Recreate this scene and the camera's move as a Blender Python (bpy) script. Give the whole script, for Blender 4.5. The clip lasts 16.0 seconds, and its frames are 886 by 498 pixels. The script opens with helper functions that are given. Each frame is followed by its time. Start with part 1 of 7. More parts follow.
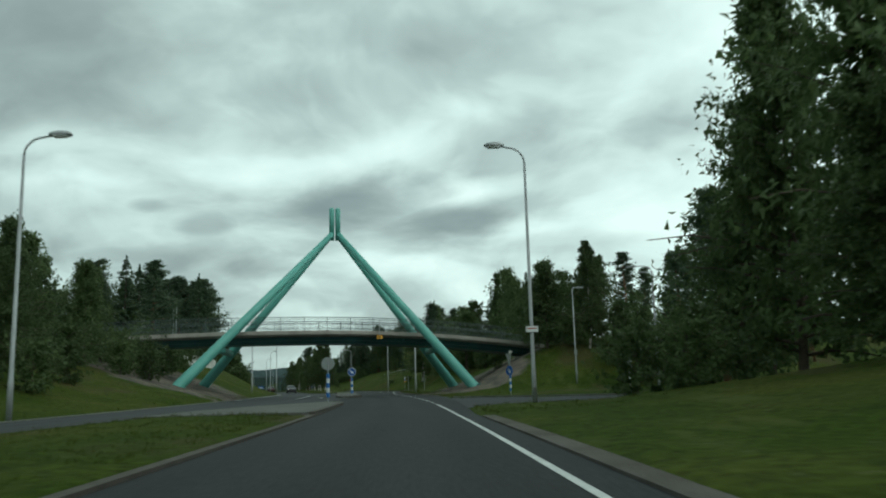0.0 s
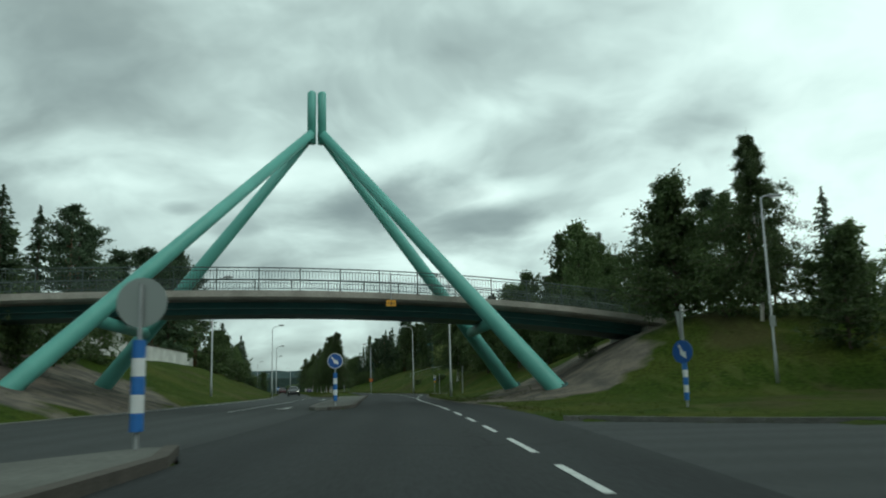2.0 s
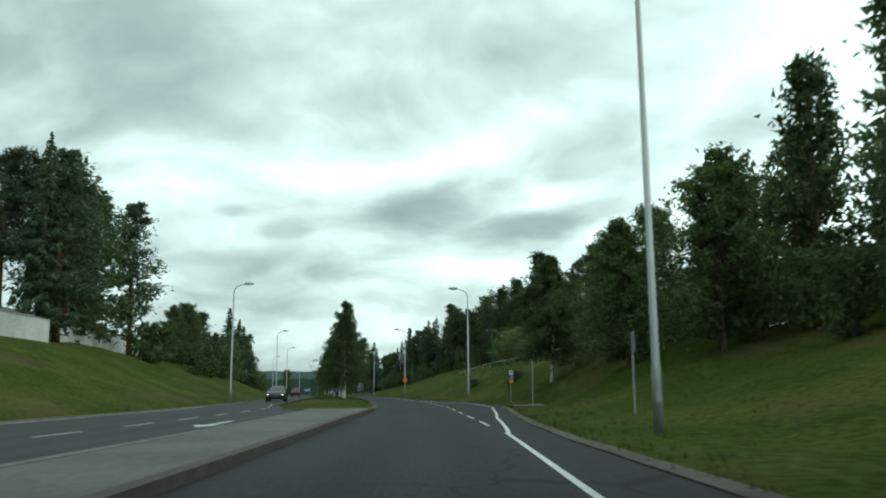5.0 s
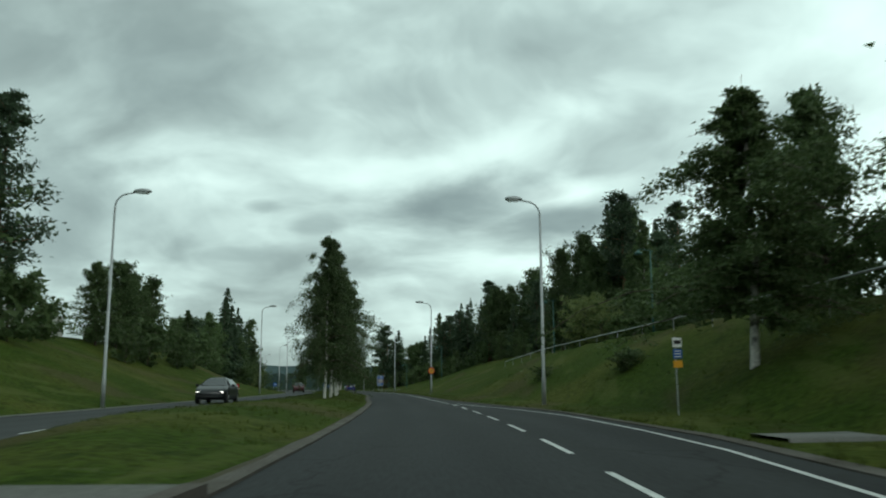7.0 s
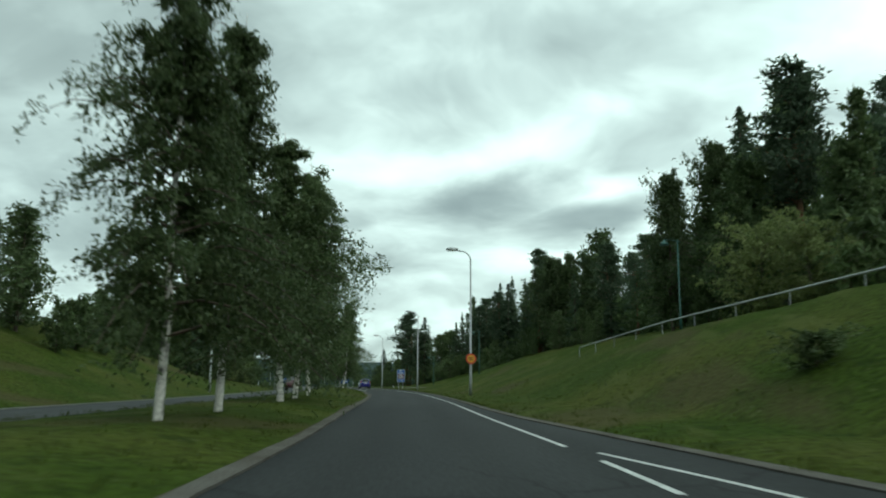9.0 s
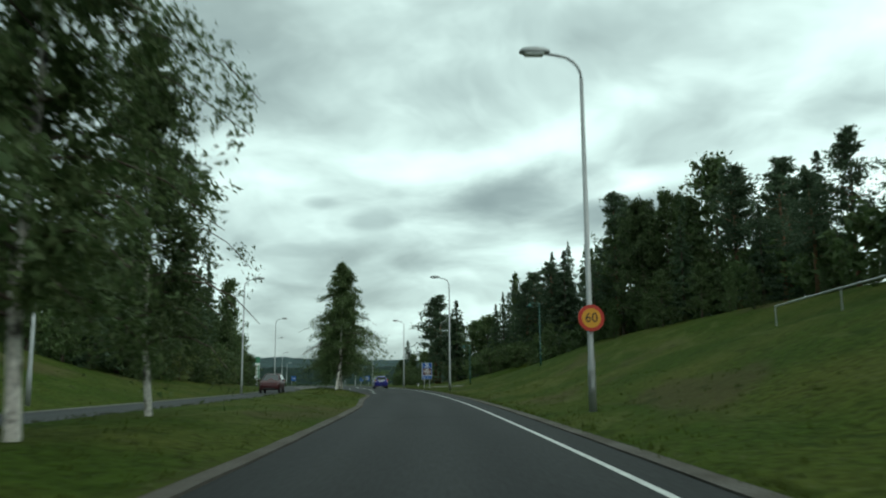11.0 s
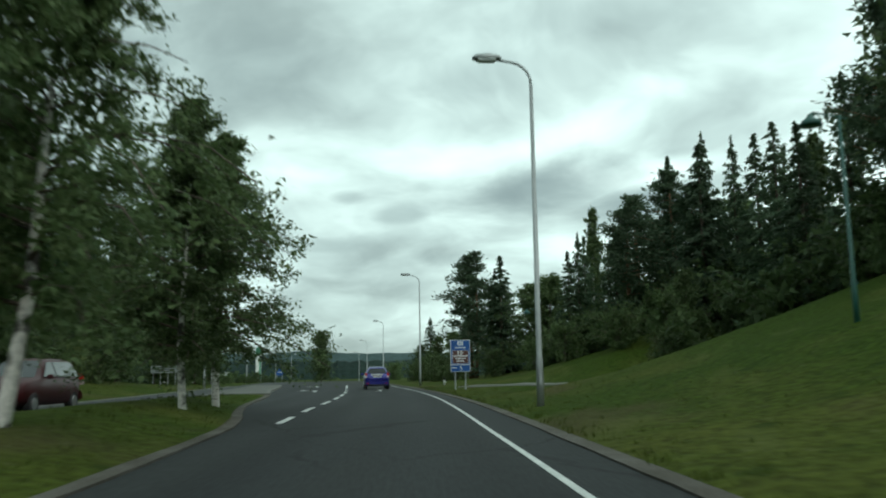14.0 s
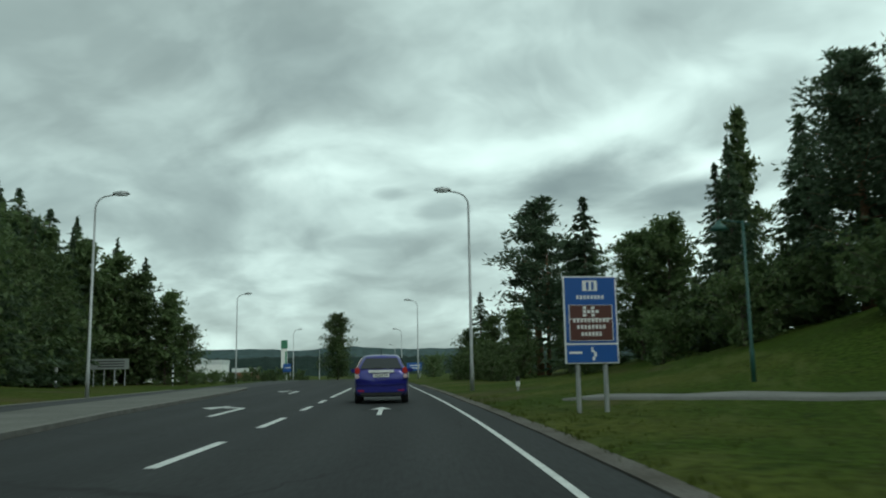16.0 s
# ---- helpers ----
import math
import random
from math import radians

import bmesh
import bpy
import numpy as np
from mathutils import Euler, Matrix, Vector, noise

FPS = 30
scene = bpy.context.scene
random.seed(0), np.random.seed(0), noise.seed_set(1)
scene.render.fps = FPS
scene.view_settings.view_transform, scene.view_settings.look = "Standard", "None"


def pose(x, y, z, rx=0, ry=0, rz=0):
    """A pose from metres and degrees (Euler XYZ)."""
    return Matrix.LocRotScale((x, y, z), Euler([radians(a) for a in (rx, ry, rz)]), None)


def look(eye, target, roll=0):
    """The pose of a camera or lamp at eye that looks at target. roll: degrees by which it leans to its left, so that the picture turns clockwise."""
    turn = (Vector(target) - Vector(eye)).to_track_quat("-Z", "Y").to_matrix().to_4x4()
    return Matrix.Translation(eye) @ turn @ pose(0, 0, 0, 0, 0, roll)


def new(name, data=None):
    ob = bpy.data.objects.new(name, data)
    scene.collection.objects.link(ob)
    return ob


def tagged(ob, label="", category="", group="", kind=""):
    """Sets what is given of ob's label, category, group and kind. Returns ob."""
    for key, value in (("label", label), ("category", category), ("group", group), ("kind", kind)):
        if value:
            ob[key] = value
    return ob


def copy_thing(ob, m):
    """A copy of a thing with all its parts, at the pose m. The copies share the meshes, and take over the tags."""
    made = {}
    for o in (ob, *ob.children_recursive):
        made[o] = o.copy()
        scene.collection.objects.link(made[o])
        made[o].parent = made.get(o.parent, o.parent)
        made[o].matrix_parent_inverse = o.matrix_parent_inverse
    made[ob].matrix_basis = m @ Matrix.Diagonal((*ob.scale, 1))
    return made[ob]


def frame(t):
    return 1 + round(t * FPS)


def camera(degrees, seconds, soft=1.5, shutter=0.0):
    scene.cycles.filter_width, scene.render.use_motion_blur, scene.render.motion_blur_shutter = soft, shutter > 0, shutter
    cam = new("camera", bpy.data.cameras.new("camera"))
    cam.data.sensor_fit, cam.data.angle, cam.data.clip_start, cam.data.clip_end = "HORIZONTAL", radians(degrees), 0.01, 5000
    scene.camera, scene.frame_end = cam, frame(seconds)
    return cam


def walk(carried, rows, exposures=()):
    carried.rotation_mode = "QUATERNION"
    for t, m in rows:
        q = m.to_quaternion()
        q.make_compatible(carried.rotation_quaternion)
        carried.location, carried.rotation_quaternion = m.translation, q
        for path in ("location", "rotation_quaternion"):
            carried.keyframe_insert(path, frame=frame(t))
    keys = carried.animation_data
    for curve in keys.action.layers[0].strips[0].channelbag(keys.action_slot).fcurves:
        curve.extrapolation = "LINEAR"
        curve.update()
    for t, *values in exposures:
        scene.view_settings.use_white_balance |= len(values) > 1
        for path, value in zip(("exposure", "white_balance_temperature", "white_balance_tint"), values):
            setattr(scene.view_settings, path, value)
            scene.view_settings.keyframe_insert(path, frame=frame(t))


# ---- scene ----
cam = camera(57.0, 16.0, soft=2.0, shutter=0.28)
# t, x, y, z, pitch, yaw, lean
PATH = [
    (0.0, 1.487, 0.035, 0.786, 9.44, 2.15, -1.6),
    (1.0, 0.223, 15.167, 0.788, 9.55, 3.14, -1.2),
    (1.5, -0.452, 22.733, 0.789, 9.50, 3.72, -1.5),
    (2.0, -1.191, 30.298, 0.791, 9.58, 4.22, -1.5),
    (2.5, -2.001, 37.865, 0.797, 9.61, 4.77, -1.3),
    (3.0, -2.880, 45.437, 0.802, 9.70, 5.33, -1.3),
    (3.5, -3.848, 52.997, 0.806, 9.84, 6.03, -1.2),
    (4.0, -4.910, 60.548, 0.817, 10.02, 6.50, -0.8),
    (6.5, -10.779, 98.262, 0.879, 9.61, 9.25, -0.3),
    (7.0, -12.125, 105.809, 0.882, 9.56, 9.72, -0.2),
    (7.5, -13.559, 113.351, 0.887, 9.44, 10.16, -0.0),
    (8.0, -15.079, 120.876, 0.895, 9.41, 10.60, -0.2),
    (8.5, -16.697, 128.375, 0.900, 9.44, 11.13, 0.2),
    (9.0, -18.403, 135.850, 0.906, 9.35, 11.78, 0.3),
    (9.5, -20.178, 143.299, 0.913, 9.41, 12.47, 0.0),
    (11.8, -28.790, 177.366, 0.970, 9.03, 14.30, -0.5),
    (12.0, -29.556, 180.319, 0.971, 9.09, 14.45, -0.5),
    (12.5, -31.512, 187.679, 0.975, 8.95, 14.61, -0.4),
    (13.0, -33.522, 195.008, 0.979, 8.86, 14.89, -0.6),
    (13.5, -35.600, 202.309, 0.983, 8.74, 15.22, -0.6),
    (14.0, -37.757, 209.573, 0.989, 8.68, 15.67, -0.8),
    (14.5, -40.003, 216.800, 0.994, 8.66, 16.24, -0.8),
    (15.0, -42.323, 223.993, 0.999, 8.60, 16.87, -1.0),
    (15.5, -44.706, 231.157, 1.005, 8.54, 17.68, -0.9),
    (16.0, -47.120, 238.303, 1.007, 8.40, 18.66, -1.0),
]
walk(cam, [(t, pose(x, y, z, 90 + p, 0, w) @ pose(0, 0, 0, 0, 0, lean)) for t, x, y, z, p, w, lean in PATH],
     [(0, 0.0), (2.5, 0.05), (3.3, 0.25), (4.0, 0.55), (4.3, 0.65), (5.0, 0.5), (6.0, 0.1), (7.5, 0.08), (8.5, 0.22), (9.0, 0.40), (9.5, 0.53), (11, 0.32), (12.5, 0.24), (13.5, 0.38), (14.5, 0.35), (15.0, 0.18), (16, 0.09)])

# ---------------------------------------------------------------- world and light
def build_world():
    w = bpy.data.worlds.new("overcast_sky")
    scene.world = w
    w.use_nodes = True
    nt = w.node_tree
    nt.nodes.clear()
    N_ = nt.nodes.new
    L_ = nt.links.new

    def math_(op, a, b=None, c=None):
        n = N_("ShaderNodeMath")
        n.operation = op
        for i, v in enumerate((a, b, c)):
            if v is None:
                continue
            if isinstance(v, (int, float)):
                n.inputs[i].default_value = v
            else:
                L_(v, n.inputs[i])
        return n.outputs[0]

    out = N_("ShaderNodeOutputWorld")
    bg = N_("ShaderNodeBackground")
    sky = N_("ShaderNodeTexSky")
    sky.sky_type = "NISHITA"
    sky.sun_disc = False
    sky.sun_elevation = radians(42)
    sky.sun_rotation = radians(60)
    tc = N_("ShaderNodeTexCoord")
    sep = N_("ShaderNodeSeparateXYZ")
    L_(tc.outputs["Generated"], sep.inputs[0])
    x, y, z = sep.outputs
    zz = math_("MAXIMUM", z, 0.0)
    den = math_("ADD", zz, 0.36)
    px, py = math_("DIVIDE", x, den), math_("DIVIDE", y, den)
    comb = N_("ShaderNodeCombineXYZ")
    L_(px, comb.inputs[0])
    L_(py, comb.inputs[1])

    def cloud(vector, scale, detail, rough, offset):
        mp = N_("ShaderNodeMapping")
        mp.inputs["Location"].default_value = offset
        L_(vector, mp.inputs[0])
        n = N_("ShaderNodeTexNoise")
        n.inputs["Scale"].default_value = scale
        n.inputs["Detail"].default_value = detail
        n.inputs["Roughness"].default_value = rough
        L_(mp.outputs[0], n.inputs["Vector"])
        return n.outputs["Fac"]

    # thick and thin cover, and heaps with pale tops and dark undersides
    warp = N_("ShaderNodeTexNoise")
    warp.inputs["Scale"].default_value, warp.inputs["Detail"].default_value = 1.5, 3
    L_(comb.outputs[0], warp.inputs["Vector"])
    bent = N_("ShaderNodeVectorMath")
    bent.operation = "MULTIPLY_ADD"
    bent.inputs[1].default_value = (0.42, 0.42, 0)
    L_(warp.outputs["Color"], bent.inputs[0])
    L_(comb.outputs[0], bent.inputs[2])
    higher = N_("ShaderNodeVectorMath")
    higher.operation = "SCALE"
    higher.inputs["Scale"].default_value = 0.95
    L_(bent.outputs[0], higher.inputs[0])
    big = cloud(bent.outputs[0], 0.85, 2, 0.4, (3.1, 1.7, 0))
    mid = cloud(bent.outputs[0], 2.3, 5, 0.48, (0.4, 5.2, 0))
    above = cloud(higher.outputs[0], 2.3, 5, 0.48, (0.4, 5.2, 0))
    fine = cloud(bent.outputs[0], 6.0, 4, 0.5, (7.0, 2.0, 0))
    # two heavy grey clouds ahead, with ragged edges
    wob = math_("MULTIPLY", math_("SUBTRACT", fine, 0.5), 0.9)
    wob2 = math_("MULTIPLY", math_("SUBTRACT", mid, 0.5), 1.3)

    def heavy(az, el, half_w, half_h, slant):
        a, e = radians(az), radians(el)
        c = (-math.sin(a) * math.cos(e), math.cos(a) * math.cos(e), math.sin(e))
        r = (math.cos(a), math.sin(a), 0)
        u = (math.sin(a) * math.sin(e), -math.cos(a) * math.sin(e), math.cos(e))

        def dot(v):
            return math_("ADD", math_("ADD", math_("MULTIPLY", x, v[0]), math_("MULTIPLY", y, v[1])), math_("MULTIPLY", z, v[2]))
        p, q, front = dot(r), dot(u), dot(c)
        q = math_("SUBTRACT", q, math_("MULTIPLY", p, slant))
        p = math_("DIVIDE", p, math.sin(radians(half_w)))
        q = math_("DIVIDE", q, math.sin(radians(half_h)))
        d = math_("SQRT", math_("ADD", math_("MULTIPLY", p, p), math_("MULTIPLY", q, q)))
        d = math_("ADD", d, math_("ADD", wob, wob2))
        m = N_("ShaderNodeMapRange")
        m.interpolation_type = "SMOOTHSTEP"
        m.inputs["From Min"].default_value = 1.2
        m.inputs["From Max"].default_value = 0.2
        L_(d, m.inputs["Value"])
        return math_("MULTIPLY", m.outputs[0], math_("GREATER_THAN", front, 0.0))

    dark = math_("MAXIMUM", heavy(8.9, 13.0, 7.4, 2.5, 0.16), heavy(1.4, 11.3, 5.4, 1.5, 0.10))
    for az, el, hw, hh, slant, part_ in ((18.6, 11.2, 2.4, 0.8, 0.05, 0.7), (44.0, 11.8, 8.0, 1.6, 0.0, 0.6), (29.0, 20.5, 9.0, 4.0, -0.1, 0.45), (24.5, 9.0, 4.0, 0.8, 0.0, 0.5),
                                         (13.5, 20.0, 5.0, 2.2, 0.1, 0.35), (-14.0, 17.0, 7.0, 1.5, 0.1, 0.3), (33.0, 8.2, 5.0, 0.7, 0.0, 0.4), (4.0, 24.0, 8.0, 1.8, 0.0, 0.25), (22.5, 12.3, 1.6, 0.6, 0.0, 0.6), (-6.0, 9.5, 6.0, 0.9, 0.0, 0.35), (14.5, 8.0, 4.5, 0.6, 0.0, 0.3), (35.0, 10.5, 14.0, 5.5, 0.0, 0.55)):
        dark = math_("MAXIMUM", dark, math_("MULTIPLY", heavy(az, el, hw, hh, slant), part_))
    dark = math_("MULTIPLY", dark, math_("MULTIPLY_ADD", mid, 1.1, 0.42))
    # sunlit rims above the heavy clouds
    rim = math_("MAXIMUM", heavy(7.4, 15.9, 6.0, 1.7, 0.2), math_("MAXIMUM", heavy(0.6, 13.2, 4.5, 1.0, 0.1), heavy(22.0, 10.6, 6.0, 1.3, 0.0)))
    fac = math_("ADD", math_("MULTIPLY_ADD", mid, 0.44, 0.175), math_("MULTIPLY", big, 0.30))
    fac = math_("ADD", fac, math_("MULTIPLY", math_("SUBTRACT", fine, 0.5), 0.20))
    fac = math_("ADD", fac, math_("MULTIPLY", rim, 0.09))
    fac = math_("ADD", fac, math_("MULTIPLY", math_("SUBTRACT", above, mid), 0.8))
    # a paler belt above the horizon
    belt = N_("ShaderNodeMapRange")
    belt.interpolation_type = "SMOOTHSTEP"
    belt.inputs["From Min"].default_value, belt.inputs["From Max"].default_value = 0.32, 0.16
    belt.inputs["To Min"].default_value, belt.inputs["To Max"].default_value = -0.015, 0.03
    L_(zz, belt.inputs["Value"])
    fac = math_("ADD", fac, belt.outputs[0])
    # the cover is thinner towards the hidden sun
    fac = math_("ADD", fac, math_("ADD", math_("MULTIPLY", x, 0.15), math_("MULTIPLY", y, 0.02)))
    low = N_("ShaderNodeMapRange")
    low.inputs["From Min"].default_value, low.inputs["From Max"].default_value = 0.0, 0.13
    low.inputs["To Min"].default_value, low.inputs["To Max"].default_value = 0.05, 0.0
    L_(zz, low.inputs["Value"])
    fac = math_("SUBTRACT", fac, low.outputs[0])
    ramp = N_("ShaderNodeValToRGB")
    els = ramp.color_ramp.elements
    els[0].position, els[0].color = 0.24, (0.23, 0.31, 0.296, 1)
    els[1].position, els[1].color = 0.68, (0.84, 1.08, 1.01, 1)
    for pos, col in ((0.38, (0.32, 0.425, 0.405, 1)), (0.49, (0.48, 0.635, 0.60, 1)), (0.60, (0.72, 0.945, 0.885, 1))):
        els.new(pos).color = col
    L_(fac, ramp.inputs[0])
    mixd = N_("ShaderNodeMix")
    mixd.data_type = "RGBA"
    L_(math_("MULTIPLY", dark, 0.95), mixd.inputs["Factor"])
    L_(ramp.outputs[0], mixd.inputs["A"])
    mixd.inputs["B"].default_value = (0.215, 0.295, 0.29, 1)
    # a thin rest of blue sky behind the cover
    skys = N_("ShaderNodeVectorMath")
    skys.operation = "SCALE"
    skys.inputs["Scale"].default_value = 0.1
    L_(sky.outputs[0], skys.inputs[0])
    cover = N_("ShaderNodeMix")
    cover.data_type = "RGBA"
    cover.inputs["Factor"].default_value = 0.94
    L_(skys.outputs[0], cover.inputs["A"])
    L_(mixd.outputs["Result"], cover.inputs["B"])
    L_(cover.outputs["Result"], bg.inputs["Color"])
    bg.inputs["Strength"].default_value = 1.0
    L_(bg.outputs[0], out.inputs[0])


build_world()
sun_data = bpy.data.lights.new("sun", "SUN")
sun_data.energy, sun_data.angle, sun_data.color = 0.5, radians(18), (1.0, 0.97, 0.92)
sun = new("sun", sun_data)
sun.matrix_world = look((40, 20, 60), (0, 60, 0))


# ---------------------------------------------------------------- materials
def material(name, base, rough=0.7, other=None, scale=6.0, amount=0.5, fine=60.0, fine_amount=0.25, bump=0.2, metallic=0.0,
             per_object=0.0, spec=0.4, low=0.35, high=0.65, stretch=(1, 1, 1), bump_distance=0.02, coords="Object"):
    """Base colour varied by a broad and a fine noise, with relief; other: the second colour of the broad patches."""
    m = bpy.data.materials.new(name)
    m.use_nodes = True
    nt = m.node_tree
    b = nt.nodes["Principled BSDF"]
    N_, L_ = nt.nodes.new, nt.links.new
    tc = N_("ShaderNodeTexCoord")
    mp = N_("ShaderNodeMapping")
    mp.inputs["Scale"].default_value = stretch
    L_(tc.outputs[coords], mp.inputs[0])
    n1 = N_("ShaderNodeTexNoise")
    n1.inputs["Scale"].default_value, n1.inputs["Detail"].default_value = scale, 6
    n2 = N_("ShaderNodeTexNoise")
    n2.inputs["Scale"].default_value, n2.inputs["Detail"].default_value = fine, 4
    L_(mp.outputs[0], n1.inputs["Vector"])
    L_(mp.outputs[0], n2.inputs["Vector"])
    other = other or tuple(c * 0.6 for c in base)
    r1 = N_("ShaderNodeMapRange")
    r1.inputs["From Min"].default_value, r1.inputs["From Max"].default_value = low, high
    r1.inputs["To Max"].default_value = amount
    L_(n1.outputs["Fac"], r1.inputs["Value"])
    mix = N_("ShaderNodeMix")
    mix.data_type = "RGBA"
    mix.inputs["A"].default_value, mix.inputs["B"].default_value = (*base, 1), (*other, 1)
    L_(r1.outputs[0], mix.inputs["Factor"])
    r2 = N_("ShaderNodeMapRange")
    r2.inputs["From Min"].default_value, r2.inputs["From Max"].default_value = 0.3, 0.7
    r2.inputs["To Min"].default_value, r2.inputs["To Max"].default_value = 1 - fine_amount, 1 + fine_amount
    L_(n2.outputs["Fac"], r2.inputs["Value"])
    val = r2.outputs[0]
    if per_object:
        oi = N_("ShaderNodeObjectInfo")
        r3 = N_("ShaderNodeMapRange")
        r3.inputs["To Min"].default_value, r3.inputs["To Max"].default_value = 1 - per_object, 1 + per_object
        L_(oi.outputs["Random"], r3.inputs["Value"])
        mu = N_("ShaderNodeMath")
        mu.operation = "MULTIPLY"
        L_(val, mu.inputs[0])
        L_(r3.outputs[0], mu.inputs[1])
        val = mu.outputs[0]
    sc = N_("ShaderNodeVectorMath")
    sc.operation = "SCALE"
    L_(mix.outputs["Result"], sc.inputs[0])
    L_(val, sc.inputs["Scale"])
    L_(sc.outputs[0], b.inputs["Base Color"])
    b.inputs["Roughness"].default_value, b.inputs["Metallic"].default_value = rough, metallic
    b.inputs["Specular IOR Level"].default_value = spec
    if bump:
        bp = N_("ShaderNodeBump")
        bp.inputs["Strength"].default_value, bp.inputs["Distance"].default_value = bump, bump_distance
        L_(n2.outputs["Fac"], bp.inputs["Height"])
        L_(bp.outputs[0], b.inputs["Normal"])
    return m


def leafy(name, base, other, per_object=0.25):
    """Foliage: colour varied leaf by leaf and tree by tree, a little light shining through."""
    m = bpy.data.materials.new(name)
    m.use_nodes = True
    nt = m.node_tree
    b = nt.nodes["Principled BSDF"]
    N_, L_ = nt.nodes.new, nt.links.new
    geo = N_("ShaderNodeNewGeometry")
    oi = N_("ShaderNodeObjectInfo")
    mix = N_("ShaderNodeMix")
    mix.data_type = "RGBA"
    mix.inputs["A"].default_value, mix.inputs["B"].default_value = (*base, 1), (*other, 1)
    L_(geo.outputs["Random Per Island"], mix.inputs["Factor"])
    r3 = N_("ShaderNodeMapRange")
    r3.inputs["To Min"].default_value, r3.inputs["To Max"].default_value = 1 - per_object, 1 + per_object
    L_(oi.outputs["Random"], r3.inputs["Value"])
    sc = N_("ShaderNodeVectorMath")
    sc.operation = "SCALE"
    L_(mix.outputs["Result"], sc.inputs[0])
    L_(r3.outputs[0], sc.inputs["Scale"])
    L_(sc.outputs[0], b.inputs["Base Color"])
    b.inputs["Roughness"].default_value = 0.6
    b.inputs["Specular IOR Level"].default_value = 0.25
    tr = N_("ShaderNodeBsdfTranslucent")
    L_(sc.outputs[0], tr.inputs["Color"])
    ms = N_("ShaderNodeMixShader")
    ms.inputs[0].default_value = 0.38
    L_(b.outputs[0], ms.inputs[1])
    L_(tr.outputs[0], ms.inputs[2])
    L_(ms.outputs[0], nt.nodes["Material Output"].inputs["Surface"])
    return m


def plain(name, base, rough=0.5, metallic=0.0, spec=0.5, coat=0.0, emit=0.0):
    m = bpy.data.materials.new(name)
    m.use_nodes = True
    b = m.node_tree.nodes["Principled BSDF"]
    b.inputs["Base Color"].default_value = (*base, 1)
    b.inputs["Roughness"].default_value, b.inputs["Metallic"].default_value = rough, metallic
    b.inputs["Specular IOR Level"].default_value = spec
    b.inputs["Coat Weight"].default_value = coat
    if emit:
        b.inputs["Emission Color"].default_value = (*base, 1)
        b.inputs["Emission Strength"].default_value = emit
    return m


GRASS = material("grass", (0.031, 0.052, 0.008), 0.95, (0.066, 0.072, 0.017), 0.17, 0.7, 6.0, 0.42, 0.8, spec=0.03, low=0.43, high=0.64, bump_distance=0.08)
ASPHALT = material("asphalt", (0.023, 0.026, 0.026), 0.85, (0.016, 0.0185, 0.0195), 0.7, 0.9, 22.0, 0.22, 0.22, spec=0.2, stretch=(1, 0.12, 1), coords="UV")
OLD_ASPHALT = material("worn_asphalt", (0.033, 0.037, 0.037), 0.85, (0.023, 0.0265, 0.0265), 0.5, 0.8, 40.0, 0.25, 0.25, spec=0.3, stretch=(1, 0.15, 1), coords="UV")
FOOTPATH = material("footpath_asphalt", (0.17, 0.172, 0.16), 0.9, (0.12, 0.123, 0.115), 0.8, 0.7, 30.0, 0.2, 0.2, spec=0.2)
GRAVEL = material("edge_gravel", (0.112, 0.106, 0.095), 0.95, (0.066, 0.060, 0.050), 0.7, 0.9, 30.0, 0.35, 0.6, spec=0.1)
PAVING = material("island_paving", (0.125, 0.127, 0.115), 0.9, (0.088, 0.09, 0.08), 0.5, 0.8, 14.0, 0.2, 0.3, spec=0.15)
KERB = material("kerb_stone", (0.15, 0.15, 0.138), 0.85, (0.09, 0.088, 0.078), 2.5, 0.7, 30.0, 0.25, 0.3, spec=0.2)
KERB_BROWN = material("brown_edge_gravel", (0.078, 0.066, 0.05), 0.95, (0.045, 0.046, 0.024), 0.5, 0.9, 26.0, 0.35, 0.5, spec=0.1)
KERB_RED = material("weathered_kerb", (0.086, 0.077, 0.066), 0.9, (0.058, 0.054, 0.046), 2.5, 0.7, 30.0, 0.25, 0.3, spec=0.2)
PAINT = material("road_paint", (0.57, 0.59, 0.57), 0.7, (0.36, 0.38, 0.37), 3.0, 0.6, 50.0, 0.2, 0.1, spec=0.3)
STEEL = material("galvanised_steel", (0.36, 0.38, 0.38), 0.5, (0.27, 0.29, 0.29), 2.0, 0.6, 40.0, 0.1, 0.05, metallic=0.4)
TEAL = material("turquoise_paint", (0.12, 0.40, 0.345), 0.42, (0.088, 0.31, 0.268), 0.8, 0.6, 25.0, 0.08, 0.05, spec=0.4)
DARK_TEAL = material("dark_girder_paint", (0.026, 0.092, 0.088), 0.5, (0.018, 0.055, 0.053), 0.8, 0.7, 20.0, 0.15, 0.1)
CONCRETE = material("bridge_concrete", (0.37, 0.345, 0.305), 0.85, (0.23, 0.215, 0.19), 0.9, 0.8, 20.0, 0.2, 0.2, spec=0.2)
RAILING = material("painted_railing", (0.075, 0.10, 0.096), 0.5, (0.05, 0.072, 0.068), 3.0, 0.5, 40.0, 0.1, 0.05, metallic=0.2)
BARK_BIRCH = material("birch_bark", (0.52, 0.50, 0.46), 0.8, (0.05, 0.045, 0.04), 3.0, 1.0, 14.0, 0.3, 0.4, low=0.5, high=0.6, stretch=(1, 1, 0.8))
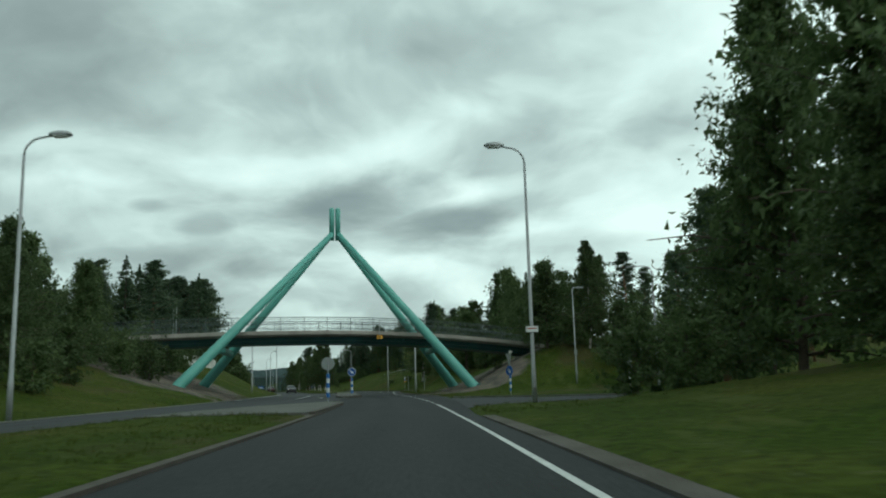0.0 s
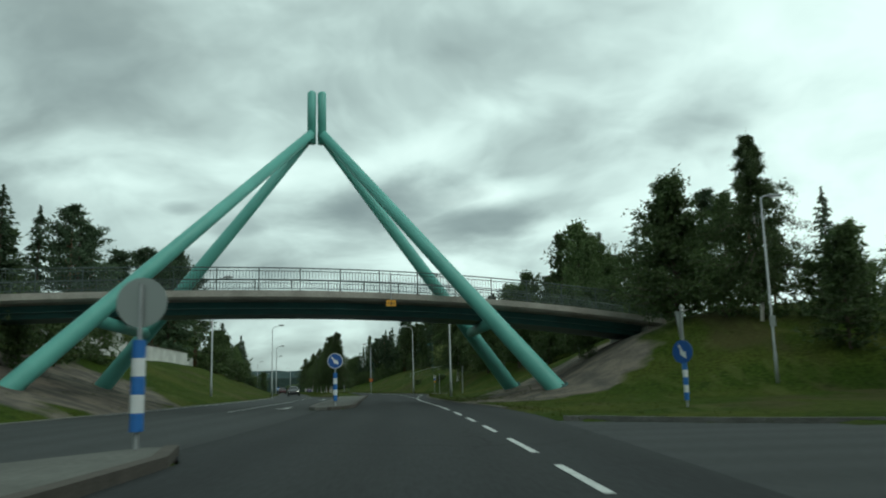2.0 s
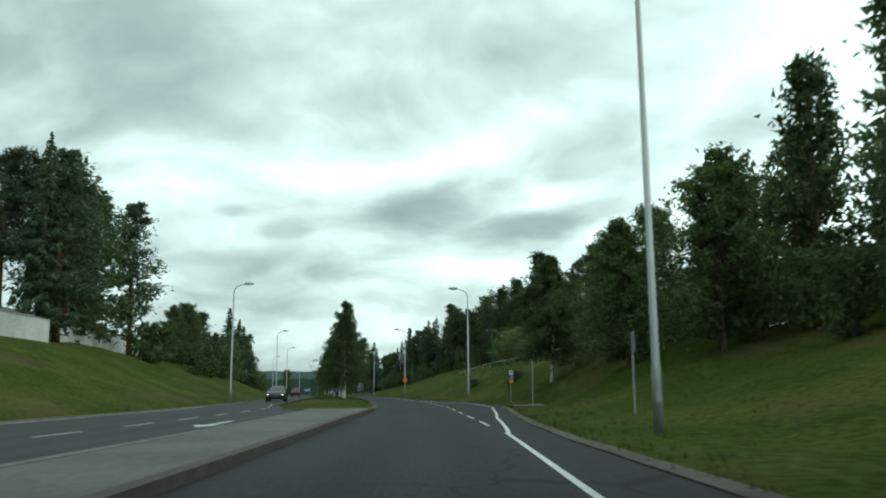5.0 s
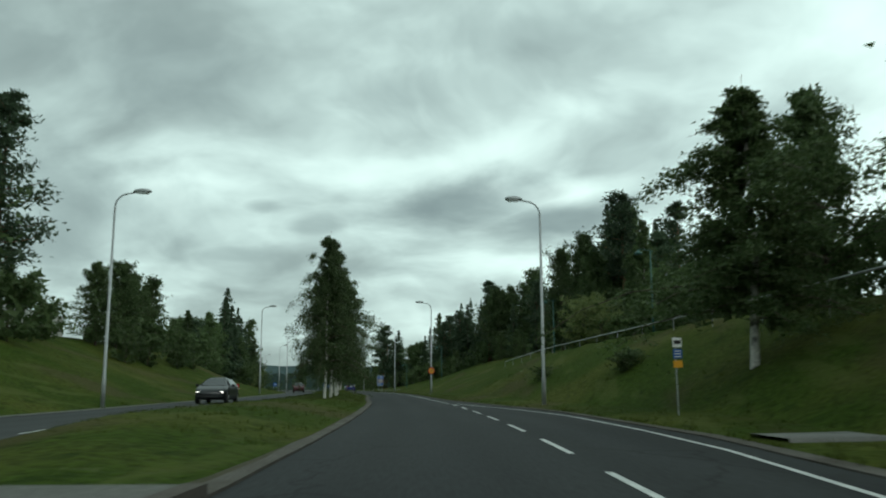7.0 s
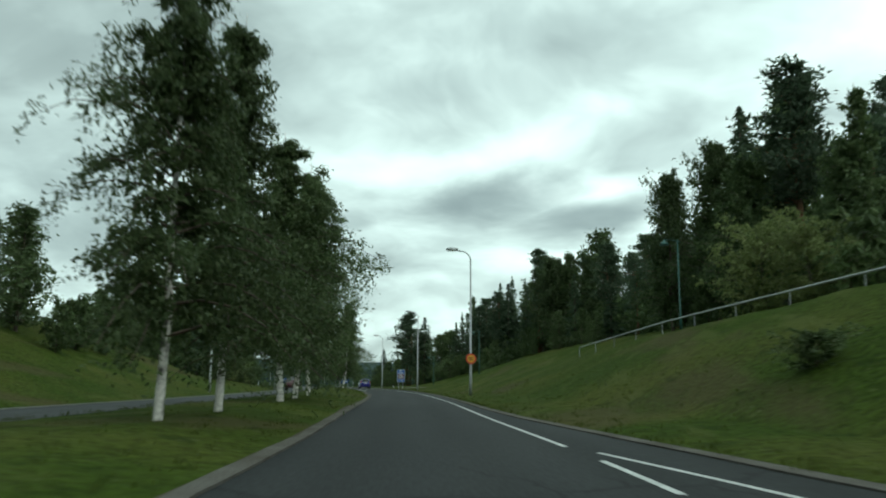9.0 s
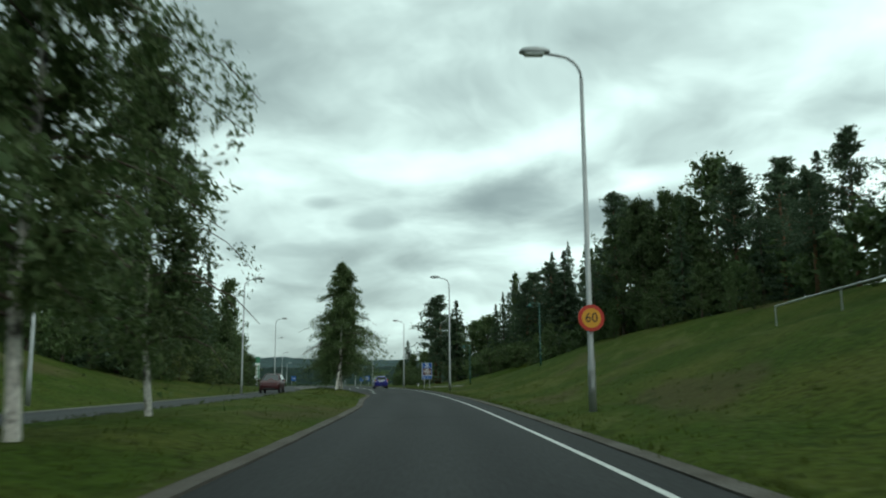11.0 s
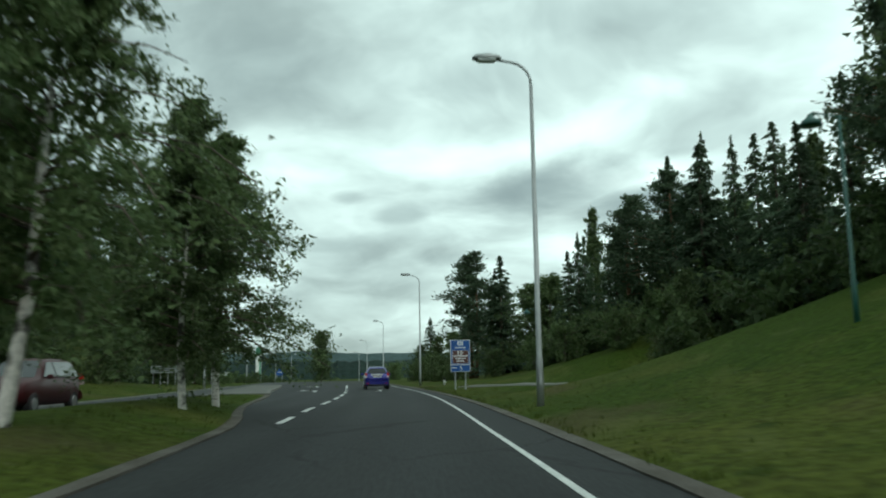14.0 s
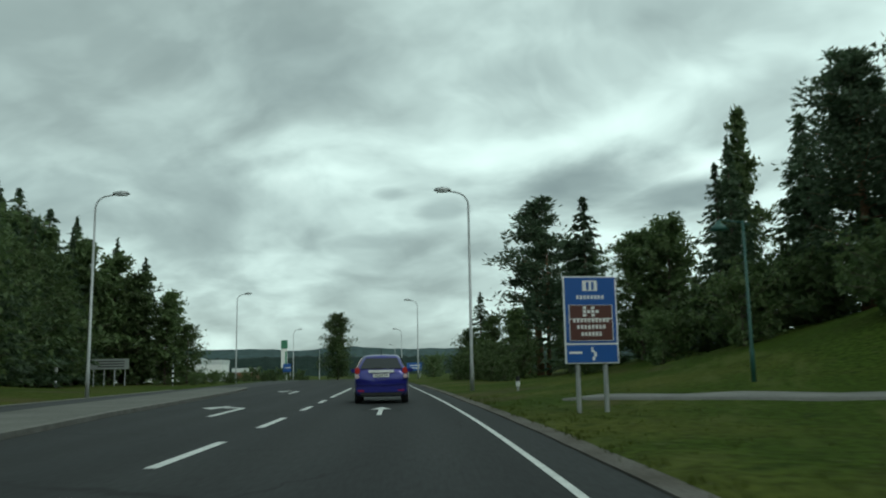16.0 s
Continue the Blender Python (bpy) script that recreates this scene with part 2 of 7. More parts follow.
BARK = material("dark_bark", (0.10, 0.075, 0.055), 0.9, (0.055, 0.045, 0.036), 3.0, 0.8, 25.0, 0.3, 0.6)
BARK_PINE = material("pine_bark", (0.22, 0.115, 0.06), 0.9, (0.09, 0.06, 0.045), 2.0, 0.8, 25.0, 0.3, 0.6)
LEAF_BIRCH = leafy("birch_leaves", (0.045, 0.078, 0.026), (0.091, 0.125, 0.050), 0.25)
LEAF_DARK = leafy("broad_leaves", (0.052, 0.088, 0.031), (0.099, 0.143, 0.054), 0.3)
LEAF_LIGHT = leafy("light_leaves", (0.138, 0.182, 0.055), (0.209, 0.248, 0.094), 0.15)
NEEDLES = leafy("spruce_needles", (0.038, 0.069, 0.035), (0.074, 0.112, 0.058), 0.25)
NEEDLES_PINE = leafy("pine_needles", (0.044, 0.075, 0.040), (0.081, 0.119, 0.066), 0.25)
WHITE = material("white_paint", (0.70, 0.71, 0.69), 0.6, (0.55, 0.55, 0.53), 2.0, 0.6, 30.0, 0.08, 0.05)
SIGN_WHITE = plain("sign_white", (0.72, 0.73, 0.72), 0.45)
SIGN_BLUE = plain("sign_blue", (0.010, 0.082, 0.30), 0.4)
SIGN_BROWN = plain("sign_brown", (0.085, 0.028, 0.022), 0.4)
SIGN_ORANGE = plain("sign_orange", (0.62, 0.29, 0.02), 0.45)
SIGN_RED = plain("sign_red", (0.45, 0.03, 0.02), 0.45)
SIGN_BACK = plain("sign_back", (0.26, 0.29, 0.28), 0.5, 0.5)
BLACK = plain("black", (0.012, 0.012, 0.013), 0.5)


def add_soil(m, areas):
    """Bare soil on the slopes under the bridge: areas of x, y, half width, half length with ragged edges."""
    nt = m.node_tree
    N_, L_ = nt.nodes.new, nt.links.new
    b = nt.nodes["Principled BSDF"]
    old = b.inputs["Base Color"].links[0].from_socket
    tc = N_("ShaderNodeTexCoord")
    no = N_("ShaderNodeTexNoise")
    no.inputs["Scale"].default_value, no.inputs["Detail"].default_value = 0.28, 6
    L_(tc.outputs["Object"], no.inputs["Vector"])
    n2 = N_("ShaderNodeTexNoise")
    n2.inputs["Scale"].default_value, n2.inputs["Detail"].default_value = 0.9, 8
    L_(tc.outputs["Object"], n2.inputs["Vector"])
    best = None
    for x, y, a, c, turn in areas:
        mp = N_("ShaderNodeMapping")
        mp.vector_type = "TEXTURE"
        mp.inputs["Location"].default_value = (x, y, 0)
        mp.inputs["Rotation"].default_value = (0, 0, turn)
        mp.inputs["Scale"].default_value = (a, c, 1000)
        L_(tc.outputs["Object"], mp.inputs[0])
        ln = N_("ShaderNodeVectorMath")
        ln.operation = "LENGTH"
        L_(mp.outputs[0], ln.inputs[0])
        ad = N_("ShaderNodeMath")
        ad.operation = "MULTIPLY_ADD"
        L_(no.outputs["Fac"], ad.inputs[0])
        ad.inputs[1].default_value = 1.3
        L_(ln.outputs["Value"], ad.inputs[2])
        mr = N_("ShaderNodeMapRange")
        mr.inputs["From Min"].default_value, mr.inputs["From Max"].default_value = 1.68, 1.52
        L_(ad.outputs[0], mr.inputs["Value"])
        if best is None:
            best = mr.outputs[0]
        else:
            mx = N_("ShaderNodeMath")
            mx.operation = "MAXIMUM"
            L_(best, mx.inputs[0])
            L_(mr.outputs[0], mx.inputs[1])
            best = mx.outputs[0]
    ramp = N_("ShaderNodeValToRGB")
    ramp.color_ramp.elements[0].position, ramp.color_ramp.elements[0].color = 0.38, (0.085, 0.080, 0.070, 1)
    ramp.color_ramp.elements[1].position, ramp.color_ramp.elements[1].color = 0.62, (0.165, 0.142, 0.115, 1)
    L_(n2.outputs["Fac"], ramp.inputs[0])
    mix = N_("ShaderNodeMix")
    mix.data_type = "RGBA"
    L_(best, mix.inputs["Factor"])
    L_(old, mix.inputs["A"])
    L_(ramp.outputs[0], mix.inputs["B"])
    L_(mix.outputs["Result"], b.inputs["Base Color"])


def add_patches(m):
    """Grass in flower: brownish drifts of seed heads, pale dry streaks along the slope and dark tussocks."""
    nt = m.node_tree
    N_, L_ = nt.nodes.new, nt.links.new
    b = nt.nodes["Principled BSDF"]
    tc = N_("ShaderNodeTexCoord")
    for scale, stretch, offset, lo, hi, most, colour in ((0.16, (1.6, 0.55, 1), 11.0, 0.54, 0.66, 0.6, (0.066, 0.054, 0.028)), (0.5, (1.8, 0.35, 1), 4.0, 0.56, 0.68, 0.55, (0.075, 0.088, 0.026)),
                                                         (1.4, (1, 0.8, 1), 7.0, 0.58, 0.70, 0.6, (0.016, 0.030, 0.006)), (3.5, (1, 1, 1), 2.0, 0.64, 0.72, 0.6, (0.088, 0.095, 0.040))):
        mp = N_("ShaderNodeMapping")
        mp.inputs["Location"].default_value = (offset, offset * 0.7, 0)
        mp.inputs["Rotation"].default_value = (0, 0, -0.2)
        mp.inputs["Scale"].default_value = stretch
        L_(tc.outputs["Object"], mp.inputs[0])
        no = N_("ShaderNodeTexNoise")
        no.inputs["Scale"].default_value, no.inputs["Detail"].default_value = scale, 6
        L_(mp.outputs[0], no.inputs["Vector"])
        mr = N_("ShaderNodeMapRange")
        mr.interpolation_type = "SMOOTHSTEP"
        mr.inputs["From Min"].default_value, mr.inputs["From Max"].default_value = lo, hi
        mr.inputs["To Max"].default_value = most
        L_(no.outputs["Fac"], mr.inputs["Value"])
        mix = N_("ShaderNodeMix")
        mix.data_type = "RGBA"
        L_(mr.outputs[0], mix.inputs["Factor"])
        L_(b.inputs["Base Color"].links[0].from_socket, mix.inputs["A"])
        mix.inputs["B"].default_value = (*colour, 1)
        L_(mix.outputs["Result"], b.inputs["Base Color"])


add_patches(GRASS)
add_soil(GRASS, ((1.0, 70.5, 4.4, 5.0, 0.10), (2.0, 77.5, 5.4, 9.5, 0.10), (-24.0, 67.5, 6.5, 14.0, 0.10)))


def add_cracks(m, dark=0.45):
    """Worn asphalt: wheel tracks polished along the lane, sealed cracks and coarse speckle."""
    nt = m.node_tree
    N_, L_ = nt.nodes.new, nt.links.new
    b = nt.nodes["Principled BSDF"]
    old = b.inputs["Base Color"].links[0].from_socket
    tc = N_("ShaderNodeTexCoord")
    warp = N_("ShaderNodeTexNoise")
    warp.inputs["Scale"].default_value, warp.inputs["Detail"].default_value = 1.3, 5
    L_(tc.outputs["UV"], warp.inputs["Vector"])
    add = N_("ShaderNodeVectorMath")
    add.operation = "MULTIPLY_ADD"
    add.inputs[1].default_value = (0.9, 0.9, 0)
    L_(warp.outputs["Color"], add.inputs[0])
    L_(tc.outputs["UV"], add.inputs[2])
    mp = N_("ShaderNodeMapping")
    mp.inputs["Scale"].default_value = (0.28, 0.16, 1)
    L_(add.outputs[0], mp.inputs[0])
    vor = N_("ShaderNodeTexVoronoi")
    vor.feature = "DISTANCE_TO_EDGE"
    vor.inputs["Scale"].default_value = 1.0
    L_(mp.outputs[0], vor.inputs["Vector"])
    crack = N_("ShaderNodeMapRange")
    crack.inputs["From Min"].default_value, crack.inputs["From Max"].default_value = 0.004, 0.011
    crack.inputs["To Min"].default_value = dark
    L_(vor.outputs["Distance"], crack.inputs["Value"])
    # cracks only here and there
    part_ = N_("ShaderNodeTexNoise")
    part_.inputs["Scale"].default_value = 0.11
    L_(tc.outputs["UV"], part_.inputs["Vector"])
    here = N_("ShaderNodeMapRange")
    here.inputs["From Min"].default_value, here.inputs["From Max"].default_value = 0.48, 0.56
    L_(part_.outputs["Fac"], here.inputs["Value"])
    mixf = N_("ShaderNodeMix")
    mixf.inputs["A"].default_value = 1.0
    L_(here.outputs[0], mixf.inputs["Factor"])
    L_(crack.outputs[0], mixf.inputs["B"])
    # wheel tracks
    sep = N_("ShaderNodeSeparateXYZ")
    L_(tc.outputs["UV"], sep.inputs[0])
    wav = N_("ShaderNodeMath")
    wav.operation = "MULTIPLY_ADD"
    wav.inputs[1].default_value, wav.inputs[2].default_value = 4.3, 1.2
    L_(sep.outputs[0], wav.inputs[0])
    sn = N_("ShaderNodeMath")
    sn.operation = "SINE"
    L_(wav.outputs[0], sn.inputs[0])
    trk = N_("ShaderNodeMapRange")
    trk.inputs["From Min"].default_value, trk.inputs["From Max"].default_value = -1.0, 1.0
    trk.inputs["To Min"].default_value, trk.inputs["To Max"].default_value = 0.88, 1.12
    L_(sn.outputs[0], trk.inputs["Value"])
    spk = N_("ShaderNodeTexNoise")
    spk.inputs["Scale"].default_value, spk.inputs["Detail"].default_value = 9.0, 5
    L_(tc.outputs["UV"], spk.inputs["Vector"])
    sp = N_("ShaderNodeMapRange")
    sp.inputs["From Min"].default_value, sp.inputs["From Max"].default_value = 0.35, 0.65
    sp.inputs["To Min"].default_value, sp.inputs["To Max"].default_value = 0.90, 1.11
    L_(spk.outputs["Fac"], sp.inputs["Value"])
    k = mixf.outputs["Result"]
    for o_ in (trk.outputs[0], sp.outputs[0]):
        mu = N_("ShaderNodeMath")
        mu.operation = "MULTIPLY"
        L_(k, mu.inputs[0])
        L_(o_, mu.inputs[1])
        k = mu.outputs[0]
    sc = N_("ShaderNodeVectorMath")
    sc.operation = "SCALE"
    L_(old, sc.inputs[0])
    L_(k, sc.inputs["Scale"])
    L_(sc.outputs[0], b.inputs["Base Color"])


add_cracks(ASPHALT)
add_cracks(OLD_ASPHALT, 0.55)


# ---------------------------------------------------------------- mesh helpers
def link_mesh(name, verts, faces, mat, parent=None, smooth=False, label=""):
    me = bpy.data.meshes.new(name)
    me.from_pydata([tuple(v) for v in verts], [], faces)
    me.materials.append(mat)
    if smooth:
        me.polygons.foreach_set("use_smooth", [True] * len(me.polygons))
    me.update()
    ob = new(name, me)
    if parent:
        ob.parent = parent
    if label:
        tagged(ob, label)
    return ob


def part(name, bm, mat, parent=None, label="", smooth=False):
    me = bpy.data.meshes.new(name)
    bm.to_mesh(me)
    bm.free()
    me.materials.append(mat)
    if smooth:
        me.polygons.foreach_set("use_smooth", [True] * len(me.polygons))
    ob = new(name, me)
    if parent:
        ob.parent = parent
    if label:
        tagged(ob, label)
    return ob


def tube(bm, points, radii, seg=10, caps=True):
    """A round bar along a line of points."""
    rings = []
    pts = [Vector(p) for p in points]
    for i, p in enumerate(pts):
        d = (pts[min(i + 1, len(pts) - 1)] - pts[max(i - 1, 0)]).normalized()
        a = d.orthogonal().normalized() if abs(d.z) < 0.999 else Vector((1, 0, 0))
        if abs(d.z) < 0.999:
            a = d.cross(Vector((0, 0, 1))).normalized()
        b = d.cross(a)
        r = radii[i] if isinstance(radii, (list, tuple)) else radii
        rings.append([bm.verts.new(p + (a * math.cos(6.28319 * k / seg) + b * math.sin(6.28319 * k / seg)) * r) for k in range(seg)])
    for r0, r1 in zip(rings, rings[1:]):
        for k in range(seg):
            bm.faces.new((r0[k], r0[(k + 1) % seg], r1[(k + 1) % seg], r1[k]))
    if caps:
        bm.faces.new(rings[0][::-1])
        bm.faces.new(rings[-1])
    return bm


def box(bm, c, size, turn=0.0, bevel=0.0):
    m = Matrix.Translation(c) @ Matrix.Rotation(turn, 4, "Z") @ Matrix.Diagonal((*size, 1))
    r = bmesh.ops.create_cube(bm, size=1.0, matrix=m)
    if bevel:
        es = list({e for v in r["verts"] for e in v.link_edges})
        bmesh.ops.bevel(bm, geom=es, offset=bevel, segments=2, affect="EDGES")
    return bm


def empty(name, m, label, category, group=""):
    e = new(name)
    e.empty_display_size = 0.2
    e.matrix_basis = m
    return tagged(e, label, category, group)


def bmnew():
    return bmesh.new()


def writing(name, body, size, m, mat, parent, label=""):
    """Letters as a flat mesh, centred at m."""
    cu = bpy.data.curves.new(name, "FONT")
    cu.body, cu.size, cu.align_x, cu.align_y, cu.extrude = body, size, "CENTER", "CENTER", 0.002
    tmp = bpy.data.objects.new(name, cu)
    me = bpy.data.meshes.new_from_object(tmp)
    bpy.data.objects.remove(tmp)
    me.transform(m)
    me.materials.clear()
    me.materials.append(mat)
    ob = new(name, me)
    ob.parent = parent
    if label:
        tagged(ob, label)
    return ob


# ---------------------------------------------------------------- the line of the road
ROAD_Y = [-400, -80, -40, 0, 20, 40, 60, 80, 100, 120, 140, 160, 180, 200, 220, 238, 250, 262, 275, 300, 340, 400, 480, 4000]
ROAD_X = [31.2, 7.65, 4.71, 1.49, -0.21, -2.25, -4.83, -7.94, -11.09, -14.9, -19.39, -24.4, -29.47, -34.94, -41.04, -47.02, -51.45, -56.25,
          -61.71, -72.48, -89.87, -115.96, -150.74, -1681.3]
_k = len(ROAD_Y)
_slope = [(ROAD_X[min(i + 1, _k - 1)] - ROAD_X[max(i - 1, 0)]) / (ROAD_Y[min(i + 1, _k - 1)] - ROAD_Y[max(i - 1, 0)]) for i in range(_k)]


def centre(s):
    """x of the driven line at the station s (its y)."""
    i = 0
    while i < _k - 2 and s > ROAD_Y[i + 1]:
        i += 1
    h = ROAD_Y[i + 1] - ROAD_Y[i]
    t = (s - ROAD_Y[i]) / h
    a, b = ROAD_X[i], ROAD_X[i + 1]
    return ((2 * t**3 - 3 * t**2 + 1) * a + (t**3 - 2 * t**2 + t) * h * _slope[i] + (-2 * t**3 + 3 * t**2) * b + (t**3 - t**2) * h * _slope[i + 1])


def at(s, o, z=0.0):
    """The place at station s, o metres to the right of the driven line."""
    d = (centre(s + 1) - centre(s - 1)) / 2
    k = math.hypot(1, d)
    return Vector((centre(s) + o / k, s - o * d / k, z))


def heading(s):
    return math.atan2(-(centre(s + 1) - centre(s - 1)) / 2, 1)


def lerp(s, table):
    return float(np.interp(s, [r[0] for r in table], [r[1] for r in table]))


# offsets of the edges: far carriageway's outer edge, median's two edges, own carriageway's outer edge
E_OUT = [(-400, -12.4), (120, -12.3), (150, -13.0), (235, -13.2), (262, -14.0), (300, -14.0), (4000, -14)]
E_ML = [(-400, -8.5), (17, -8.5), (30, -7.4), (36, -6.0), (41, -3.8), (42, -3.4), (62.5, -3.4), (64, -3.9), (74, -4.2), (112, -4.5), (118, -6.6), (126, -8.0), (150, -8.6),
        (240, -9.2), (250, -10.0), (262, -11.2), (290, -12.0), (292, -10.0), (4000, -10)]
E_MR = [(-400, -2.62), (27, -2.65), (40, -2.75), (41.5, -3.2), (42, -3.4), (62.5, -3.4), (63.2, -2.5), (66, -2.1), (100, -2.2), (113, -1.78), (150, -1.76), (165, -2.05), (188, -2.35), (195, -2.45), (202, -2.8),
        (206, -2.95), (217, -3.0), (224.8, -3.5), (228.6, -4.1), (232, -4.8), (236, -5.45), (239, -5.75), (248, -6.45), (258, -7.5), (267, -7.9), (278, -8.4), (285, -9.0), (290, -9.8), (292, -10.0), (4000, -10)]
E_R = [(-400, 1.75), (22, 1.8), (52, 3.3), (62, 3.3), (70, 2.7), (90, 2.6), (97, 2.8), (105, 3.4), (113, 4.3), (120, 4.9), (133, 4.9), (137.7, 4.6), (142.7, 4.0), (148.2, 3.5), (157, 2.85), (165, 2.6), (200, 2.3),
       (235, 2.05), (245, 1.9), (262, 1.7), (300, 1.6), (4000, 1.6)]
RIGHT_O = [2.5, 5, 8, 12, 16, 20, 26, 34, 50, 100, 200]
RIGHT_Z = [(-400, (.05, .2, .8, 1.8, 2.8, 3.6, 5, 6, 7, 8, 9)), (0, (.05, .2, .8, 1.8, 2.8, 3.6, 5, 6, 7, 8, 9)), (20, (.05, .12, .4, 1.0, 1.7, 2.4, 3.5, 4.5, 5.5, 6, 7)),
           (32, (.03, .05, .1, .2, .4, .8, 1.5, 2.5, 4, 5, 6)), (44, (.03, .05, .1, .2, .4, .8, 1.5, 2.5, 4, 5, 6)), (50, (.05, .06, .1, .12, .15, .3, .6, 1.2, 2.5, 4, 5)),
           (58, (.05, .08, .14, .3, .5, .9, 1.6, 2.6, 4, 5, 6)), (65, (.05, .1, .5, 1.6, 2.6, 3.2, 3.8, 4.4, 5.5, 6.5, 7.5)), (72, (.05, .12, .85, 3.0, 4.4, 4.7, 5, 5.3, 6, 7, 8)), (85, (.05, .12, .85, 2.5, 4.2, 4.9, 5.2, 5.5, 6, 7, 8)),
           (100, (.05, .12, .75, 2.1, 3.7, 4.6, 5.2, 5.6, 6, 7, 8)), (120, (.05, .12, 1.7, 3.5, 3.9, 4.2, 5.0, 5.6, 6, 7, 8)), (140, (.05, .2, 2.0, 3.9, 4.2, 4.4, 5.2, 6, 6.5, 7, 8)),
           (175, (.05, .35, 1.6, 3.3, 4.0, 4.8, 5.6, 6.2, 7, 7, 8)), (200, (.05, .35, 1.2, 2.5, 3.9, 5.2, 6.0, 6.4, 7, 7, 8)), (225, (.05, .35, 1.2, 2.6, 4.0, 5.2, 6.0, 6.4, 7, 7, 8)),
           (238, (.05, .3, 1.05, 2.3, 3.7, 5.0, 5.9, 6.2, 6.4, 6.4, 6.4)), (243.5, (.05, .15, .45, 1.3, 2.6, 3.9, 5.2, 5.8, 6, 6, 6)), (250.5, (.05, .1, .2, .3, .4, .7, 3.0, 5.2, 5.5, 5.5, 5.5)), (254, (.05, .1, .2, .25, .3, .5, 3.0, 5.2, 5.5, 5.5, 5.5)), (263, (.05, .1, .25, .9, 2.4, 4.0, 5, 5, 5, 5, 5)), (270, (.05, .1, .25, .8, 2.0, 3.2, 4.2, 5, 5, 5, 5)),
           (280, (.05, .1, .2, .5, 1.2, 2.2, 3.5, 4, 4, 4, 4)), (305, (.05, .1, .1, .2, .6, 1.2, 2, 2.5, 3, 3, 3)), (340, (0, 0, 0, 0, 0, .2, .4, .6, 1, 1, 1)), (4000, (0,) * 11)]
LEFT_O = [13.5, 15, 18, 22, 26, 32, 40, 60, 100, 200]
LEFT_Z = [(-400, (.05, .2, .8, 1.8, 2.6, 3.5, 4.5, 6, 7, 8)), (30, (.05, .2, .8, 1.8, 2.6, 3.5, 4.5, 6, 7, 8)), (57, (.05, .4, 1.5, 2.8, 3.6, 4.3, 4.8, 5.5, 6, 7)),
          (75, (.05, .4, 1.5, 3.1, 4.2, 4.7, 5, 5.5, 6, 7)), (95, (.05, .3, 1.7, 3.7, 4.2, 4.5, 5, 5.5, 6, 7)), (127, (.05, .3, 1.7, 3.9, 4.4, 4.6, 5, 5.5, 6, 7)),
          (145, (.05, .3, 1.6, 3.5, 4.8, 5.1, 5.4, 6, 6, 6)), (175, (.05, .3, 1.4, 3.2, 4.8, 5.3, 5.6, 6, 6, 6)), (200, (.05, .3, 1.4, 3.2, 5.0, 5.6, 6, 6, 6, 6)),
          (222, (.05, .3, .9, 2.0, 3.2, 4.2, 5, 5, 5, 5)), (245, (.05, .2, .7, 1.4, 2, 2.5, 3, 3, 3, 3)), (265, (.05, .2, .7, 1.3, 1.8, 2.0, 2.2, 2.2, 2.2, 2.2)), (280, (.04, .1, .3, .7, 1.1, 1.4, 1.6, 1.6, 1.6, 1.6)),
          (290, (.03, .03, .05, .1, .1, .2, .3, .3, .3, .3)), (340, (0,) * 10), (4000, (0,) * 10)]


def fall(s):
    """The valley beyond the crossing: how far the ground has dropped."""
    return lerp(s, [(-400, 0), (335, 0), (420, -1.6), (560, -4.5), (4000, -8.0)])


def profile(s, o, stations, offs):
    i = 0
    while i < len(stations) - 2 and s > stations[i + 1][0]:
        i += 1
    (s0, a), (s1, b) = stations[i], stations[i + 1]
    t = min(1, max(0, (s - s0) / (s1 - s0)))
    t = t * t * (3 - 2 * t)
    return float(np.interp(o, offs, a)) * (1 - t) + float(np.interp(o, offs, b)) * t


def side_street(p):
    """Inside the street that joins from the right."""
    x, y = p[0], p[1]
    near = 35.0 - 0.25 * (x - 5.0) - 8.5 * math.exp(-max(0.0, x - 1.0) / 2.2)
    far = 44.2 - 0.25 * (x - 5.0) + 3.0 * math.exp(-max(0.0, x - 0.5) / 2.5)
    return -2 < x < 17 and near < y < far


def height(s, o, soft=True):
    base = fall(s)
    eo, ml, mr, er = lerp(s, E_OUT), lerp(s, E_ML), lerp(s, E_MR), lerp(s, E_R)
    if o > er - 0.02:
        z = profile(s, max(2.5, o - er + 2.3), RIGHT_Z, RIGHT_O)
        if o < er + 0.3:
            z = min(z, 0.02)
        bump = min(1.0, (o - er) / 6)
    elif o < eo + 0.02:
        z = profile(s, 13.5 + (eo - o), LEFT_Z, LEFT_O)
        if o > eo - 0.3:
            z = min(z, 0.02)
        bump = min(1.0, (eo - o) / 6)
    elif mr - ml > 0.5 and ml < o < mr and s < 289:
        k = min(o - ml, mr - o)
        if 112.5 < s < 251:
            k = max(0.0, min(o - ml, mr - o - 0.5))
        z = 0.05 + lerp(s, [(20, 0.10), (113, 0.10), (120, 0.36), (136, 0.30), (150, 0.22), (200, 0.26), (218, 0.36), (234, 0.36), (243, 0.17), (252, 0.02), (256, 0.0)]) * min(1.0, k / 1.5) if s > 112 or s < 24 else 0.03
        if 112.5 < s < 251 and mr - o < 0.5:
            z = 0.0
        bump = 0.1
    else:
        return base - 0.12
    if soft and bump > 0:
        p = at(s, o)
        z += bump * (0.22 * noise.noise(Vector((p.x * 0.09, p.y * 0.09, 3.0))) + 0.08 * noise.noise(Vector((p.x * 0.4, p.y * 0.4, 7.0))))
    return base + z


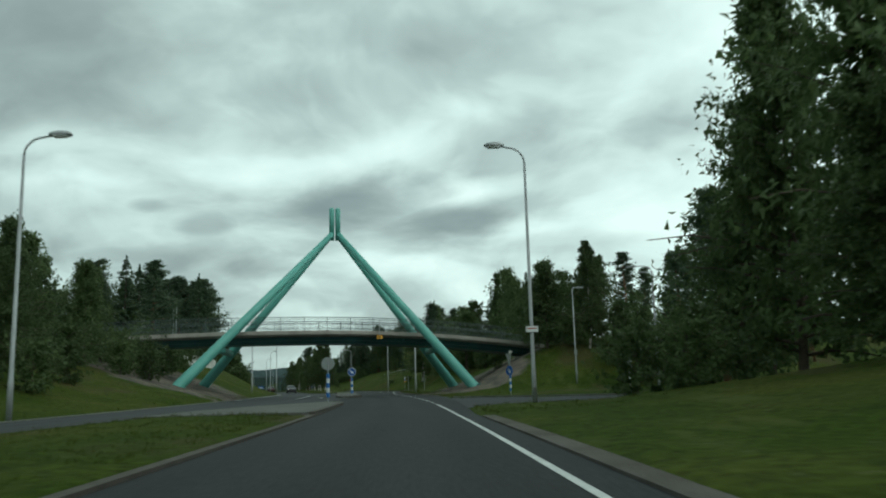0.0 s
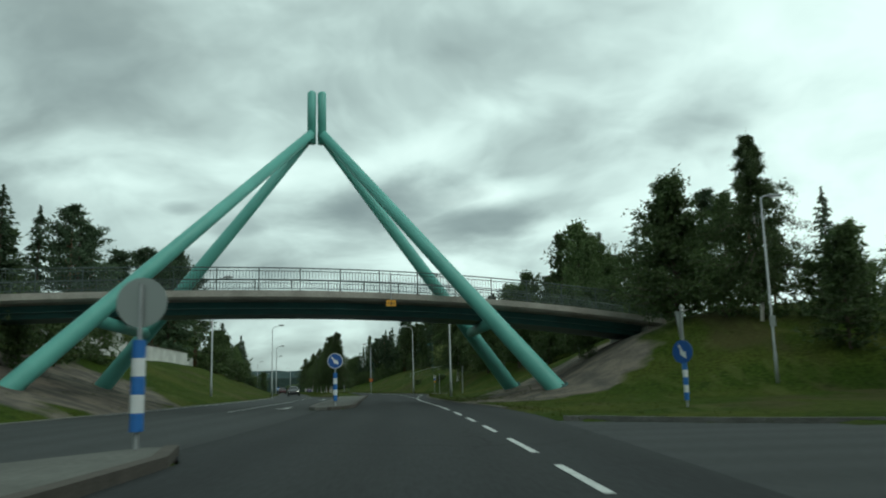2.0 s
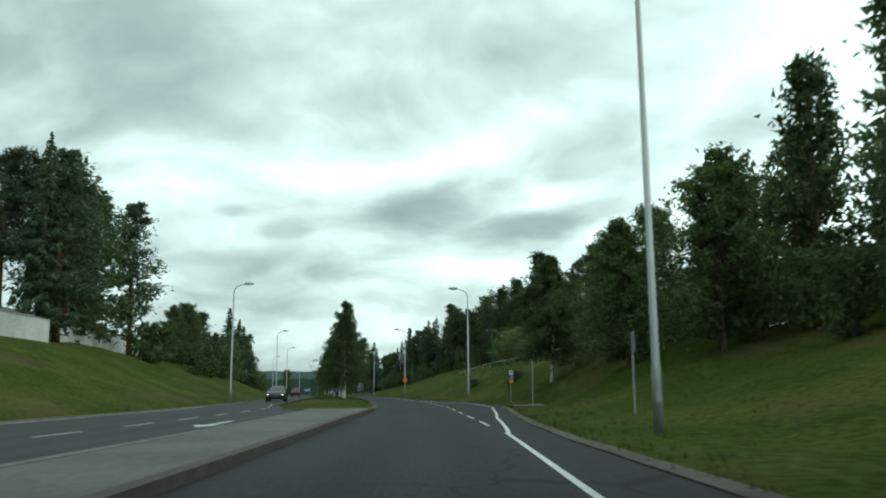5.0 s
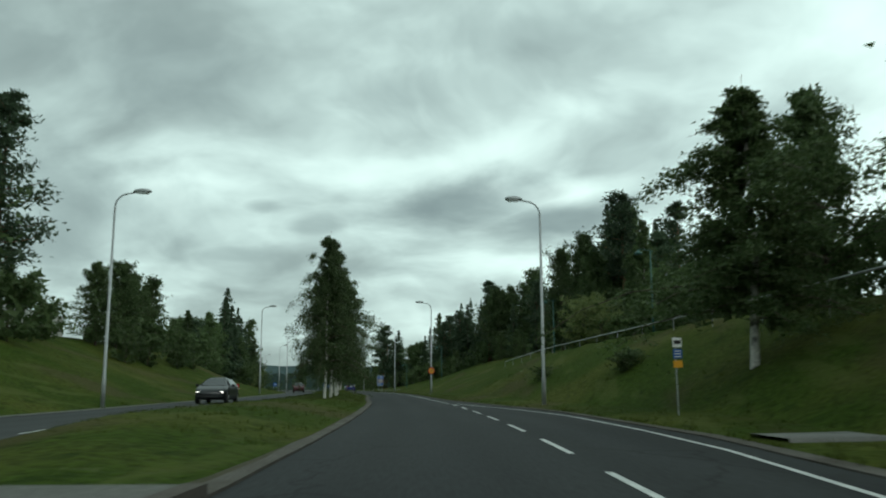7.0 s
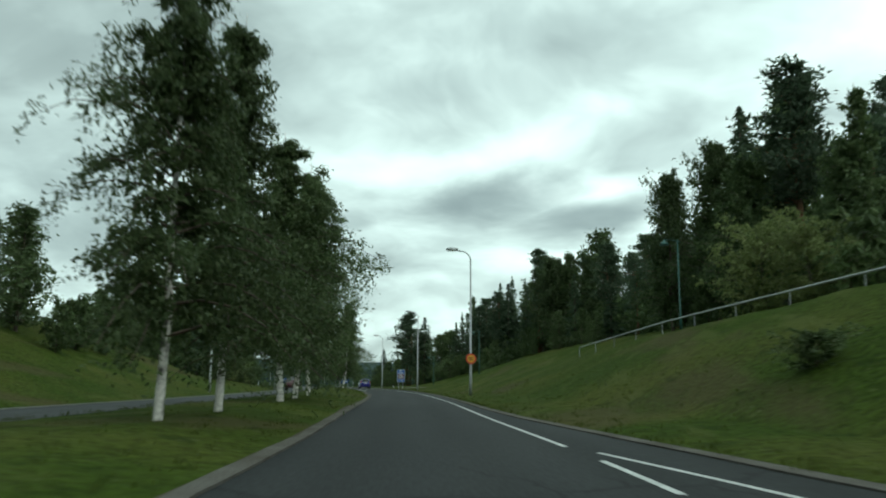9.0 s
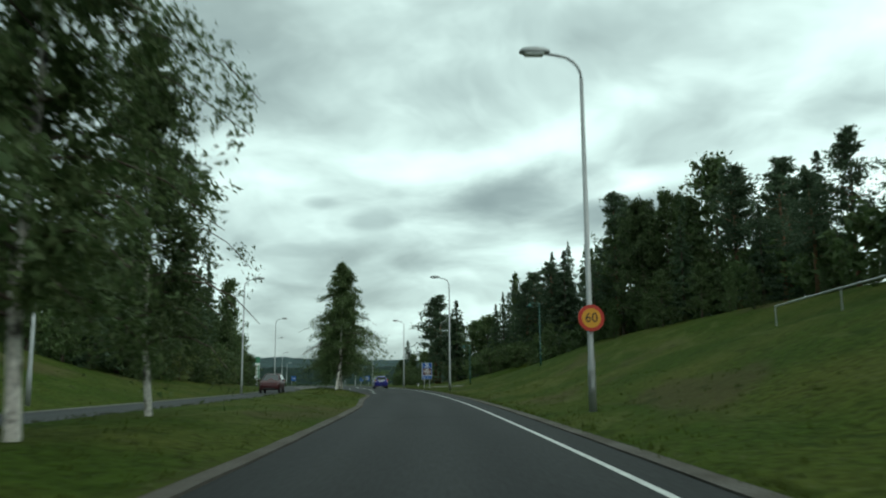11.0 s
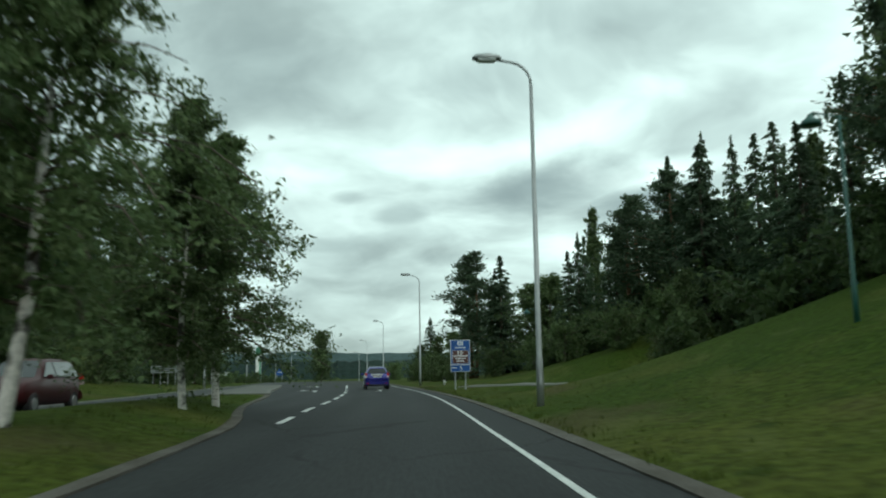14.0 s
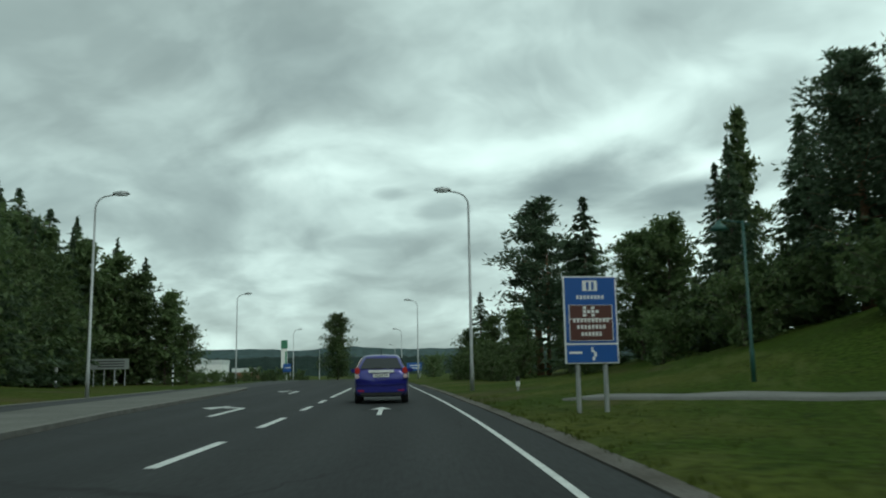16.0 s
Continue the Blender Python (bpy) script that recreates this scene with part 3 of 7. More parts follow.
def ground_z(p):
    """Height of the ground under a place."""
    s, o = p[1], 0.0
    for _ in range(12):
        q = at(s, 0)
        d = (centre(s + 1) - centre(s - 1)) / 2
        k = math.hypot(1, d)
        o = ((p[0] - q.x) - (p[1] - q.y) * d) / k
        s = p[1] + o * d / k
    return height(s, o)


# ---------------------------------------------------------------- ground and roads
def build_ground():
    stations = [-400, -250, -150, -100, -70, -50] + [-40 + 2.0 * i for i in range(190)] + [345, 355, 370, 390, 420, 460, 520, 600, 700, 850, 1100, 1500, 2200, 3000, 4000]
    rows, verts, faces = [], [], []
    for s in stations:
        eo, ml, mr, er = lerp(s, E_OUT), lerp(s, E_ML), lerp(s, E_MR), lerp(s, E_R)
        far = s > 420
        outer = [-2500, -1200, -500, -220] if far else [-420, -300, -220, -170]
        offs = outer + [-130, -100, -80, -65, -54, -46, -40, -36, -32, -29, -26.5, -24.5, -22.5, -20.5, -18.8, -17.4, -16.2, -15.2]
        offs = [min(o, eo - 0.9 - 0.15 * (len(offs) - i)) for i, o in enumerate(offs)]
        offs += [eo - 0.6, eo - 0.25, eo + 0.1, (eo + ml) / 2, ml - 0.05, ml + 0.12, ml + (mr - ml) * 0.3, (ml + mr) / 2, ml + (mr - ml) * 0.7, mr - min(0.95, 0.28 * (mr - ml)), mr - min(0.7, 0.2 * (mr - ml)), mr - 0.12, mr + 0.05]
        offs += [(mr + er) / 2, er - 0.1, er + 0.25, er + 0.6, er + 1.2, er + 1.9, er + 2.7, er + 3.6, er + 4.6, er + 5.7, er + 6.9, er + 8.2, er + 9.6, er + 11, er + 12.6]
        offs += [er + 14.5, er + 16.5, er + 19, er + 22, er + 26, er + 31, er + 38, er + 48, er + 62, er + 85, er + 120]
        offs += [2500, 3500] if far else [300, 420]
        rows.append(len(verts))
        for o in offs:
            p = at(s, o)
            z = height(s, o) if abs(o) < 450 else fall(s)
            if o > er and side_street(p):
                z = -0.12
            verts.append((p.x, p.y, z))
        n = len(offs)
    for r0, r1 in zip(rows, rows[1:]):
        for k in range(n - 1):
            faces.append((r0 + k, r0 + k + 1, r1 + k + 1, r1 + k))
    ob = link_mesh("ground", verts, faces, GRASS, smooth=True)
    tagged(ob, "uneven green grass verges, slopes and open land", "grass", kind="structure")


def strip(name, s0, s1, left, right, z, mat, label="", category="", kind="structure", step=2.0, parent=None, across=3, thick=0.0):
    """A ribbon along the road between two offsets (numbers or tables)."""
    f = lambda t, s: lerp(s, t) if isinstance(t, list) else t(s) if callable(t) else t
    n = max(1, int(math.ceil((s1 - s0) / step)))
    verts, faces = [], []
    for i in range(n + 1):
        s = s0 + (s1 - s0) * i / n
        a, b = f(left, s), f(right, s)
        zz = fall(s) + z
        row = [at(s, a + (b - a) * k / across, zz) for k in range(across + 1)]
        if thick:
            row = [at(s, a, zz - thick)] + row + [at(s, b, zz - thick)]
        verts += row
    w = across + 1 + (2 if thick else 0)
    for i in range(n):
        for k in range(w - 1):
            faces.append((i * w + k, i * w + k + 1, (i + 1) * w + k + 1, (i + 1) * w + k))
    if thick:
        faces += [tuple(range(w))[::-1], tuple(range(n * w, n * w + w))]
    ob = link_mesh(name, verts, faces, mat, parent)
    uv = ob.data.uv_layers.new(name="road")
    co = []
    for lp in ob.data.loops:
        i, k = divmod(lp.vertex_index, w)
        s = s0 + (s1 - s0) * i / n
        a, b = f(left, s), f(right, s)
        co += [a + (b - a) * k / (w - 1), s]
    uv.data.foreach_set("uv", co)
    if not parent:
        tagged(ob, label, category, kind=kind)
    return ob


def ragged(table, d, amount, seed):
    """An edge that wanders a little, as gravel and turf do."""
    return lambda s: lerp(s, table) + d + amount * (noise.noise(Vector((s * 0.35, seed, 0))) + 0.6 * noise.noise(Vector((s * 1.3, seed, 4))))


def shifted(table, d):
    return [(s, v + d) for s, v in table]


build_ground()
strip("road", -300, 900, E_MR, E_R, 0.0, ASPHALT, "dark grey asphalt carriageway with white lane markings", "road", across=6)
strip("road", -300, 900, E_OUT, shifted(E_ML, 0.02), 0.0, OLD_ASPHALT, "grey worn asphalt carriageway for oncoming traffic", "road", across=6)
strip("road", 41.0, 64.5, -4.6, -2.0, -0.003, ASPHALT, "asphalt of the opening between the two carriageways", "road")
strip("road", 289, 312, -14, -9.0, -0.004, ASPHALT, "asphalt of the far crossing", "road")


def build_side_street():
    verts, faces = [], []
    xs = [-1.6, -0.8, 0.0, 0.6, 1.2, 2, 3, 4.2, 6, 8, 11, 15, 18, 22, 26, 30, 36, 42, 50, 60, 70, 82, 95, 110]
    for x in xs:
        near = 35.0 - 0.25 * (x - 5.0) - 8.5 * math.exp(-max(0.0, x - 1.0) / 2.2)
        far = 44.2 - 0.25 * (x - 5.0) + 3.0 * math.exp(-max(0.0, x - 0.5) / 2.5)
        for k in range(7):
            y = near + (far - near) * k / 6
            verts.append((x, y, -0.006 if x < 1.4 else 0.003 if x < 15 else max(0.004, ground_z((x, y)) + min(0.3, 0.02 * (x - 14)))))
    for i in range(len(xs) - 1):
        for k in range(6):
            faces.append((i * 7 + k, (i + 1) * 7 + k, (i + 1) * 7 + k + 1, i * 7 + k + 1))
    ob = link_mesh("road", verts, faces, OLD_ASPHALT)
    uv = ob.data.uv_layers.new(name="road")
    for lp in ob.data.loops:
        v = verts[lp.vertex_index]
        uv.data[lp.index].uv = (v[1], v[0])
    tagged(ob, "grey asphalt side street that joins the main road", "road", kind="structure")
    for edge in (0, 1):
        bm = bmnew()
        pts = []
        for x in (xs[2:] if edge else xs[5:]):
            near = 35.0 - 0.25 * (x - 5.0) - 8.5 * math.exp(-max(0.0, x - 1.0) / 2.2) - 0.08
            far = 44.2 - 0.25 * (x - 5.0) + 3.0 * math.exp(-max(0.0, x - 0.5) / 2.5) + 0.08
            pts.append((x, far if edge else near))
        ring = []
        for (x, y) in pts:
            w = 0.16 if edge else -0.45
            lift = 0.0 if x < 15 else max(0.0, ground_z((x, y)) + min(0.3, 0.02 * (x - 14)))
            ring.append([bm.verts.new((x, y, lift - 0.1)), bm.verts.new((x, y, lift + (0.10 if edge else 0.03))), bm.verts.new((x, y + w, lift + (0.10 if edge else 0.04))), bm.verts.new((x, y + w, lift - 0.1))])
        for a, b in zip(ring, ring[1:]):
            for k in range(3):
                bm.faces.new((a[k], a[k + 1], b[k + 1], b[k]))
        tagged(part("kerb", bm, KERB), "pale weathered kerb along the side street", "kerb", kind="structure")


build_side_street()
# edges of the carriageways
strip("kerb", -300, 27, shifted(E_MR, -0.35), shifted(E_MR, 0.05), 0.045, KERB_RED, "low brownish kerb edging the grass median", "kerb", thick=0.12, across=1)
strip("kerb", 112.5, 251, ragged(E_MR, -0.24, 0.08, 2.0), ragged(E_MR, 0.0, 0.03, 3.0), 0.03, GRAVEL, "pale grey gravel strip along the median", "verge", thick=0.05, across=2, step=0.7)
strip("kerb", 112.5, 251, ragged(E_MR, -0.52, 0.14, 5.0), shifted(E_MR, -0.19), 0.022, KERB_BROWN, "brown soil and gravel fringe along the median", "verge", thick=0.05, across=2, step=0.7)
strip("kerb", 250.5, 288, shifted(E_MR, -0.22), shifted(E_MR, 0.02), 0.11, KERB, "pale grey raised kerb beside the turning lane", "kerb", thick=0.2, across=1)
strip("kerb", 59, 290, ragged(E_R, -0.02, 0.03, 7.0), ragged(E_R, 0.42, 0.12, 8.0), 0.024, GRAVEL, "pale gravel strip along the outer edge of the road", "verge", thick=0.05, across=2, step=0.7)
strip("kerb", -300, 20, shifted(E_R, -0.02), shifted(E_R, 0.4), 0.03, GRAVEL, "pale gravel strip along the outer edge of the road", "verge", thick=0.05, across=2, step=0.7)
strip("kerb", -300, 288, shifted(E_OUT, -0.3), shifted(E_OUT, 0.02), 0.03, KERB, "pale edge strip of the far carriageway", "kerb", thick=0.12, across=1)
strip("kerb", 113, 288, shifted(E_ML, 0.0), shifted(E_ML, 0.25), 0.06, KERB, "pale kerb on the far side of the median", "kerb", thick=0.15, across=1)
strip("pavement", 24, 41.2, shifted(E_ML, 0.15), shifted(E_MR, -0.15), 0.115, PAVING, "pale stone-paved traffic island", "traffic island", across=4, thick=0.2)
strip("pavement", 63.0, 112.5, shifted(E_ML, 0.15), shifted(E_MR, -0.15), 0.115, PAVING, "long pale paved traffic island between the carriageways", "traffic island", across=4, thick=0.2)
strip("kerb", 24, 41.4, shifted(E_MR, -0.17), shifted(E_MR, 0.02), 0.125, KERB_RED, "worn kerb of the traffic island", "kerb", thick=0.2, across=1)
strip("kerb", 62.9, 112.5, shifted(E_MR, -0.17), shifted(E_MR, 0.02), 0.125, KERB_RED, "worn kerb of the traffic island", "kerb", thick=0.2, across=1)
strip("kerb", 62.9, 112.5, shifted(E_ML, -0.02), shifted(E_ML, 0.17), 0.125, KERB, "worn kerb of the traffic island", "kerb", thick=0.2, across=1)
strip("pavement", 250.8, 288, shifted(E_ML, 0.2), shifted(E_MR, -0.23), 0.10, PAVING, "pale concrete strip beside the turning lane", "pavement", across=2, thick=0.2)

# markings
R_LINE = [(-300, 1.3), (21, 1.3), (34, 1.35), (58, 1.4), (80, 1.45), (92, 1.75)]
BAY_LINE = [(92.4, 1.8), (95, 2.0), (102, 2.5), (105, 2.85), (112.4, 3.6), (117, 4.15), (122, 4.4), (129, 4.5), (133, 4.3), (137.3, 3.85), (140.6, 3.35), (143.4, 2.95), (146.7, 2.42)]
R_LINE2 = [(147, 2.2), (156, 2.05), (172, 1.95), (188, 1.7), (202, 1.52), (224, 1.24), (245, 1.2), (275, 0.95), (900, 0.9)]


def line(s0, s1, table, w=0.088, step=2.0):
    tagged(strip("road_marking", s0, s1, shifted(table, -w / 2), shifted(table, w / 2), 0.006, PAINT, step=step, across=1), "white painted line on the asphalt", "road marking", kind="structure")


line(-300, 33.9, R_LINE)
for a, b in ((36.3, 38.5), (40.0, 42.7), (44.5, 46.8), (48.8, 51.1), (53.0, 56.0)):
    line(a, b, R_LINE)
line(58.3, 92.4, R_LINE)
line(92.3, 146.6, BAY_LINE, step=1.0)
line(147.6, 420, R_LINE2)
for k in range(10):
    line(142.6 - 5.2 * k, 145.5 - 5.2 * k, [(90, 1.65), (106, 1.7), (120, 1.98), (128, 2.08), (145, 2.22)])
for a, b in ((226.2, 228.8), (231.4, 234.2), (236.8, 239.7), (242.0, 244.9), (246.9, 250.0), (252.8, 255.8), (258.9, 261.1), (263.5, 265.7), (268.5, 284.0)):
    line(a, b, [(220, -2.7), (233, -3.08), (250, -2.95), (270, -2.9), (285, -2.7)], 0.15)
OPP = [(-300, -8.0), (0, -8.0), (62, -7.1), (92, -7.15), (115, -7.2)]
line(64, 89, OPP)
for k in range(9):
    line(92 + 5 * k, 94.4 + 5 * k, [(60, -7.6), (120, -7.6), (150, -10.8)])
line(64, 125, [(60, -11.9), (125, -11.9)], 0.1)


def arrow(s, o, turn, size, bent, label):
    """A painted arrow; bent: one that turns to its side."""
    if bent:
        pieces = [[(-0.07, -1.6), (0.07, -1.6), (0.07, 0.5), (-0.07, 0.38)], [(0.07, 0.5), (-0.47, 0.88), (-0.54, 0.66), (-0.07, 0.38)], [(-0.45, 1.35), (-1.0, 0.75), (-0.62, 0.25)]]
    else:
        pieces = [[(-0.08, -2.4), (0.08, -2.4), (0.08, 0.4), (-0.08, 0.4)], [(0.42, 0.4), (0.0, 1.7), (-0.42, 0.4)]]
    m = Matrix.Translation(at(s, o, fall(s) + 0.007)) @ Matrix.Rotation(heading(s) + turn, 4, "Z")
    bm = bmnew()
    for pts in pieces:
        bm.faces.new([bm.verts.new(m @ Vector((x * size[0], y * size[1], 0))) for x, y in pts])
    tagged(part("road_marking", bm, PAINT), label, "road marking", kind="structure")


arrow(68.4, -5.3, math.pi, (1.0, 1.0), False, "white arrow painted on the far carriageway")
arrow(98.0, -5.6, math.pi, (1.0, 1.0), False, "white arrow painted on the far carriageway")
arrow(260.0, -4.85, 0, (1.3, 2.1), True, "white left-turn arrow painted on the turning lane")
arrow(278.0, -5.3, 0, (1.2, 2.1), True, "white left-turn arrow painted on the turning lane")
arrow(258.3, -0.85, 0, (0.68, 1.0), False, "white straight-on arrow painted on the lane")


# path with a handrail above the slope, and footpath by the sign
def path_strip(name, pts, width, mat, label, lift=0.06):
    verts, faces = [], []
    for i, (s, o) in enumerate(pts):
        p = at(s, o)
        q0, q1 = at(*pts[max(0, i - 1)]), at(*pts[min(len(pts) - 1, i + 1)])
        d = (q1 - q0).normalized()
        n = Vector((-d.y, d.x, 0)) * width / 2
        for k, dz in ((-1.02, -0.5), (-1, 0), (0, 0), (1, 0), (1.02, -0.5)):
            v = p + n * k
            verts.append((v.x, v.y, ground_z(v) + lift + dz))
    for i in range(len(pts) - 1):
        for k in range(4):
            faces.append((i * 5 + k, i * 5 + k + 1, i * 5 + k + 6, i * 5 + k + 5))
    tagged(link_mesh(name, verts, faces, mat, smooth=True), label, "path", kind="structure")


path_strip("pavement", [(262.5 - i * 0.75, 3.4 + i * 0.5) for i in range(3, 8)] + [(256.4, 7.2), (255.4, 7.9), (254.5, 8.8), (253.8, 9.8), (253.3, 11), (253, 12.2)] + [(252.8 - 0.1 * i, 13.4 + i * 1.2) for i in range(8)], 1.6, FOOTPATH, "narrow pale grey asphalt footpath across the grass")

path_strip("pavement", [(118.3, 5.3 + i * 0.4) for i in range(5)], 1.4, FOOTPATH, "short asphalt path from the bus stop")


# ---------------------------------------------------------------- the footbridge
B_U = Vector((0.94, 0.341, 0)).normalized()
B_V = Vector((-B_U.y, B_U.x, 0))
B_C = Vector((-11.1, 72.35, 0))
DECK_L, DECK_R = -25.0, 19.2


def deck_z(u):
    return 5.66 - 0.0032 * (u + 2.0) ** 2 if u > -2 else 5.66 - 0.0016 * (u + 2.0) ** 2


def bp(u, v, z):
    return B_C + B_U * u + B_V * v + Vector((0, 0, z))


def deck_loft(section, u0, u1, n=30):
    """Sweeps a closed outline (v, z below the deck) along the bridge."""
    bm = bmnew()
    rings = []
    for i in range(n + 1):
        u = u0 + (u1 - u0) * i / n
        rings.append([bm.verts.new(bp(u, v, deck_z(u) + z)) for v, z in section])
    k = len(section)
    for a, b in zip(rings, rings[1:]):
        for j in range(k):
            bm.faces.new((a[j], b[j], b[(j + 1) % k], a[(j + 1) % k]))
    bm.faces.new(rings[0])
    bm.faces.new(rings[-1][::-1])
    bmesh.ops.recalc_face_normals(bm, faces=bm.faces)
    return bm


def build_bridge():
    b = empty("footbridge", Matrix.Identity(4), "turquoise steel footbridge hung from a four-legged pylon over the road", "bridge")
    part("deck_slab", deck_loft([(-2.4, 0), (-2.4, -0.30), (-2.25, -0.42), (-1.6, -0.52), (1.6, -0.52), (2.25, -0.42), (2.4, -0.30), (2.4, 0), (2.15, 0.0), (2.15, -0.10), (-2.15, -0.10), (-2.15, 0.0)], DECK_L, DECK_R), CONCRETE, b, "pale concrete deck edge stained by weather")
    part("girder", deck_loft([(-1.75, -0.50), (-1.55, -0.82), (-1.38, -1.08), (1.38, -1.08), (1.55, -0.82), (1.75, -0.50)], DECK_L + 0.6, DECK_R - 1.2), DARK_TEAL, b, "dark blue-green steel box girder")
    for sgn in (-1, 1):
        part("flange", deck_loft([(sgn * 1.56, -0.78), (sgn * 1.70, -0.78), (sgn * 1.70, -0.82), (sgn * 1.54, -0.82)], DECK_L + 0.6, DECK_R - 1.2), DARK_TEAL, b)
    # legs
    apex = Vector((-11.0, 72.35, 14.45))
    feet = {(1, -1): Vector((1.34, 70.67, 0.35)), (1, 1): Vector((-0.82, 83.0, 0.45)), (-1, -1): Vector((-21.97, 62.1, 0.55)), (-1, 1): Vector((-24.1, 74.4, 0.55))}
    mids = {}
    for (a, v), f in feet.items():
        top = apex + B_U * (0.30 * a) + B_V * (0.16 * v)
        bm = bmnew()
        tube(bm, [f + (f - top) * 0.04, f, f.lerp(top, 0.5), top], [0.46, 0.46, 0.36, 0.25], 24)
        leg = part("leg", bm, TEAL, b, smooth=True)
        d = (top - f).normalized()
        bm = bmnew()
        tube(bm, [f + d * 0.05, f + d * 0.16], [0.60, 0.60], 20)
        for k in range(8):
            w = d.orthogonal().normalized()
            w.rotate(Matrix.Rotation(k * 0.785, 3, d).to_quaternion())
            tube(bm, [f + d * 0.15 + w * 0.53, f + d * 0.24 + w * 0.53], 0.035, 6)
        part("foot_flange", bm, DARK_TEAL, leg, "bolted steel foot plate", smooth=False)
        mids[(a, v)] = f.lerp(top, 0.255)
    for a in (1, -1):
        p, q = mids[(a, -1)], mids[(a, 1)]
        bm = bmnew()
        tube(bm, [p, p.lerp(q, 0.5), q], 0.30, 20)
        part("cross_strut", bm, TEAL, b, smooth=True)
        bm = bmnew()
        tube(bm, [q + (p - q).normalized() * 0.10 - Vector((0, 0, 0.01)), q - (p - q).normalized() * 0.42], [0.36, 0.33], 20)
        part("strut_collar", bm, TEAL, b, smooth=True)
        bm = bmnew()
        c = apex + B_U * (0.28 * a)
        tube(bm, [c - Vector((0, 0, 0.5)), c + Vector((0, 0, 2.35)), c + Vector((0, 0, 2.45))], [0.235, 0.235, 0.17], 20)
        part("mast_head", bm, TEAL, b, smooth=True)
    # railing, bay by bay
    bay = 2.0
    bm = bmnew()
    tube(bm, [Vector((0, 0, 0)), Vector((0, 0, 0.87))], 0.012, 5, False)
    bar_mesh = bpy.data.meshes.new("baluster")
    bm.to_mesh(bar_mesh)
    bm.free()
    bar_mesh.materials.append(RAILING)
    n = int((DECK_R - DECK_L) / bay)
    for side in (-1, 1):
        v = side * 2.28
        for i in range(n + 1):
            u = DECK_L + i * bay
            bm = bmnew()
            tube(bm, [bp(u, v, deck_z(u) - 0.02), bp(u, v, deck_z(u) + 1.16)], 0.032, 8)
            box(bm, bp(u, v, deck_z(u) + 0.015), (0.16, 0.12, 0.03), math.atan2(B_U.y, B_U.x))
            part("railing_post", bm, RAILING, b)
            if i == n:
                continue
            u1 = u + bay
            bm = bmnew()
            for h, r in ((1.14, 0.032), (0.99, 0.02), (0.56, 0.022), (0.12, 0.02)):
                tube(bm, [bp(u, v, deck_z(u) + h), bp(u1, v, deck_z(u1) + h)], r, 6)
            tube(bm, [bp(u + bay / 2, v, deck_z(u + bay / 2) + 0.99), bp(u + bay / 2, v, deck_z(u + bay / 2) + 1.14)], 0.012, 5, False)
            panel = part("railing_panel", bm, RAILING, b)
            for k in range(1, 13):
                w = u + bay * k / 13
                bar = new("baluster", bar_mesh)
                bar.location = bp(w, v, deck_z(w) + 0.12)
                bar.parent = panel
    # abutments and a pier under the near end
    for u in (DECK_R - 0.6, DECK_L + 0.4):
        bm = bmnew()
        g = ground_z(bp(u, 0, 0)) - 0.8
        z1 = deck_z(u) - 0.5
        box(bm, bp(u, 0, (g + z1) / 2), (1.1, 4.6, z1 - g), math.atan2(B_U.y, B_U.x), 0.05)
        part("abutment", bm, CONCRETE, b, "stained concrete abutment")
    # height sign hung from the railing
    s = empty("height_sign", Matrix.LocRotScale(bp(3.55, -2.47, deck_z(3.55) - 0.52), Matrix.Rotation(math.atan2(B_U.y, B_U.x), 3, "Z").to_quaternion(), None), "orange clearance sign hanging on the bridge edge", "road sign")
    bm = bmnew()
    box(bm, (0, 0, 0), (0.50, 0.03, 0.33), 0, 0.008)
    part("plate", bm, SIGN_ORANGE, s)
    bm = bmnew()
    tube(bm, [(0, 0.06, -0.1), (0, 0.06, 1.55)], 0.035, 8)
    part("hanger", bm, STEEL, s, "grey steel hanger bar")
    face = pose(0, -0.018, 0, 90, 0, 0)
    writing("numeral", "4", 0.21, pose(-0.14, 0, 0) @ face, BLACK, s)
    writing("unit", "m", 0.18, pose(0.13, 0, 0) @ face, BLACK, s)
    for z, w in ((0.0, 0.03),):
        bm = bmnew()
        box(bm, (0, -0.018, -0.01), (0.07, 0.004, 0.15))
        part("blurred_figure", bm, BLACK, s)
    for z, f in ((0.135, -1), (-0.135, 1)):
        bm = bmnew()
        bm.faces.new([bm.verts.new((x, -0.0175, z + y * f)) for x, y in ((-0.04, -0.02), (0.04, -0.02), (0, 0.03))])
        part("arrowhead", bm, BLACK, s)


build_bridge()


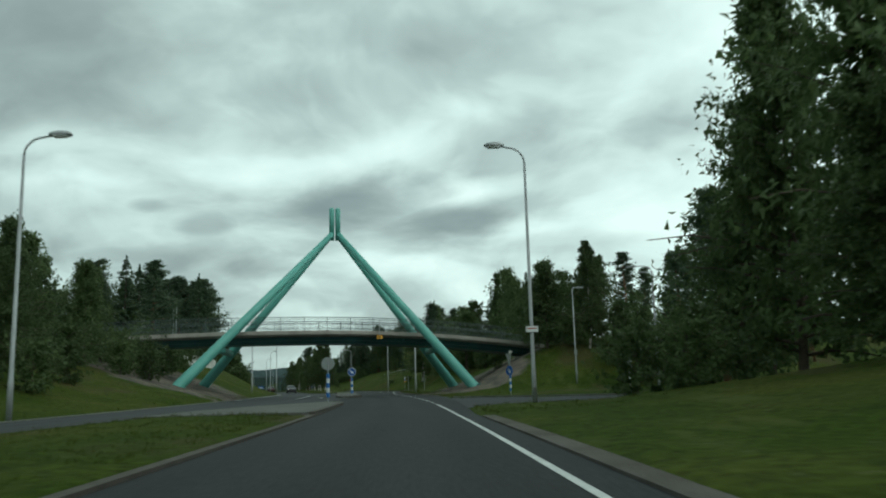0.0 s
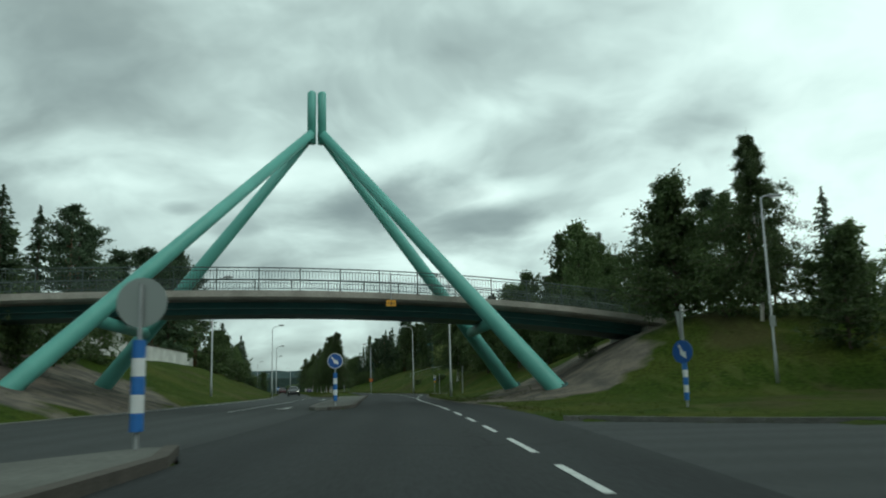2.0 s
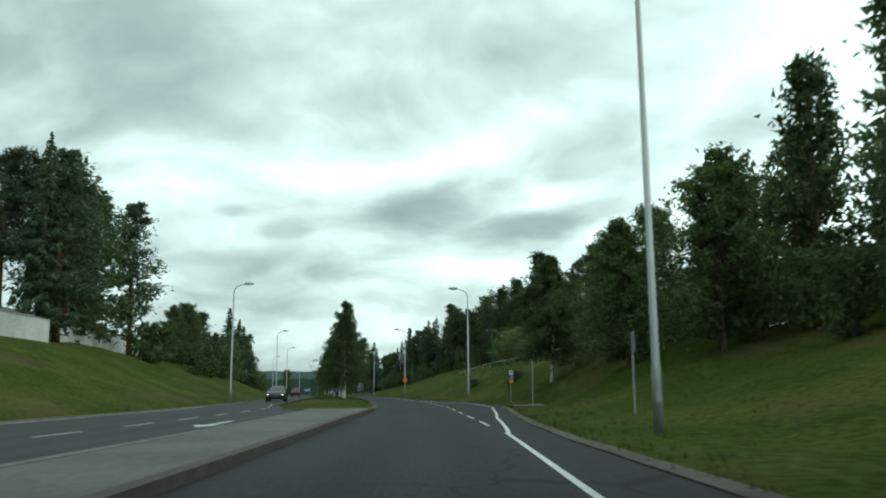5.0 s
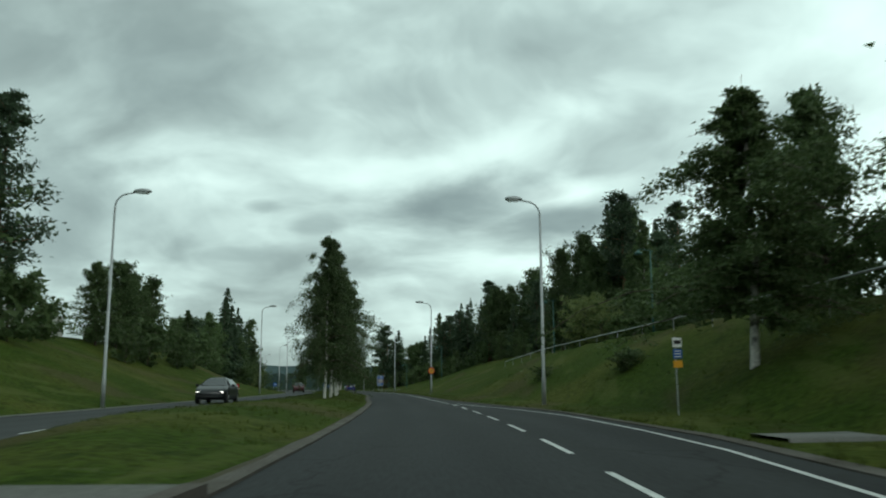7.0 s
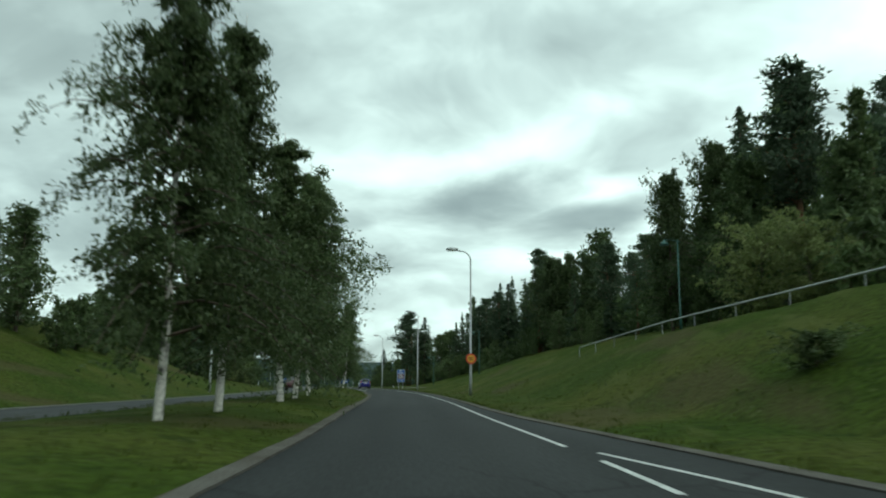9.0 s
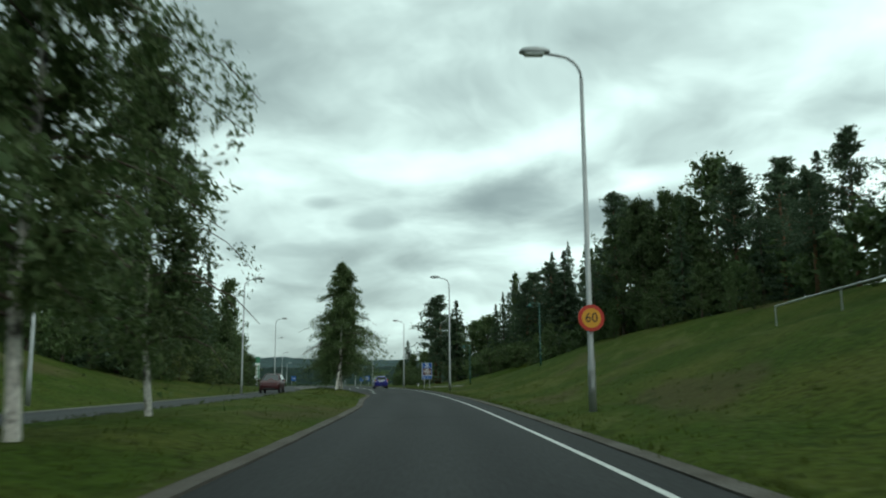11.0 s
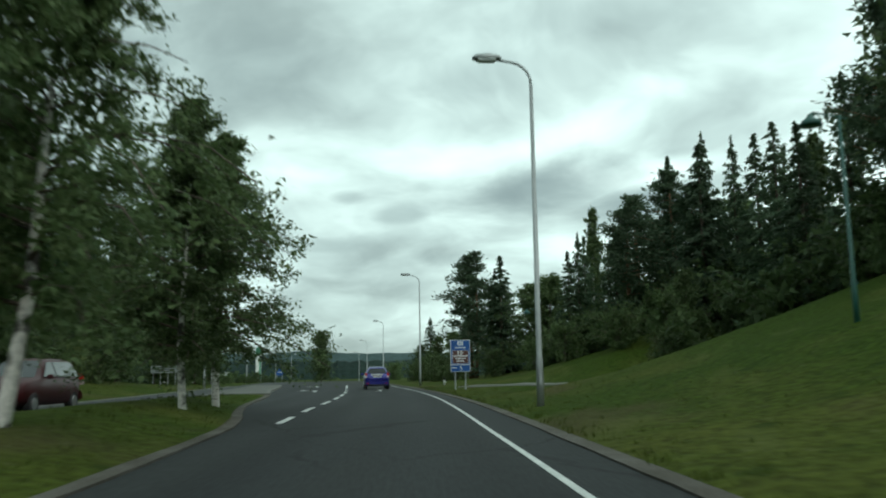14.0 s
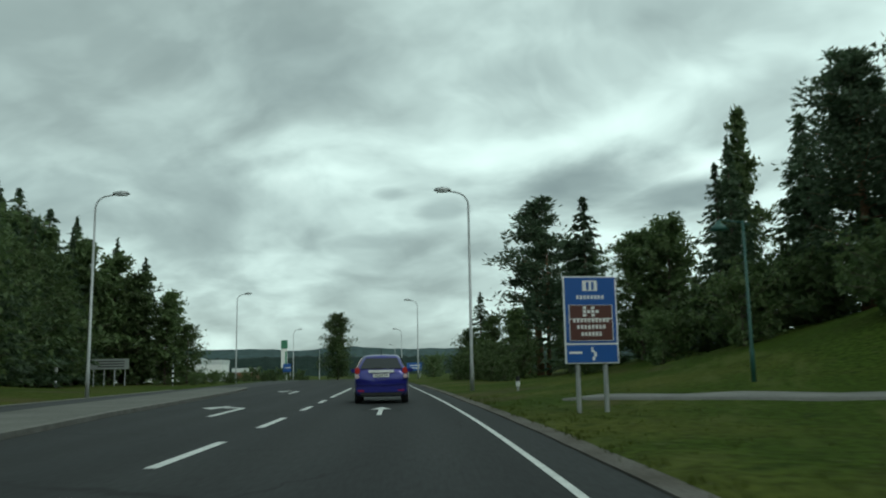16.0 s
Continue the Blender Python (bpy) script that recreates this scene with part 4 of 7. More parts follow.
# ---------------------------------------------------------------- lamps
def street_lamp(s, o, side, high=8.3):
    """A steel street lamp whose arm reaches out over the road; side: +1 when the arm points left of the driven way."""
    p = at(s, o)
    p.z = height(s, o) - 0.05
    e = empty("street_lamp", Matrix.LocRotScale(p, Matrix.Rotation(heading(s) + (0 if side > 0 else math.pi), 3, "Z").to_quaternion(), None),
              "tall grey galvanised steel street lamp with a curved arm", "street lamp", "street lamps along the road")
    bm = bmnew()
    tube(bm, [(0, 0, 0), (0, 0, 1.2), (0, 0, 1.25), (0, 0, high)], [0.095, 0.09, 0.075, 0.048], 12)
    part("pole", bm, STEEL, e, smooth=True)
    bm = bmnew()
    arc = [(0, 0, high - 0.05)] + [(-0.6 * (1 - math.cos(a)), 0, high + 0.6 * math.sin(a)) for a in (0.25, 0.55, 0.85, 1.15, 1.4)] + [(-0.7, 0, high + 0.63), (-0.95, 0, high + 0.67)]
    tube(bm, arc, 0.036, 10)
    part("arm", bm, STEEL, e, smooth=True)
    bm = bmnew()
    rings = []
    for x, w, h in ((-0.78, 0.07, 0.06), (-0.88, 0.12, 0.11), (-1.15, 0.16, 0.15), (-1.44, 0.155, 0.12), (-1.55, 0.08, 0.05)):
        rings.append([bm.verts.new((x, w * math.cos(a), high + 0.70 + (h * math.sin(a) if math.sin(a) > 0 else 0.5 * h * math.sin(a)))) for a in [k * 0.628318 for k in range(10)]])
    for a, b in zip(rings, rings[1:]):
        for k in range(10):
            bm.faces.new((a[k], b[k], b[(k + 1) % 10], a[(k + 1) % 10]))
    bm.faces.new(rings[0])
    bm.faces.new(rings[-1][::-1])
    head = part("lamp_head", bm, STEEL, e, smooth=True)
    bm = bmnew()
    box(bm, (-1.18, 0, high + 0.65), (0.50, 0.25, 0.09), 0, 0.03)
    part("glass_cover", bm, LAMP_GLASS, head, "grey glass cover, unlit")
    bm = bmnew()
    box(bm, (0, -0.088, 0.75), (0.085, 0.02, 0.34), 0, 0.01)
    part("service_hatch", bm, STEEL, e)
    return e


LAMP_GLASS = plain("lamp_glass", (0.62, 0.65, 0.65), 0.25)
street_lamp(30.4, 4.82, 1, 9.2)
for s, o in ((90.0, 4.2), (140.1, 5.7), (184.5, 3.8), (271.8, 3.0), (324.6, 3.5), (372, 3.3), (424, 3.5)):
    street_lamp(s, o, 1)
street_lamp(229.3, 3.15, 1, 8.5)
for s, o in ((27.2, -12.65), (95.0, -14.0), (141.3, -13.1), (193.7, -13.9), (274.3, -14.3), (320, -16), (376, -16), (440, -16)):
    street_lamp(s, o, -1, 8.75)
street_lamp(228.7, -13.25, -1, 8.4)


# ---------------------------------------------------------------- trees
def leaf_faces(centres, along, across, half_l, half_w):
    """Many small pointed leaves: numpy rows of centre, two directions and sizes."""
    a, b = along * half_l[:, None], across * half_w[:, None]
    return np.stack((centres - a * 0.8 - b, centres - a * 0.8 + b, centres + a * 1.2), 1).reshape(-1, 3)


def leaf_mesh(name, verts, mat):
    n = len(verts) // 3
    me = bpy.data.meshes.new(name)
    me.vertices.add(len(verts))
    me.vertices.foreach_set("co", verts.astype(np.float32).ravel())
    me.loops.add(n * 3)
    me.loops.foreach_set("vertex_index", np.arange(n * 3, dtype=np.int32))
    me.polygons.add(n)
    me.polygons.foreach_set("loop_start", np.arange(0, n * 3, 3, dtype=np.int32))
    me.materials.append(mat)
    me.update(calc_edges=True)
    return me


def unit(v):
    return v / np.maximum(1e-6, np.linalg.norm(v, axis=1))[:, None]


def broadleaf(name, h, spread, leaves, seed, mat, bark, label, category, bare=0.2, droop=0.35, leaf=0.085, limbs=46, trunk_r=None, crown="ovoid", gaps=0.12, twigs=9, tight=1.0, knees=5):
    """A leafy tree: tapered trunk, limbs that branch into twigs, and leaves in sprays along the twigs, with gaps between."""
    rng = np.random.default_rng(seed)
    e = empty(name, Matrix.Identity(4), label, category)
    r0 = trunk_r or 0.011 * h + 0.03
    bm = bmnew()
    bend = rng.normal(0, 0.006 * h, (6, 2)).cumsum(0)
    axis = [Vector((bend[i][0] * (i > 0), bend[i][1] * (i > 0), h * 0.97 * i / 5)) for i in range(6)]
    tube(bm, [axis[0] - Vector((0, 0, 0.25))] + axis, [r0 * 1.35] + [r0 * (1 - 0.94 * i / 5) for i in range(6)], 9 if leaves > 4000 else 6)

    def on_axis(t):
        i = min(4, int(t * 5))
        return axis[i].lerp(axis[i + 1], t * 5 - i)
    cs, al, ac, hl, hw = [], [], [], [], []
    per = leaves / limbs / twigs
    taper = 0.62 + 0.25 * rng.random()
    phase = rng.random() * 6
    bl = bmnew()
    for k in range(limbs):
        t = bare + (0.985 - bare) * ((k + rng.random()) / limbs) ** 0.92
        u = (t - bare) / (1 - bare)
        az = k * 2.399 + rng.normal(0, 0.45)
        if crown == "spire":
            width = spread * (0.07 + 0.98 * min(1.0, 0.70 + 1.9 * u) * (1 - u) ** (taper + 0.24))
        elif crown == "ovoid":
            width = spread * (0.08 + 1.04 * min(1.0, 0.50 + 2.2 * u) * (1 - u) ** taper)
        else:
            width = spread * math.sqrt(max(0.05, 1 - (2 * u - 0.9) ** 2 * 0.9))
        lump = noise.noise(Vector((math.cos(az) * 1.4, math.sin(az) * 1.4, u * 5.0 + seed)))
        width *= (0.62 + 0.6 * rng.random()) * (1 + (0.85 if crown == "spire" else 0.55) * lump) * (1 + 0.14 * math.sin(2 * az + 7 * u + phase))
        if rng.random() < 0.08 and u < 0.75 and crown == "spire":
            width *= 1.3
        start = on_axis(t * 0.95)
        rise = width * (0.35 + 0.75 * u) * (0.5 + 0.7 * rng.random())
        d = Vector((math.cos(az), math.sin(az), 0))
        pts = []
        for j in range(knees):
            q = j / (knees - 1)
            pts.append(start + d * (width * q) + Vector((rng.normal(0, 0.05), rng.normal(0, 0.05), rise * q - droop * width * q ** 2.2)))
        tube(bl, pts, [max(0.010, r0 * (1 - u) * 0.36) * (1 - 0.8 * j / (knees - 1)) + 0.004 for j in range(knees)], 3, False)
        for w in range(twigs):
            q = 0.18 + 0.82 * (w + rng.random()) / twigs
            i = min(knees - 2, int(q * (knees - 1)))
            base = np.array(pts[i].lerp(pts[i + 1], q * (knees - 1) - i))
            hole = noise.noise(Vector(base * (7.0 / h)) + Vector((seed, 0, 0)))
            if q > 0.4 and hole < gaps - 0.42 + (0.16 * u if crown == "spire" else 0.0):
                continue
            m = max(3, int(per * (0.6 + 0.8 * rng.random())))
            td = np.array([d.x * 0.6, d.y * 0.6, 0.25]) + rng.normal(0, 0.65, 3)
            td[2] -= droop * 0.8 * (0.4 + q)
            td /= np.linalg.norm(td)
            ln = (0.35 + 0.65 * rng.random()) * (0.035 * h + 0.24 * width) * (1 - 0.55 * u if crown == "spire" else 1.0)
            f = rng.random(m) ** 0.8
            c = base + td * (f * ln)[:, None] + np.stack((np.zeros(m), np.zeros(m), -droop * 0.9 * (f * ln) ** 2), 1) + rng.normal(0, (0.006 * h + 0.055 * ln) * tight, (m, 3))
            cs.append(c)
            al.append(unit(rng.normal(0, 0.8, (m, 3)) + td * 0.7 + np.array([0, 0, -droop * 0.9])))
            ac.append(unit(rng.normal(0, 1, (m, 3))))
            sz = leaf * (0.7 + 0.6 * rng.random(m)) * (1 + 1.5 * max(0.0, 0.62 - q))
            hl.append(sz)
            hw.append(sz * 0.66)
    part("trunk", bm, bark, e, smooth=True)
    part("limb_frame", bl, BARK, e, smooth=True)
    v = leaf_faces(np.concatenate(cs), np.concatenate(al), np.concatenate(ac), np.concatenate(hl), np.concatenate(hw))
    ob = new("crown", leaf_mesh("crown", v, mat))
    ob.parent = e
    return e


def spruce(name, h, spread, seed, label, sprays=5200, needle=NEEDLES, width_pow=0.82, bare=0.06):
    """A spruce: whorls of drooping boughs set with needle sprays."""
    rng = np.random.default_rng(seed)
    e = empty(name, Matrix.Identity(4), label, "tree")
    bm = bmnew()
    r0 = 0.010 * h + 0.04
    tube(bm, [(0, 0, -0.25), (0, 0, h * 0.5), (0, 0, h * 0.995)], [r0 * 1.3, r0 * 0.65, 0.012], 8)
    cs, al, ac, hl, hw = [], [], [], [], []
    whorls = int(h * 4.2)
    boughs = 6
    per = max(4, sprays // (whorls * boughs))
    for wv in range(whorls):
        t = bare + (1 - bare) * (wv + rng.random()) / whorls
        rad = spread * (1 - t) ** width_pow * (0.8 + 0.4 * rng.random()) + 0.05
        for b_ in range(boughs):
            az = rng.random() * 6.283
            rr = rad * (0.6 + 0.6 * rng.random())
            lift = h * 0.03 * (rng.random() - 0.5)
            d = np.array([math.cos(az), math.sin(az), 0.0])
            side = np.array([-d[1], d[0], 0.0])
            m = max(3, int(per * (0.5 + rr / spread)))
            q = rng.random(m) ** 0.7
            sag = -0.30 * rr * q + 0.16 * rr * q ** 3
            lat = (rng.random(m) - 0.5) * 0.55 * rr * (1.05 - q)
            c = d * (q * rr)[:, None] + side * lat[:, None]
            c[:, 2] += h * t + lift + sag + rng.normal(0, 0.05, m)
            cs.append(c)
            al.append(unit(d * 0.7 + side * (np.sign(lat) * 0.5)[:, None] + np.array([0, 0, -0.45]) + rng.normal(0, 0.3, (m, 3))))
            ac.append(unit(rng.normal(0, 1, (m, 3)) + side))
            sz = (0.155 + 0.13 * rng.random(m)) * (0.6 + 0.5 * (1 - t))
            hl.append(sz)
            hw.append(sz * 0.46)
    part("trunk", bm, BARK, e, smooth=True)
    v = leaf_faces(np.concatenate(cs), np.concatenate(al), np.concatenate(ac), np.concatenate(hl), np.concatenate(hw))
    ob = new("crown", leaf_mesh("crown", v, needle))
    ob.parent = e
    return e


def pine(name, h, spread, seed, label, sprays=5600, bare=0.35):
    """A pine: bare reddish stem below, uneven tiers of upturned needle tufts above."""
    rng = np.random.default_rng(seed)
    e = empty(name, Matrix.Identity(4), label, "tree")
    bm = bmnew()
    r0 = 0.010 * h + 0.05
    tube(bm, [(0, 0, -0.25), (rng.normal(0, .1), rng.normal(0, .1), h * 0.5), (rng.normal(0, .15), rng.normal(0, .15), h * 0.97)], [r0 * 1.25, r0 * 0.7, 0.02], 8)
    cs, al, ac, hl, hw = [], [], [], [], []
    limbs = 44
    for k in range(limbs):
        t = bare + (0.98 - bare) * (k + rng.random()) / limbs
        u = (t - bare) / (1 - bare)
        rr = spread * (0.12 + 0.98 * min(1.0, 0.55 + 1.6 * u) * (1 - u) ** 0.7) * (0.4 + 0.8 * rng.random()) + 0.15
        az = rng.random() * 6.283
        d = Vector((math.cos(az), math.sin(az), 0))
        st = Vector((0, 0, h * t * 0.98))
        pts = [st + d * rr * q + Vector((0, 0, rr * (0.05 * q + 0.22 * q * q))) for q in (0, 0.5, 1)]
        tube(bm, pts, [0.045 * (1 - u) + 0.018, 0.02, 0.008], 3, False)
        for c_ in range(7):
            q = 0.25 + 0.75 * (c_ + rng.random()) / 7
            base = np.array(st + d * rr * q + Vector((0, 0, rr * (0.05 * q + 0.22 * q * q)))) + rng.normal(0, 0.14 * rr, 3) * np.array([1, 1, 0.35])
            m = max(5, int(sprays / limbs / 7))
            c = base + rng.normal(0, 1, (m, 3)) * np.array([0.30, 0.30, 0.15]) * (0.5 + 0.3 * rr)
            cs.append(c)
            al.append(unit(c - base + np.array([0, 0, 0.15]) + rng.normal(0, 0.25, (m, 3))))
            ac.append(unit(rng.normal(0, 1, (m, 3))))
            sz = 0.085 + 0.06 * rng.random(m)
            hl.append(sz)
            hw.append(sz * 0.62)
    part("trunk", bm, BARK_PINE, e, smooth=True)
    v = leaf_faces(np.concatenate(cs), np.concatenate(al), np.concatenate(ac), np.concatenate(hl), np.concatenate(hw))
    ob = new("crown", leaf_mesh("crown", v, NEEDLES_PINE))
    ob.parent = e
    return e


def place(proto, p, turn, k, kz=None, sink=0.1, group=""):
    """A copy of a tree at a place on the ground."""
    z = ground_z(p) - sink
    t = copy_thing(proto, Matrix.LocRotScale(Vector((p[0], p[1], z)), Matrix.Rotation(turn, 3, "Z").to_quaternion(), Vector((k, k, kz or k))))
    if group:
        tagged(t, group=group)
    return t


birches = [broadleaf("birch_tree", 10, 2.75, 40000, 11 + i, LEAF_BIRCH, BARK_BIRCH, "birch with white bark and drooping leafy twigs", "tree", bare=0.17, droop=0.6, leaf=0.054, limbs=86, trunk_r=0.105, crown="spire", twigs=18, gaps=0.18, tight=1.2) for i in range(3)]
leafys = [broadleaf("leafy_tree", 10, 3.2, 14500, 31 + i, LEAF_DARK, BARK, "dense dark green leafy tree", "tree", bare=0.06, droop=0.25, leaf=0.105, limbs=90, twigs=14, gaps=0.05, knees=4, tight=1.6) for i in range(3)]
far_birches = [broadleaf("birch_tree", 10, 1.9, 4600, 41 + i, LEAF_BIRCH, BARK_BIRCH, "slim birch at the edge of the wood", "tree", bare=0.2, droop=0.4, leaf=0.115, limbs=42, twigs=11, crown="spire", knees=3, tight=1.5) for i in range(2)]
far_leafys = [broadleaf("leafy_tree", 10, 2.8, 3700, 51 + i, LEAF_DARK, BARK, "dark green leafy tree in the wood", "tree", bare=0.05, droop=0.2, leaf=0.152, limbs=46, twigs=12, gaps=0.04, knees=2, tight=2.0) for i in range(4)]
spruces = [spruce("spruce_tree", 10, 2.25, 71 + i, "dark green pointed spruce", sprays=3900) for i in range(3)]
pines = [pine("pine_tree", 10, 2.1, 81 + i, "tall pine with a dark ragged crown", sprays=6300, bare=b) for i, b in enumerate((0.42, 0.3, 0.22))]
bushes = [broadleaf("bush", 2.2, 1.5, 2300, 91 + i, LEAF_DARK, BARK, "dense dark green bush on the slope", "bush", bare=0.02, droop=0.1, leaf=0.078, crown="round", limbs=36, trunk_r=0.03, knees=3, twigs=11, gaps=0.0, tight=2.6) for i in range(2)]
under_bush = [broadleaf("bush", 2.2, 1.5, 720, 191 + i, LEAF_DARK, BARK, "dark green undergrowth bush at the edge of the wood", "bush", bare=0.02, droop=0.1, leaf=0.135, crown="round", limbs=20, trunk_r=0.03, knees=2, twigs=9, gaps=0.0, tight=2.6) for i in range(2)]
light_bush = [broadleaf("bush", 4.0, 2.3, 7000, 97, LEAF_LIGHT, BARK, "light yellow-green leafy bush", "bush", bare=0.03, droop=0.15, leaf=0.072, crown="round", limbs=44, trunk_r=0.05, knees=4, twigs=13, gaps=0.03, tight=2.0)]
rnd = random.Random(5)


def tree(kind, s, o, top, width=1.0, turn=None, group=""):
    """Places a tree of a kind by station, offset and the height of its top above the road."""
    pool = {"birch": birches, "leafy": leafys, "far": far_leafys, "slim": far_birches, "spruce": spruces, "pine": pines}[kind]
    proto = rnd.choice(pool)
    p = at(s, o)
    h = max(1.5, top - ground_z(p))
    kz = h / 10.0
    place(proto, p, rnd.random() * 6.28 if turn is None else turn, kz * width, kz, group=group)


